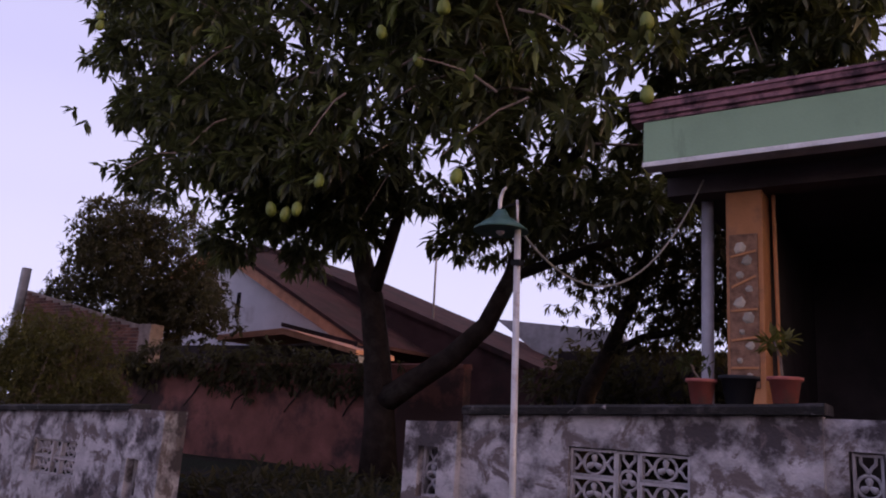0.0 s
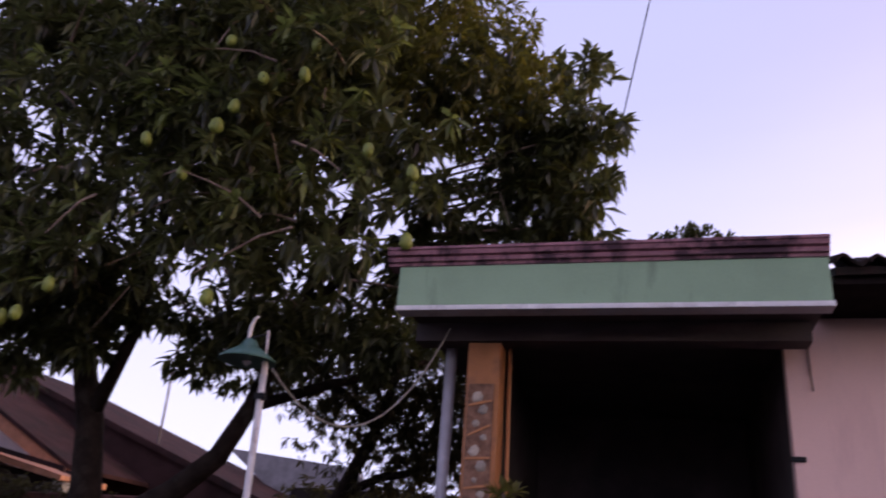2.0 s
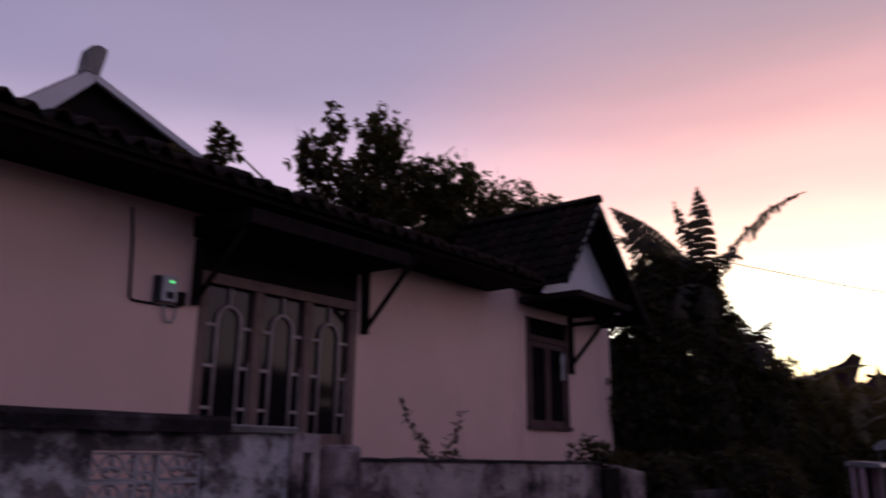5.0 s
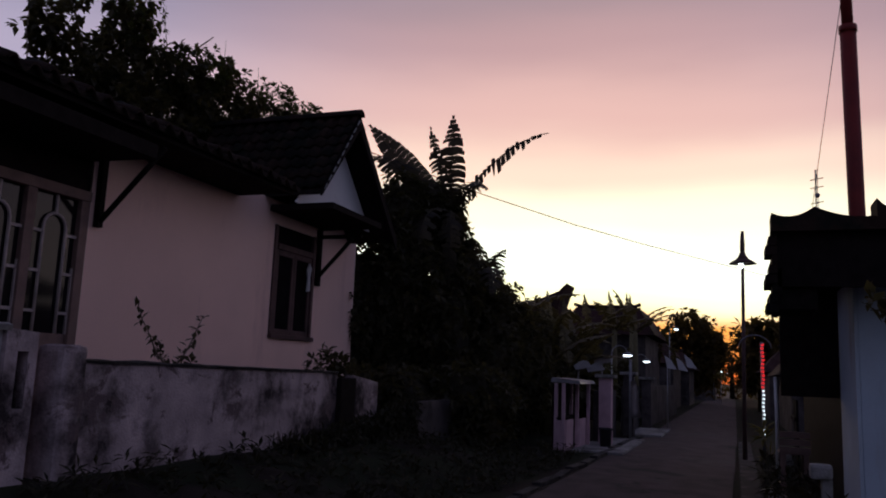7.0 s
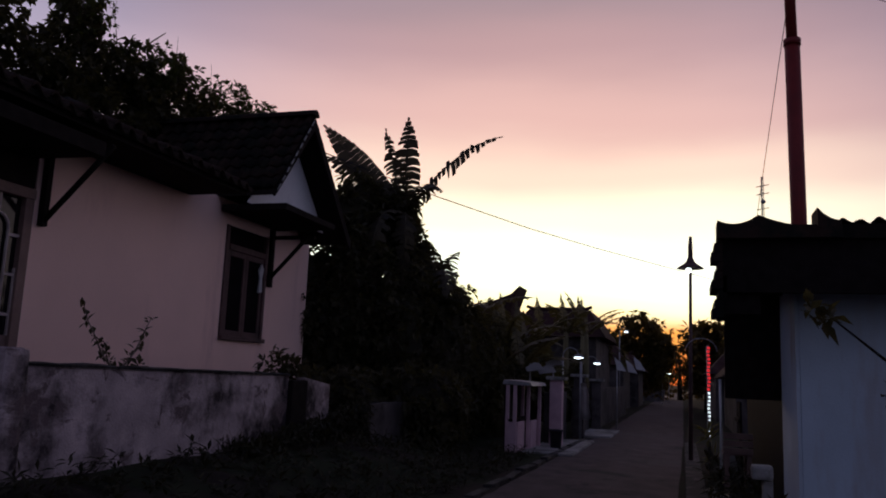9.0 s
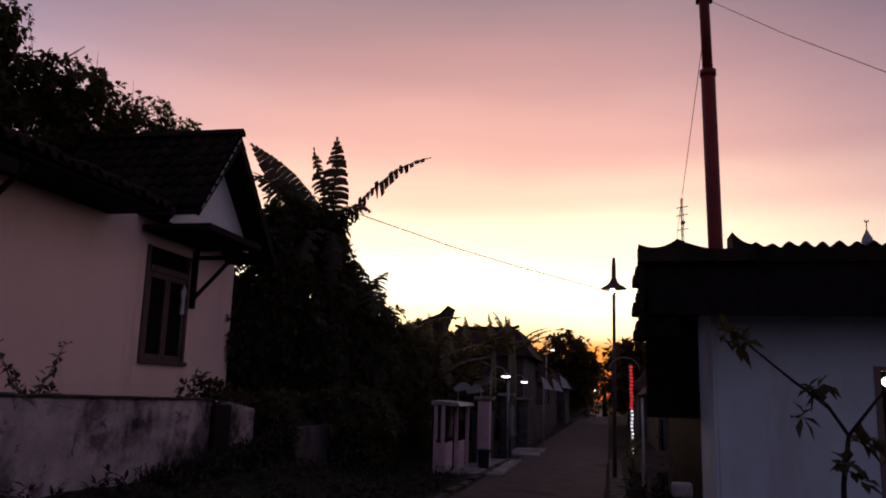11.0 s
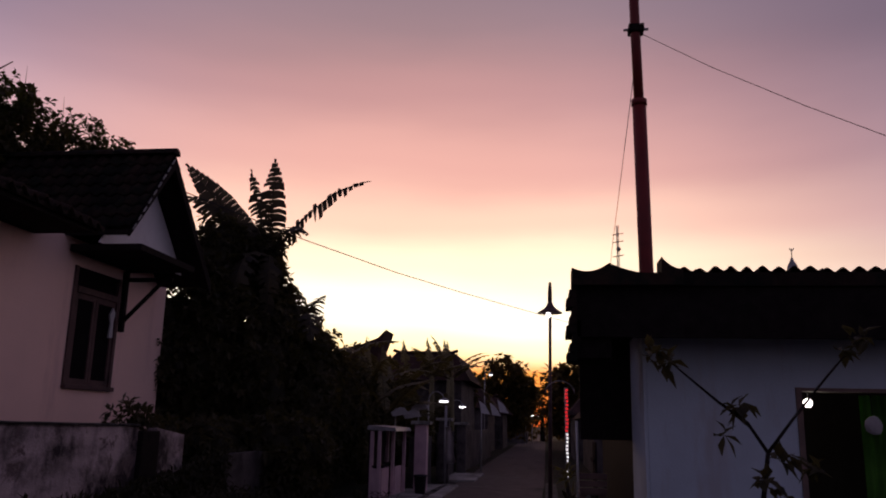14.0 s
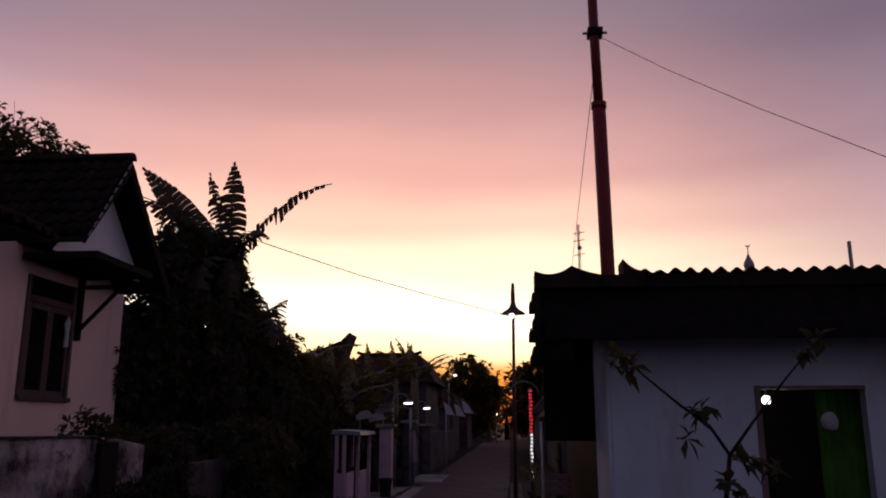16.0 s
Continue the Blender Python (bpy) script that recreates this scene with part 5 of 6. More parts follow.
# ---- banana plants ----
def banana_leaf(rng, base, direction, length, width, bend=0.5, torn=0.35, across=None):
    """A midrib that bends over, with a torn blade of many strips on both sides."""
    bm = bmesh.new()
    d = Vector(direction).normalized()
    pts, p, v = [], Vector(base), d.copy()
    n = 22
    for i in range(n + 1):
        pts.append(p.copy())
        v = (v + Vector((0, 0, -bend * 1.6 / n * (0.3 + i / n)))).normalized()
        p = p + v * length / n
    flat = Vector((d.x, d.y, 0))
    s = (flat.cross(Vector((0, 0, 1))) if flat.length > 0.15 else Vector((0.9, -0.45, 0))).normalized()
    if across:
        s = Vector(across).normalized()
    tube(bm, pts, [0.03 * (1 - 0.85 * i / n) for i in range(n + 1)], 5)
    for sg in (-1, 1):
        for i in range(2, n):
            q = (i - 1) / (n - 1)
            w = width * math.sin(math.pi * min(q * 0.9 + 0.12, 1)) ** (0.6 if q < 0.5 else 0.9) * (1 + rng.uniform(-0.25, 0.05) * min(1, torn * 2))
            if rng.random() < torn * 0.25:
                w *= rng.uniform(0.3, 0.7)
            a, b = pts[i], pts[i + 1]
            t = (b - a)
            gap = t * (rng.uniform(0.0, 0.5) * torn)
            dn = Vector((0, 0, -rng.uniform(0.1, 0.45) * torn * w * 2))
            o1 = a + s * sg * w + dn + t * (0.2 + rng.uniform(-0.2, 0.2) * min(1, torn * 2))
            o2 = b - gap + s * sg * w * (1 - rng.uniform(0, 0.15) * min(1, torn * 2)) + dn * (1 + rng.uniform(-0.3, 0.3) * torn) + t * (0.2 + rng.uniform(-0.3, 0.1) * min(1, torn * 2))
            m1, m2 = a.lerp(o1, 0.5) + Vector((0, 0, w * 0.10)), (b - gap * 0.3).lerp(o2, 0.5) + Vector((0, 0, w * 0.10))
            va = [bm.verts.new(x) for x in (a, b - gap * 0.1, m2, m1, o1, o2)]
            bm.faces.new((va[0], va[1], va[2], va[3]))
            bm.faces.new((va[3], va[2], va[5], va[4]))
    return bm


def banana(x, y, z0, h, leaves, rng, label):
    t = thing("banana_plant", (x, y, z0), label, "banana plant", "banana plants")
    part("stem", tube(bmesh.new(), [(x, y, z0), (x + 0.03, y, z0 + h * 0.5), (x, y, z0 + h)], [0.15, 0.12, 0.08], 10), M_BANANA_STEM, t)
    for d, ln, w, bend, torn, *across in leaves:
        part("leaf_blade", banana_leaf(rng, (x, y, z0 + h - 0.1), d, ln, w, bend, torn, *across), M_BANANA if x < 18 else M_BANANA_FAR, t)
    return t


rng = random.Random(51)
banana(16.6, 6.3, 0.1, 4.95, [
    ((0.05, 0.02, 1.0), 2.4, 0.38, 0.05, 0.28, (0.2, 1, 0)), ((-0.05, 0.24, 1.0), 2.15, 0.27, 0.06, 0.5, (0.2, 1, -0.1)), ((-0.05, 0.95, 1.05), 3.05, 0.33, 0.03, 0.08, (0.3, -0.7, 0.7)),
    ((0.1, -0.76, 1.2), 2.95, 0.26, 0.8, 0.8, (0.35, 0.25, 0.8)), ((-0.2, 1.2, 0.5), 2.2, 0.38, 0.7, 0.5), ((0.4, 0.5, 0.6), 2.4, 0.34, 1.0, 0.6), ((-0.5, -0.5, 0.7), 2.0, 0.34, 1.4, 0.8),
    ((-0.3, 0.75, 0.9), 2.4, 0.38, 0.6, 0.4, (0.3, -0.8, 0.5)), ((-0.5, 0.10, 0.25), 2.6, 0.34, 4.5, 0.7, (0.1, 1, 0)), ((-0.3, -0.12, 0.15), 2.4, 0.30, 6.0, 0.7, (0.1, 1, 0.1))], rng, "tall banana plant with torn upright leaves")
banana(17.4, 5.75, 0.1, 3.5, [
    ((0.0, 0.2, 1.0), 1.2, 0.34, 0.5, 0.4, (0.1, 1, 0)), ((0.0, -0.35, 1.0), 1.0, 0.34, 1.0, 0.4, (0.1, 1, 0)), ((-0.3, 0.7, 0.8), 1.7, 0.34, 1.2, 0.5), ((-0.6, -0.3, 0.5), 2.0, 0.36, 2.0, 0.6)], rng, "broad drooping banana plant in front of the bright sky")
banana(18.4, 5.3, 0.1, 2.7, [
    ((0.1, 0.3, 1.0), 1.7, 0.3, 0.2, 0.6), ((0.0, -1.0, 0.9), 1.9, 0.3, 0.8, 0.7), ((-0.3, 1.0, 0.8), 1.9, 0.3, 0.8, 0.5), ((-0.8, -0.5, 0.7), 1.8, 0.3, 1.0, 0.6), ((0.5, 0.2, 0.9), 1.5, 0.28, 0.7, 0.5)], rng, "shorter banana plant in the dark hedge")
banana(21.5, 5.0, 0.0, 2.4, [
    ((0.0, -0.9, 0.8), 1.9, 0.32, 0.9, 0.4), ((-0.2, 0.9, 0.8), 1.9, 0.32, 0.8, 0.4), ((-0.7, -0.4, 0.9), 1.8, 0.3, 0.8, 0.6), ((0, 0.1, 1), 1.5, 0.25, 0.15, 0.4)], rng, "broad-leaved banana plant by the lane")
for x, y, h in ((19.7, 4.7, 1.9), (20.9, 4.4, 1.7), (22.9, 4.7, 2.2), (24.0, 5.0, 2.5), (31.0, 4.0, 3.4), (27.5, 5.0, 3.0), (28.5, 4.3, 3.2), (29.5, 3.7, 3.2), (25.0, 5.6, 2.3)):
    lv = [((0.1, 0.15, 1.0), 1.5, 0.26, 0.1, 0.4)] + [((rng.uniform(-0.6, 0.3), math.cos(a), rng.uniform(0.5, 1.0)), rng.uniform(1.5, 2.1), 0.3, 0.8, 0.4) for a in (0.3, 1.3, 2.2, 2.9)]
    banana(x, y, 0.0, h, lv, rng, "banana plant in a lane garden against the bright sky")

# dark creeper-covered hedge beside the lane
hg = thing("overgrown_hedge", (16, 5.6, 0.1), "tall dark overgrown hedge beside the house", "hedge")
part("stems", tube(bmesh.new(), wander(rng, (16.2, 6.6, 0.1), (16.0, 7.0, 3.8)), [0.1, 0.09, 0.08, 0.07, 0.06, 0.04, 0.03], 6), M_BARK, hg)
hb = [((15.6, 7.1, 2.4), (1.0, 0.9, 2.5)), ((15.1, 7.7, 2.2), (0.9, 0.8, 2.3)), ((16.6, 6.75, 4.6), (0.55, 0.75, 1.0)), ((16.6, 6.25, 4.5), (0.35, 0.4, 0.9)), ((16.4, 6.3, 2.0), (1.4, 1.0, 2.4)), ((17.6, 5.5, 1.7), (1.5, 0.9, 2.0)), ((13.8, 6.0, 0.8), (1.5, 0.6, 0.8)), ((15.2, 5.2, 0.8), (1.5, 0.9, 0.9)), ((18.5, 5.2, 1.6), (1.2, 0.8, 1.5)), ((19.8, 5.3, 1.6), (1.4, 0.9, 1.6)), ((21.5, 5.2, 1.5), (1.5, 0.9, 1.5)), ((18.0, 6.2, 3.2), (0.9, 0.8, 0.9)), ((16.0, 7.2, 4.6), (0.7, 0.7, 1.3)), ((16.9, 6.0, 3.6), (0.5, 0.5, 0.9))]
tips = crown_tips(rng, hb, 7500, 0.62, 0.35)
crown("foliage", leaf_mesh("foliage", tips, M_DARK_LEAF, rng, 0.2, 0.1, 6, 0.5), hg)
# added solid lumps inside the leaves keep sky light from showing through
bm = bmesh.new()
for c, r in hb:
    made = bmesh.ops.create_icosphere(bm, subdivisions=3, radius=1.0)["verts"]
    for v in made:
        k = 0.72 + 0.16 * noise.noise(v.co * 2.6 + Vector(c))
        v.co = Vector((c[0] + v.co.x * r[0] * k, c[1] + v.co.y * r[1] * k, max(c[2] + v.co.z * r[2] * k, 0.0)))
inner = part("inner_thicket", bm, M_DARK_LEAF, hg, "dark filler lumps added inside the hedge to block the sky")
inner["kind"] = "stuff"

# ---- far side of the lane: gate kiosk, neighbours ----
rng = random.Random(61)
ks = thing("gate_kiosk", (17.2, 3.9, 0), "small pink-panelled kiosk with a grey tin top", "kiosk")
for x, y in ((16.42, 3.62), (17.25, 3.50), (18.05, 3.40), (16.45, 3.78), (18.05, 3.78)):
    part("post", box(x - 0.035, x + 0.035, y - 0.035, y + 0.035, 0, 1.36, bevel=0.006), M_PINKPANEL, ks)
part("panel", box(16.46, 17.21, 3.56, 3.60, 0.02, 0.62, bevel=0.006), M_PINKPANEL, ks, "faded pink panel")
part("panel", box(17.29, 18.01, 3.44, 3.48, 0.02, 0.62, bevel=0.006), M_PINKPANEL, ks, "faded pink panel")
part("side_panel", box(16.40, 16.44, 3.66, 3.74, 0.02, 0.62, bevel=0.006), M_PINKPANEL, ks)
part("counter", box(16.4, 18.1, 3.6, 3.76, 0.64, 0.68), M_TIMBER, ks)
part("back_panel", box(16.46, 18.05, 3.82, 3.85, 0.02, 1.34), M_TIMBER, ks)
part("top", prism(bmesh.new(), [(3.27, 1.36), (3.31, 1.43), (3.86, 1.47), (3.89, 1.38)], "x", 16.4, 18.2), M_TIN, ks, "grey tin top")
solid("litter_bin", lathe(bmesh.new(), 17.8, 2.98, [(0.11, 0.02), (0.14, 0.40), (0.155, 0.40), (0.155, 0.44), (0.12, 0.44), (0.11, 0.1)], 12), M_BLACKPOT, "black plastic bin at the lane's edge", "bin")
for x, y, h in ((18.6, 3.1, 1.5), (22.0, 3.0, 1.6), (25.6, 2.9, 1.5)):
    gp = thing("gate_pillar", (x, y, 0), "square plastered gate pillar beside the lane", "pillar", "gate pillars")
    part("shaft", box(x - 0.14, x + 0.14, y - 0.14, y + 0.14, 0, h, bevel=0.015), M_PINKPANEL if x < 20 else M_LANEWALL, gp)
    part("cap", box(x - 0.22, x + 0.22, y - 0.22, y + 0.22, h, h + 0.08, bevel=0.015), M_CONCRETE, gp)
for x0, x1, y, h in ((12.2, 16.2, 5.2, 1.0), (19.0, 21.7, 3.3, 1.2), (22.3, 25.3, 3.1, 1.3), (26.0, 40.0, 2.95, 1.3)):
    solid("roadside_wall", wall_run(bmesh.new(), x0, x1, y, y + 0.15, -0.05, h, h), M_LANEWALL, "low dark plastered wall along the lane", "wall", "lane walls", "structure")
for x, y in ((20.9, 2.85), (21.6, 2.9)):
    b = thing("banner", (x, y, 0.4), "pale cloth banner on a thin pole", "banner", "banners")
    part("pole", tube(bmesh.new(), [(x, y, 0), (x, y, 2.0)], 0.018, 6), M_TIN, b)
    bm = bmesh.new()
    prev = None
    for i in range(7):
        z = 0.55 + i * 0.15
        row = [bm.verts.new((x + 0.02 * math.sin(i), y - 0.02 - w - 0.02 * math.sin(i * 1.7 + w * 9), z)) for w in (0, 0.12, 0.24 - 0.02 * i)]
        if prev:
            for j in range(2):
                bm.faces.new((prev[j], prev[j + 1], row[j + 1], row[j])).smooth = True
        prev = row
    bmesh.ops.solidify(bm, geom=bm.faces[:], thickness=0.006)
    part("cloth", bm, M_CLOTH_WHITE, b)
aw = thing("white_awning", (20.6, 3.9, 0), "torn white sheet awning on poles", "awning", "awnings")
for i, (x, y, z) in enumerate(((20.2, 3.9, 1.8), (20.5, 3.45, 1.95), (20.3, 3.6, 1.75))):
    bm = prism(bmesh.new(), [(y - 0.22, z - 0.05), (y + 0.2, z - 0.12), (y + 0.25, z - 0.02), (y + 0.02, z + 0.12), (y - 0.1, z + 0.1)], "x", x, x + 0.05)
    part("sheet", bm, M_CLOTH_WHITE, aw)
for y in (3.5, 4.1):
    part("pole", tube(bmesh.new(), [(20.6, y, 0), (20.6, y, 1.9)], 0.02, 6), M_TIN, aw)
aw = thing("white_awning", (27, 2.1, 0), "torn white sheet awning on poles", "awning", "awnings")
for i, (x, y, z) in enumerate(((27.0, 2.3, 2.1), (27.1, 1.95, 2.05), (27.2, 1.7, 2.15))):
    bm = prism(bmesh.new(), [(y - 0.2, z - 0.25), (y + 0.1, z - 0.2), (y + 0.18, z + 0.2), (y - 0.02, z + 0.05)], "x", x, x + 0.05)
    part("sheet", bm, M_CLOTH_WHITE, aw)
part("pole", tube(bmesh.new(), [(27.1, 2.4, 0), (27.1, 2.4, 2.0)], 0.02, 6), M_TIN, aw)


def lane_light(x, y, z, group_label, reach=0.5, size=0.14):
    t = thing("lane_light", (x, y, 0), group_label, "street lamp", "small lane lights")
    part("pole", tube(bmesh.new(), [(x, y + reach, 0), (x, y + reach, z)], 0.025, 6), M_TIN, t)
    part("arm", tube(bmesh.new(), [(x, y + reach * (0.5 + 0.5 * math.cos(radians(a))), z + reach * 0.55 * math.sin(radians(a))) for a in range(0, 181, 20)], 0.016, 6), M_TIN, t)
    h = part("shade", lathe(bmesh.new(), x, y, [(size, z - 0.02), (size * 0.55, z + 0.05), (0.02, z + 0.08)], 12), M_TIN, t)
    part("bulb", lathe(bmesh.new(), x, y, [(size * 0.4, z - 0.07), (size * 0.8, z - 0.05), (size * 0.6, z - 0.022)], 10), M_STREETBULB, h, "glowing white bulb")


lane_light(26.1, 3.55, 2.27, "lit white lamp on a curved arm by the lane", 0.5, 0.2)
lane_light(30.0, 3.35, 2.18, "lit white lamp on a curved arm by the lane", 0.4, 0.17)
lane_light(40.0, 2.98, 3.98, "small distant lit lamp", 0.3, 0.13)
lane_light(60.0, 1.35, 2.28, "small distant lit lamp", 0.4, 0.26)
lane_light(62.0, 0.9, 2.15, "small distant lit lamp", 0.4, 0.18)


def far_roof(name, x, y0, y1, z_eave, z_top, inset, depth, material, label):
    t = thing(name, (x, (y0 + y1) / 2, 0), label, "house", "houses along the lane")
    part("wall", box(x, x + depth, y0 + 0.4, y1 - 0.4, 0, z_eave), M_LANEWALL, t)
    bm = bmesh.new()
    lo = [bm.verts.new(p) for p in ((x - 0.4, y0, z_eave), (x + depth + 0.4, y0, z_eave), (x + depth + 0.4, y1, z_eave), (x - 0.4, y1, z_eave))]
    hi = [bm.verts.new(p) for p in ((x + inset, y0 + inset, z_top), (x + depth - inset, y0 + inset, z_top), (x + depth - inset, y1 - inset, z_top), (x + inset, y1 - inset, z_top))]
    bm.faces.new(lo[::-1])
    bm.faces.new(hi)
    for i in range(4):
        bm.faces.new((lo[i], lo[(i + 1) % 4], hi[(i + 1) % 4], hi[i]))
    part("roof", bm, material, t)
    part("ridge", tube(bmesh.new(), [(x + inset, y0 + inset - 0.1, z_top + 0.12), (x + inset, y0 + inset + 0.2, z_top + 0.03), (x + inset, y1 - inset - 0.2, z_top + 0.03), (x + inset, y1 - inset + 0.1, z_top + 0.12)], 0.07, 6), material, t)
    return t


far_roof("lane_house", 32.0, 3.2, 7.2, 3.2, 4.35, 0.75, 6, M_ROOF_FAR, "house with a hipped dark roof along the lane")
gh = thing("lane_house", (24, 6, 0), "house with a pointed upswept gable along the lane", "house", "houses along the lane")
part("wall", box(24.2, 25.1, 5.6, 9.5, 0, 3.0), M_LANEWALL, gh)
part("roof", prism(bmesh.new(), [(5.10, 4.30), (5.35, 4.05), (6.1, 3.75), (8.2, 3.2), (9.8, 2.9), (9.8, 2.8), (5.3, 2.9), (5.35, 3.6)], "x", 23.9, 25.2), M_ROOF_FAR, gh, "dark roof with an upswept end")
for x, y0, y1, h in ((44, 3.0, 9, 3.0), (52, 2.6, 8, 2.8), (70, 1.5, 8, 3.2)):
    far_roof("lane_house", x, y0, y1, h - 0.6, h + 0.5, 0.9, 6, M_ROOF_FAR, "distant low house along the lane")
for x, y0, y1, h in ((26, -6, -0.8, 2.4), (36, -6, -0.6, 2.6), (48, -7, -0.8, 2.8)):
    far_roof("lane_house", x, y0, y1, h - 0.6, h + 0.4, 0.9, 7, M_ROOF_FAR, "low dark house on the shaded side of the lane")


def far_tree(x, y, h, blobs, n, label):
    t = thing("distant_tree", (x, y, 0), label, "tree", "distant trees")
    part("trunk", tube(bmesh.new(), [(x, y, 0), (x, y, h * 0.4), (x, y, h * 0.75)], [0.25, 0.2, 0.08], 6), M_BARK, t)
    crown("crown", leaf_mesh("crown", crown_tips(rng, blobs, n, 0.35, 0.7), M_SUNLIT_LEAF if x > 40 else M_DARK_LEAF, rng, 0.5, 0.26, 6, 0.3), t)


far_tree(60, 3.4, 6, [((60, 3.3, 5.0), (1.5, 1.8, 1.5)), ((60, 5.0, 3.8), (1.5, 1.5, 1.2)), ((60, 1.9, 3.8), (1.5, 1.2, 1.0)), ((60, 3.3, 2.4), (1.5, 3.0, 1.5))], 1100, "distant tree glowing at its edges before the sunset")
far_tree(46, -1.0, 5, [((46, -1.2, 3.9), (1.2, 1.5, 1.0)), ((46, -0.8, 2.4), (1.2, 1.2, 1.2))], 420, "distant dark tree beside the lane")
far_tree(80, 0.6, 5, [((80, 0.6, 2.6), (1.5, 5.0, 2.6)), ((80, 7, 3.0), (1.5, 4.0, 2.8)), ((80, -6, 3.0), (1.5, 4.0, 2.6))], 900, "far row of dark trees closing the lane")
far_tree(38, 6.5, 4, [((38, 6.0, 2.6), (1.2, 2.6, 1.5)), ((36, 8.5, 3.0), (1.5, 2.0, 1.8))], 500, "distant dark tree in a garden")
far_tree(23.0, 4.6, 3, [((23, 5.0, 1.3), (1.4, 0.9, 0.9)), ((25.5, 4.9, 1.4), (1.8, 0.8, 0.7)), ((30, 4.6, 1.3), (2.0, 0.7, 1.0))], 700, "dark garden bushes along the lane")

# ---- lane lamp with a conical shade ----
sl = thing("lane_lamp", (16.94, 0.18, 0), "thin dark lamp post with a conical metal shade", "street lamp", "lane lamps")
part("post", tube(bmesh.new(), [(16.94, 0.19, 0), (16.94, 0.18, 2.0), (16.94, 0.17, 3.9)], [0.045, 0.036, 0.032], 8), M_WINFRAME, sl)
part("top_tube", tube(bmesh.new(), [(16.94, 0.17, 4.02), (16.94, 0.17, 4.30), (16.94, 0.165, 4.52)], [0.05, 0.045, 0.03], 8), M_WINFRAME, sl)
part("shade", lathe(bmesh.new(), 16.94, 0.17, [(0.27, 3.86), (0.20, 3.91), (0.10, 3.97), (0.06, 4.06), (0.045, 4.1), (0.04, 4.05), (0.18, 3.90)], 20), M_WINFRAME, sl, "conical metal shade")
part("bulb", lathe(bmesh.new(), 16.94, 0.20, [(0.03, 3.76), (0.06, 3.80), (0.05, 3.86)], 10), M_STREETBULB, sl, "glowing white bulb")

# ---- pole with a string of red and white lights ----
lp = thing("festive_pole", (15.6, -0.12, 0), "pole wound with glowing red and white lights", "light pole")
part("pole", tube(bmesh.new(), [(15.6, -0.12, 0), (15.6, -0.11, 2.25)], 0.03, 8), M_TIN, lp)
red = mesh_of("light", box(-0.02, 0.02, -0.024, 0.024, -0.013, 0.013, bevel=0.004), M_LED_RED)
white = mesh_of("light", box(-0.018, 0.018, -0.018, 0.018, -0.012, 0.012, bevel=0.003), M_LED_WHITE)
for i in range(24):
    z = 2.2 - i * 0.068
    q = piece("light", red if i < 12 else white, lp, (15.56, -0.12 + 0.008 * math.sin(i * 1.3), z))
    if i >= 19:
        q.scale = (1, 0.6, 0.8)
solid("curved_arch", tube(bmesh.new(), [(15.9, 0.0 + 0.28 * math.cos(radians(a)), 2.15 + 0.24 * math.sin(radians(a))) for a in range(0, 181, 15)], 0.012, 6), M_TIN, "thin curved wire arch beside the lights", "arch")

# clutter beside the right-hand house
solid("plant_box", box(14.2, 14.6, -0.55, -0.25, 0.0, 0.42, bevel=0.02), M_CONCRETE, "grey cement planter beside the lane", "planter")
gt = thing("side_gate", (13.2, -0.4, 0), "dark slatted side gate", "gate")
for i in range(6):
    part("slat", box(12.9 + i * 0.12, 12.98 + i * 0.12, -0.50, -0.47, 0.05, 1.3), M_TIMBER, gt)
part("rail", box(12.85, 13.62, -0.468, -0.44, 1.0, 1.06), M_TIMBER, gt)
wp = thing("white_post", (9.0, -0.44, 0), "short pale cement post with a leaning cap", "post")
part("shaft", box(8.96, 9.06, -0.52, -0.42, -0.05, 0.62, bevel=0.012), M_CONCRETE, wp)
cap = part("cap", box(8.9, 9.1, -0.52, -0.32, 0.60, 0.74, bevel=0.03), M_CONCRETE, wp)
cap.location.z += 0.02
ct = thing("crate_stand", (12.2, -0.35, 0), "weathered crate on a wooden stand beside the lane", "crate")
for x, y in ((11.95, -0.24), (12.45, -0.24), (11.95, -0.52), (12.45, -0.52)):
    part("leg", box(x - 0.03, x + 0.03, y - 0.03, y + 0.03, 0, 0.62), M_FRAME, ct)
for k in range(3):
    part("board", box(11.9, 11.93, -0.57, -0.19, 0.62 + k * 0.10, 0.70 + k * 0.10, bevel=0.004), M_FRAME, ct, "weathered board")
part("shelf", box(11.93, 12.5, -0.57, -0.19, 0.60, 0.63), M_FRAME, ct)
solid("fence_stake", tube(bmesh.new(), [(12.9, -0.2, 0), (12.9, -0.21, 1.0), (12.92, -0.2, 1.62)], 0.022, 6), M_WHITE, "thin pale stake beside the lane", "stake")
hs = solid("garden_hose", tube(bmesh.new(), [(9.2 + 0.23 * k, -0.10 + 0.14 * math.sin(k * 1.1), 0.08 + 0.03 * math.sin(k * 0.7)) for k in range(16)], 0.022, 6), M_CABLE, "pale hose snaking along the gutter", "hose")
for x, y, w in ((9.9, -0.28, 0.22), (10.7, -0.35, 0.16), (11.3, -0.12, 0.12)):
    st = bmesh.new()
    bmesh.ops.create_icosphere(st, subdivisions=2, radius=w)
    for v in st.verts:
        v.co = Vector((x + v.co.x * (1.1 + 0.3 * noise.noise(v.co * 8)), y + v.co.y * 0.9, 0.10 + v.co.z * (0.5 + 0.2 * noise.noise(v.co * 6))))
    solid("rubble_stone", st, M_CONCRETE, "rough grey stone at the lane's edge", "stone", "loose stones")
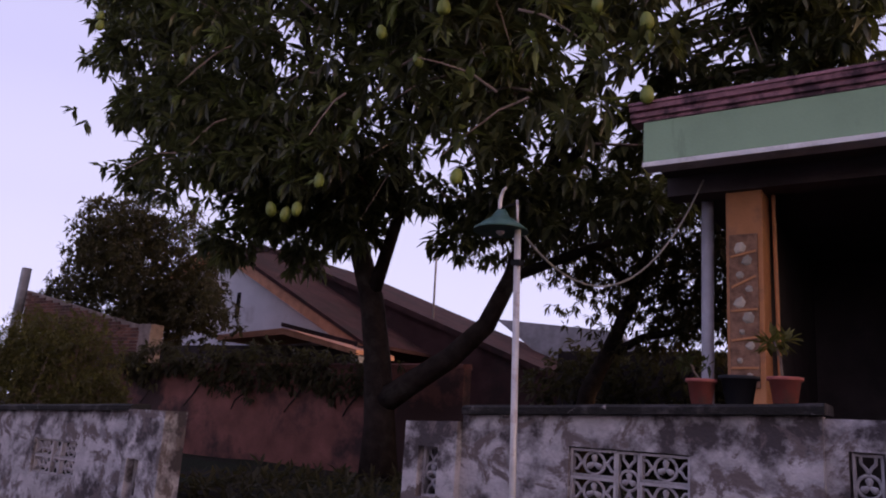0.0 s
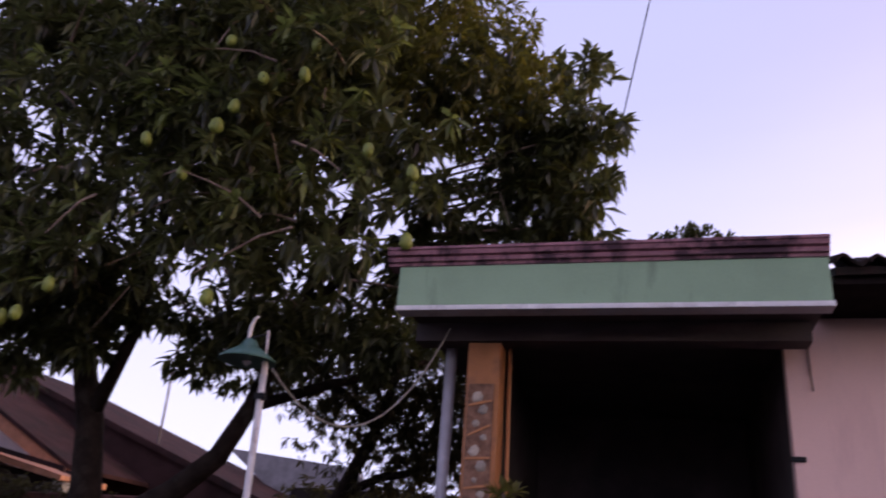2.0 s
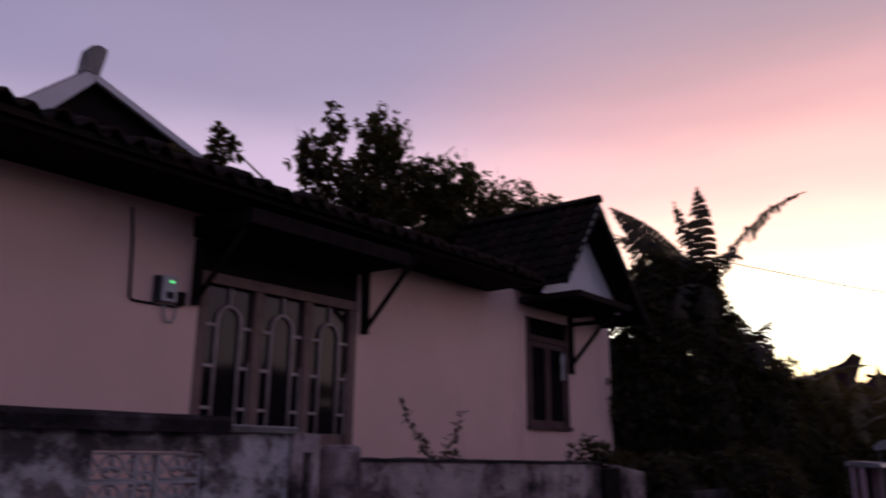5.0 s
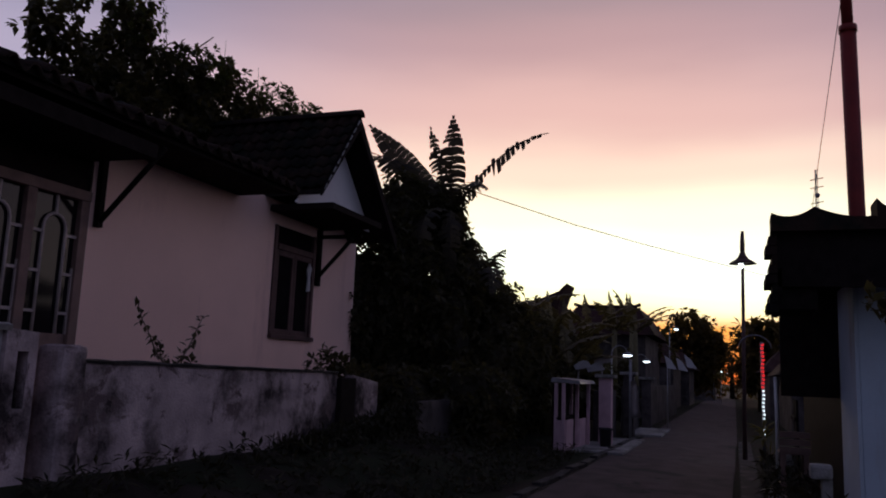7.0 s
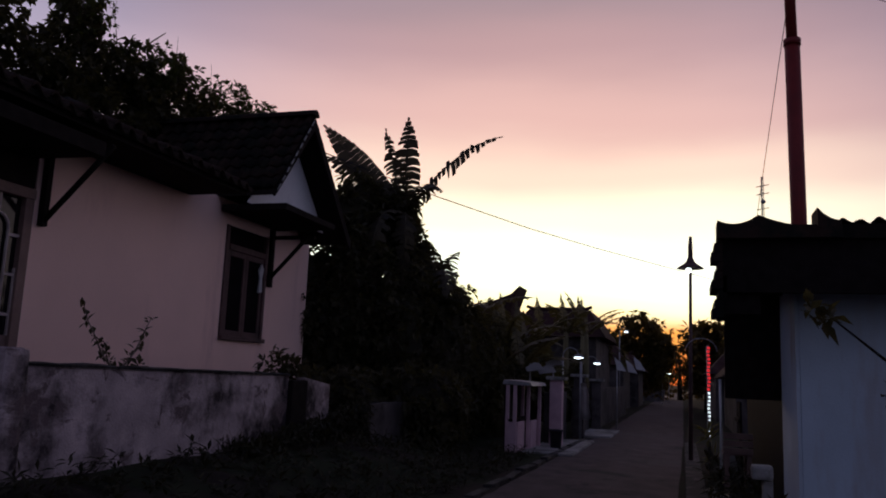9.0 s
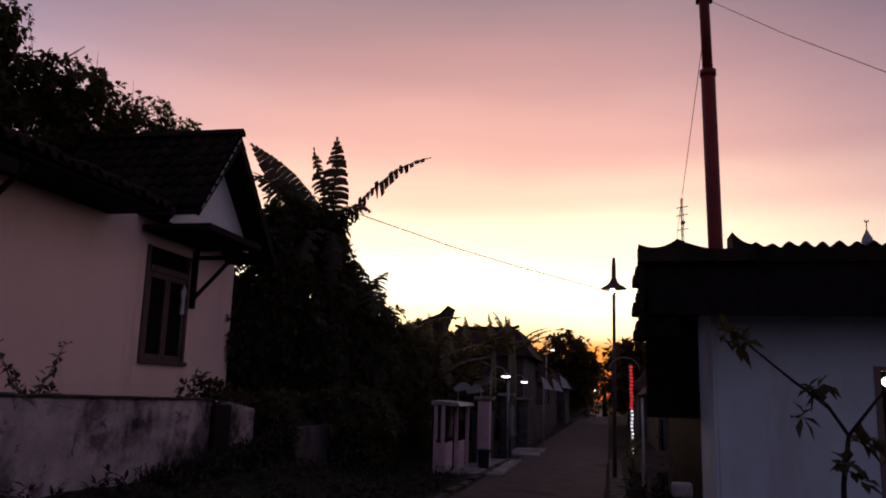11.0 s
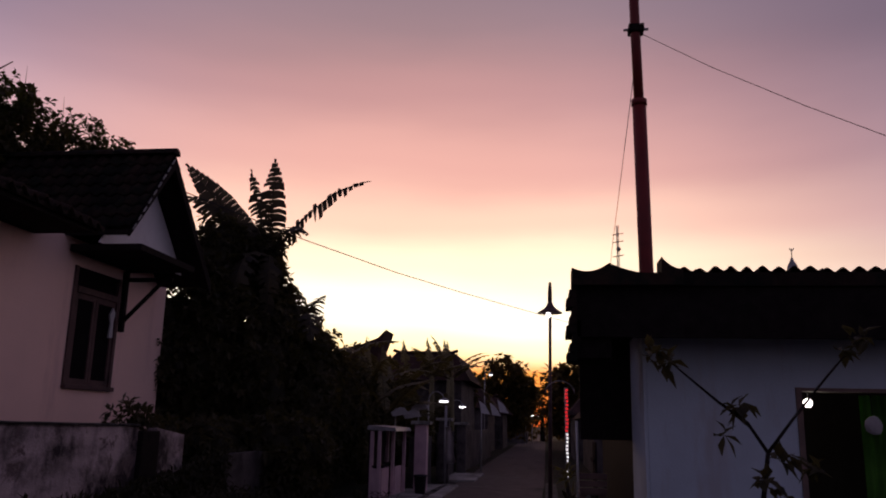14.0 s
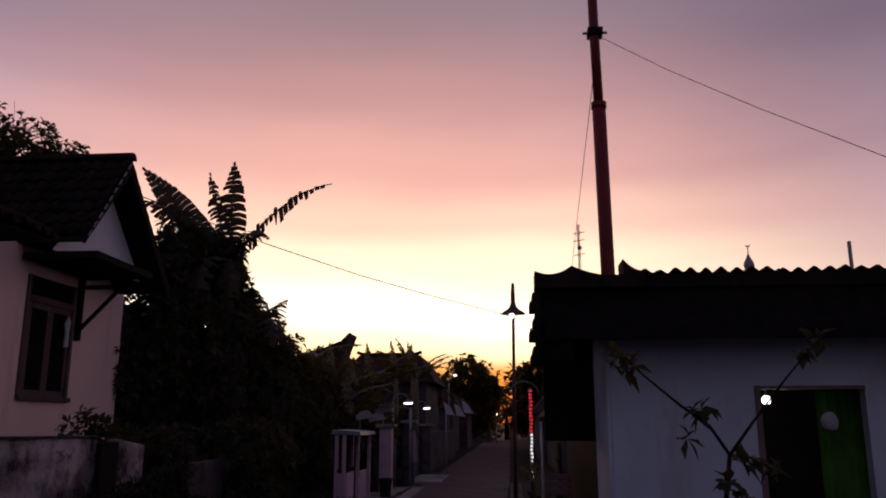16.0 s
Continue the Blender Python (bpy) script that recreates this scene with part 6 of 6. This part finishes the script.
pl = thing("roadside_plant", (15.0, -0.2, 0), "pale spiky plant below the lights", "plant")
crown("foliage", leaf_mesh("foliage", [(Vector((15.3, -0.08, 0.75)), Vector((-0.5, 0.2, 0.6))), (Vector((15.3, -0.1, 0.6)), Vector((-0.5, 0.4, 0.4))), (Vector((15.3, -0.2, 0.3)), Vector((-0.5, 0.2, 0.5)))], M_OLIVE_LEAF, rng, 0.30, 0.07, 10, 0.3), pl)
bs = thing("roadside_weeds", (11.5, -0.3, 0), "low dark weeds at the gutter", "weeds")
crown("foliage", leaf_mesh("foliage", [(Vector((rng.uniform(8.0, 15), rng.uniform(-0.6, 0.0), rng.uniform(0.05, 0.4))), Vector((rng.uniform(-1, 1), rng.uniform(-1, 1), 1))) for _ in range(160)], M_GRASS, rng, 0.2, 0.05, 6, 0.4), bs)

# ---- right-hand house ----
RX = 9.3
rh = thing("corner_house", (10, -3, 0), "small house with pale blue-white wall and dark tiled roof", "house", kind="structure")
bm = bmesh.new()
for y0, y1, z0, z1 in ((-2.40, -0.84, 0, 2.62), (-3.57, -2.40, 2.0, 2.62), (-9.0, -3.57, 0, 2.62)):
    bx(bm, RX, RX + 0.15, y0, y1, z0, z1)
part("end_wall", bm, M_BLUEWALL, rh, "pale blue-white plaster wall")
part("side_wall", box(RX + 0.002, 10.6, -0.836, -0.80, 0, 2.62), M_BLUEWALL, rh, "pale plaster side wall")
# rest of the side wall, its shade put into a near-black colour
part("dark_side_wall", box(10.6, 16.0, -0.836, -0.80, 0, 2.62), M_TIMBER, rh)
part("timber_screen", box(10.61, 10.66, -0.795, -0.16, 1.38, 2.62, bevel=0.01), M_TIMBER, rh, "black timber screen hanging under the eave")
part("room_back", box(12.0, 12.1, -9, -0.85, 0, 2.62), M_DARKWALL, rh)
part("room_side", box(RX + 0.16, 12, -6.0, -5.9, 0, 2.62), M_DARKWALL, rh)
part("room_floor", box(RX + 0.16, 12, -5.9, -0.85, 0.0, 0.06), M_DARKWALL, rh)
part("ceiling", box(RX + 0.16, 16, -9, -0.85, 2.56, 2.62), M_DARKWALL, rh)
part("eaves_board", box(8.66, 8.72, -9.0, -0.04, 2.46, 3.10, bevel=0.006), M_TIMBER, rh, "black eaves board")
part("soffit", box(8.72, 16, -9.0, -0.42, 2.64, 2.70), M_TIMBER, rh)
part("side_board", box(8.66, 9.7, -0.10, -0.035, 2.24, 2.63), M_TIMBER, rh, "ragged dark boards hanging below the eave")
part("roof", prism(bmesh.new(), [(8.62, 3.0), (8.62, 3.14), (12.2, 3.58), (15.8, 2.95), (12.2, 3.4)], "y", -9.0, -0.42), M_TILE, rh, "dark tile roof")
part("eave_return", box(8.724, 9.7, -0.418, -0.104, 2.25, 3.0), M_TIMBER, rh, "dark boarded eave corner")
for i in range(50):
    y = -1.22 - i * 0.158
    q = piece("roof_tile", TILE, rh, (8.62 + rng.uniform(-0.01, 0.01), y, 3.165 + rng.uniform(-0.012, 0.012)))
    q.rotation_euler = (-0.24, rng.uniform(-0.08, 0.08), radians(-90) + rng.uniform(-0.06, 0.06))
    q.scale = (0.7, 1, rng.uniform(0.45, 0.7))
for ya, za, yb, zb, low in ((-0.40, 3.235, -0.01, 3.185, 3.10), (-0.94, 3.12, -0.402, 3.235, 3.115), (-1.16, 3.17, -0.942, 3.30, 3.17)):
    n = 12
    pts = []
    for i in range(n + 1):
        u = i / n
        ends = za * (1 - u) ** 2.2 + zb * u ** 2.2 - low * ((1 - u) ** 2.2 + u ** 2.2)
        pts.append((ya + (yb - ya) * u, low + ends))
    part("verge_tile", prism(bmesh.new(), [(yb, 3.0), (ya, 3.0)] + pts, "x", 8.56, 8.95), M_TILE, rh, "large curved verge tile")
for i in range(9):
    z = 3.05 - i * 0.095
    part("edge_tile", box(8.60, 9.0 + 0.3 * (i % 2), -0.06, 0.0 + 0.03 * ((i * 7) % 3) - 0.01, z - 0.085, z), M_TILE, rh)
part("door_frame", box(RX - 0.02, RX + 0.13, -2.46, -2.402, 0, 2.0), M_FRAME, rh)
part("door_frame", box(RX - 0.02, RX + 0.13, -3.568, -2.462, 1.96, 1.998), M_FRAME, rh)
bm = bmesh.new()
prev = None
for i in range(25):
    y = -3.13 - i * 0.0195
    row = [bm.verts.new((RX + 0.25 + 0.03 * math.sin(i * 1.25), y, z)) for z in (0.1, 1.0, 1.94)]
    if prev:
        for j in range(2):
            bm.faces.new((prev[j], row[j], row[j + 1], prev[j + 1])).smooth = True
    prev = row
bmesh.ops.solidify(bm, geom=bm.faces[:], thickness=0.008)
solid("door_curtain", bm, M_CURTAIN, "bright green cloth curtain drawn beside the doorway", "curtain")
fan = thing("hanging_bag", (9.42, -3.3, 1.6), "pale bundle hanging on the green curtain", "bag")
bm = bmesh.new()
bmesh.ops.create_icosphere(bm, subdivisions=2, radius=0.09)
for v in bm.verts:
    v.co = Vector((v.co.x * 0.5, v.co.y * (1 + 0.3 * noise.noise(v.co * 14)), v.co.z * (1.15 + 0.3 * noise.noise(v.co * 9)))) + Vector((9.42, -3.22, 1.62))
part("bundle", bm, M_CLOTH_WHITE, fan)
part("cord", tube(bmesh.new(), [(9.45, -3.22, 1.74), (9.46, -3.22, 1.96)], 0.005, 5), M_BLACK, fan)
lb = thing("room_lamp", (9.95, -2.72, 1.86), "lit white bulb hanging in the dark room", "lamp")
bm = bmesh.new()
bmesh.ops.create_uvsphere(bm, u_segments=14, v_segments=10, radius=0.05)
bmesh.ops.translate(bm, verts=bm.verts, vec=(9.95, -2.72, 1.86))
part("bulb", bm, M_BULB, lb, "glowing bulb")
part("flex", tube(bmesh.new(), [(9.95, -2.72, 1.90), (9.95, -2.72, 2.56)], 0.006, 5), M_BLACK, lb)
rl = new("room_light", bpy.data.lights.new("room_light", "POINT"))
rl.data.energy, rl.data.shadow_soft_size, rl.data.color = 4.0, 0.06, (1.0, 0.97, 0.92)
rl.location = (9.95, -2.80, 1.78)

# ---- mast, wires, far finials ----
ms = thing("mast", (10.03, -0.96, 0), "tall dark red steel mast behind the roof", "mast")
part("lower_tube", tube(bmesh.new(), [(10.04, -0.97, 0), (10.04, -0.97, 3.4), (10.03, -0.95, 5.6)], 0.088, 12), M_MAST, ms)
part("collar", tube(bmesh.new(), [(10.03, -0.95, 5.6), (10.03, -0.95, 5.68)], 0.10, 12), M_MAST, ms)
part("upper_tube", tube(bmesh.new(), [(10.03, -0.95, 5.6), (10.02, -0.93, 6.7), (10.0, -0.90, 10.2)], 0.064, 12), M_MAST, ms)
cl = part("clamp", box(9.93, 10.12, -1.04, -0.84, 6.62, 6.72, bevel=0.01), M_TIMBER, ms)
part("bolt", tube(bmesh.new(), [(10.02, -1.10, 6.67), (10.02, -0.78, 6.67)], 0.018, 6), M_TIN, cl)
solid("guy_wire", tube(bmesh.new(), [(10.02, -0.99, 6.62), (9.0, -1.66, 5.62), (8.0, -2.31, 4.71), (7.0, -2.97, 3.84), (4.0, -4.95, 1.3), (2.6, -5.9, 0.0)], 0.004, 5), M_BLACK, "black stay wire from the mast", "cable")
solid("stay_wire", tube(bmesh.new(), [(10.0, -0.88, 5.95), (14, -0.90, 4.6), (20, -0.95, 2.2)], 0.005, 5), M_BLACK, "thin stay wire behind the mast", "cable")
solid("overhead_wire", tube(bmesh.new(), [(13.2, 8.4, 6.2), (15.0, 7.48, 6.02), (18.0, 5.95, 5.74), (21.5, 4.4, 5.62), (25.0, 2.95, 5.64), (34.0, -0.7, 5.83), (44, -4.6, 6.3)], 0.012, 5), M_BLACK, "black wire crossing the lane", "cable")
at = thing("radio_tower", (60, -5.3, 0), "slender distant radio tower with aerials", "tower")
for a in (0, 120, 240):
    c, s = 0.16 * math.cos(radians(a)), 0.16 * math.sin(radians(a))
    part("leg", tube(bmesh.new(), [(60 + c, -5.3 + s, 0), (60 + c * 0.5, -5.25 + s * 0.5, 16.6)], 0.035, 4), M_TIN, at)
for z in (14.2, 15.3, 15.9):
    part("aerial", tube(bmesh.new(), [(60, -5.7, z + 0.1), (60, -4.85, z - 0.05)], 0.04, 4), M_TIN, at)
part("dish", lathe(bmesh.new(), 60, -5.3, [(0.1, 14.6), (0.2, 14.75), (0.1, 14.9)], 10), M_TIN, at)
mq = thing("dome_finial", (50, -14.8, 0), "small onion dome with finial above the far roofs", "dome")
part("tower", box(49.6, 50.4, -15.2, -14.4, 0, 10.9), M_CONCRETE, mq)
part("dome", lathe(bmesh.new(), 50, -14.8, [(0.22, 10.9), (0.34, 11.2), (0.28, 11.45), (0.14, 11.7), (0.04, 11.95)], 14), M_TIN, mq)
part("spike", tube(bmesh.new(), [(50, -14.8, 11.9), (50, -14.82, 12.5)], 0.035, 6), M_TIN, mq)
part("crescent", tube(bmesh.new(), [(50, -14.82 + 0.11 * math.cos(radians(a)), 12.5 + 0.09 * math.sin(radians(a))) for a in range(-200, 21, 20)], 0.035, 5), M_TIN, mq)
solid("roof_pole", tube(bmesh.new(), [(20, -8.15, 0), (20, -8.15, 5.98)], 0.05, 6), M_TIN, "thin grey pole behind the tiled roof", "pole")

# ---- sapling in front of the corner house ----
sp = thing("sapling", (5, -0.93, 0), "thin bare sapling with few dark leaves", "sapling")
part("stem", tube(bmesh.new(), [(5.0, -0.88, 0.0), (5.0, -0.90, 0.7), (5.0, -0.92, 1.17), (5.0, -0.96, 1.42)], [0.022, 0.019, 0.016, 0.014], 6), M_BARK, sp)
part("branch", tube(bmesh.new(), [(5.0, -0.96, 1.42), (5.0, -0.86, 1.58), (5.0, -0.70, 1.70), (5.0, -0.55, 1.83), (5.0, -0.40, 1.96)], [0.012, 0.010, 0.009, 0.007, 0.004], 6), M_BARK, sp)
part("branch", tube(bmesh.new(), [(5.0, -0.96, 1.42), (5.0, -1.10, 1.60), (5.0, -1.30, 1.84), (5.0, -1.53, 2.10)], [0.011, 0.009, 0.007, 0.004], 6), M_BARK, sp)
tips = []
for y, z, n in ((-0.36, 1.98, 2), (-0.43, 1.92, 2), (-0.80, 1.67, 2), (-0.74, 1.52, 1), (-0.92, 1.28, 2), (-1.06, 1.40, 2), (-1.02, 1.20, 1), (-1.50, 2.08, 2), (-1.42, 2.0, 1), (-1.18, 1.34, 2), (-0.84, 1.66, 1)):
    for _ in range(n):
        tips.append((Vector((5 + rng.uniform(-0.04, 0.04), y, z)), Vector((rng.uniform(-0.6, 0.6), rng.uniform(-1, 1), rng.uniform(-0.3, 0.6)))))
crown("foliage", leaf_mesh("foliage", tips, M_DARK_LEAF, rng, 0.13, 0.06, 7, 0.5), sp)

# ---- plants and weeds along the boundary wall ----
yp = thing("yard_plant", (7.2, 6.0, 0.6), "thin forked plant behind the low wall", "plant")
part("stem", tube(bmesh.new(), [(7.3, 6.0, 0.55), (7.26, 6.0, 1.0), (7.28, 6.0, 1.42)], [0.022, 0.019, 0.016], 6), M_TWIG, yp)
for tip in ((6.70, 6.0, 2.04), (7.74, 6.0, 2.0), (7.05, 6.02, 1.72)):
    st = [Vector((7.28, 6.0, 1.42)).lerp(Vector(tip), i / 7) + Vector((0, 0, -0.10 * math.sin(math.pi * i / 7))) + Vector((rng.uniform(-0.015, 0.015), 0, 0)) for i in range(8)]
    part("branch", tube(bmesh.new(), st, [0.013, 0.012, 0.011, 0.010, 0.009, 0.007, 0.006, 0.004], 6), M_TWIG, yp)
    tips = [(st[i] + Vector((rng.uniform(-0.03, 0.03), rng.uniform(-0.03, 0.03), 0)), Vector((sg * 0.9, rng.uniform(-0.6, 0.6), 0.5))) for i in range(2, 8) for sg in (-1, 1)]
    crown("foliage", leaf_mesh("foliage", tips, M_DARK_LEAF, rng, 0.11, 0.055, 2, 0.4), yp)
bs = thing("yard_bush", (11.1, 6.1, 0.6), "dark small bush behind the wall end", "bush")
crown("foliage", leaf_mesh("foliage", crown_tips(rng, [((11.0, 6.1, 1.4), (0.45, 0.3, 0.4)), ((11.9, 6.1, 1.3), (0.4, 0.3, 0.3)), ((7.3, 5.9, 1.2), (0.4, 0.2, 0.35))], 190, 0.3, 0.5), M_DARK_LEAF, rng, 0.15, 0.08, 6, 0.3), bs)
wd = thing("bank_weeds", (8, 4.7, 0.3), "dark weeds and creepers on the bank below the wall", "weeds", kind="stuff")
tips = []
for _ in range(2600):
    x, y = rng.uniform(-14, 16), rng.uniform(3.1, 5.25)
    if x < -3.6:
        continue
    z = bank(x) * max(0, min(1, (y - 3.4) / 1.8))
    hgt_w = rng.random() ** 2 * 0.16
    tips.append((Vector((x, y, z + 0.05 + hgt_w)), Vector((rng.uniform(-1, 1), rng.uniform(-1, 1), 1.2))))
for _ in range(500):
    x = rng.uniform(8.6, 12.5)
    tips.append((Vector((x, rng.uniform(5.1, 5.42), 0.5 + rng.random() * 0.5 * (x - 8.0) / 4)), Vector((rng.uniform(-1, 1), -0.8, 0.5))))
crown("weed_leaves", leaf_mesh("weed_leaves", tips, M_GRASS, rng, 0.13, 0.04, 6, 0.4), wd)
gy = thing("gateway_weeds", (-5.3, 6.5, 0.5), "dark weeds in the open gateway", "weeds")
tips = [(Vector((rng.uniform(-8.0, -3.2), rng.uniform(6.0, 9.5), 0.5 + rng.random() ** 2 * 0.28)), Vector((rng.uniform(-1, 1), rng.uniform(-1, 1), 1))) for _ in range(700)]
crown("foliage", leaf_mesh("foliage", tips, M_DARK_LEAF, rng, 0.22, 0.06, 6, 0.4), gy)

# houses across the lane close the place behind the camera
for x0, x1, h in ((-16, -4, 3.4), (-2.5, 5.5, 3.0)):
    oh = thing("opposite_house", ((x0 + x1) / 2, -9, 0), "plain low house across the lane", "house", "opposite houses")
    part("wall", box(x0, x1, -12, -7, 0, h), M_GABLE, oh)
    part("roof", prism(bmesh.new(), [(-12.6, h), (-6.4, h), (-9.5, h + 1.5)], "x", x0 - 0.4, x1 + 0.4), M_ROOF_FAR, oh)
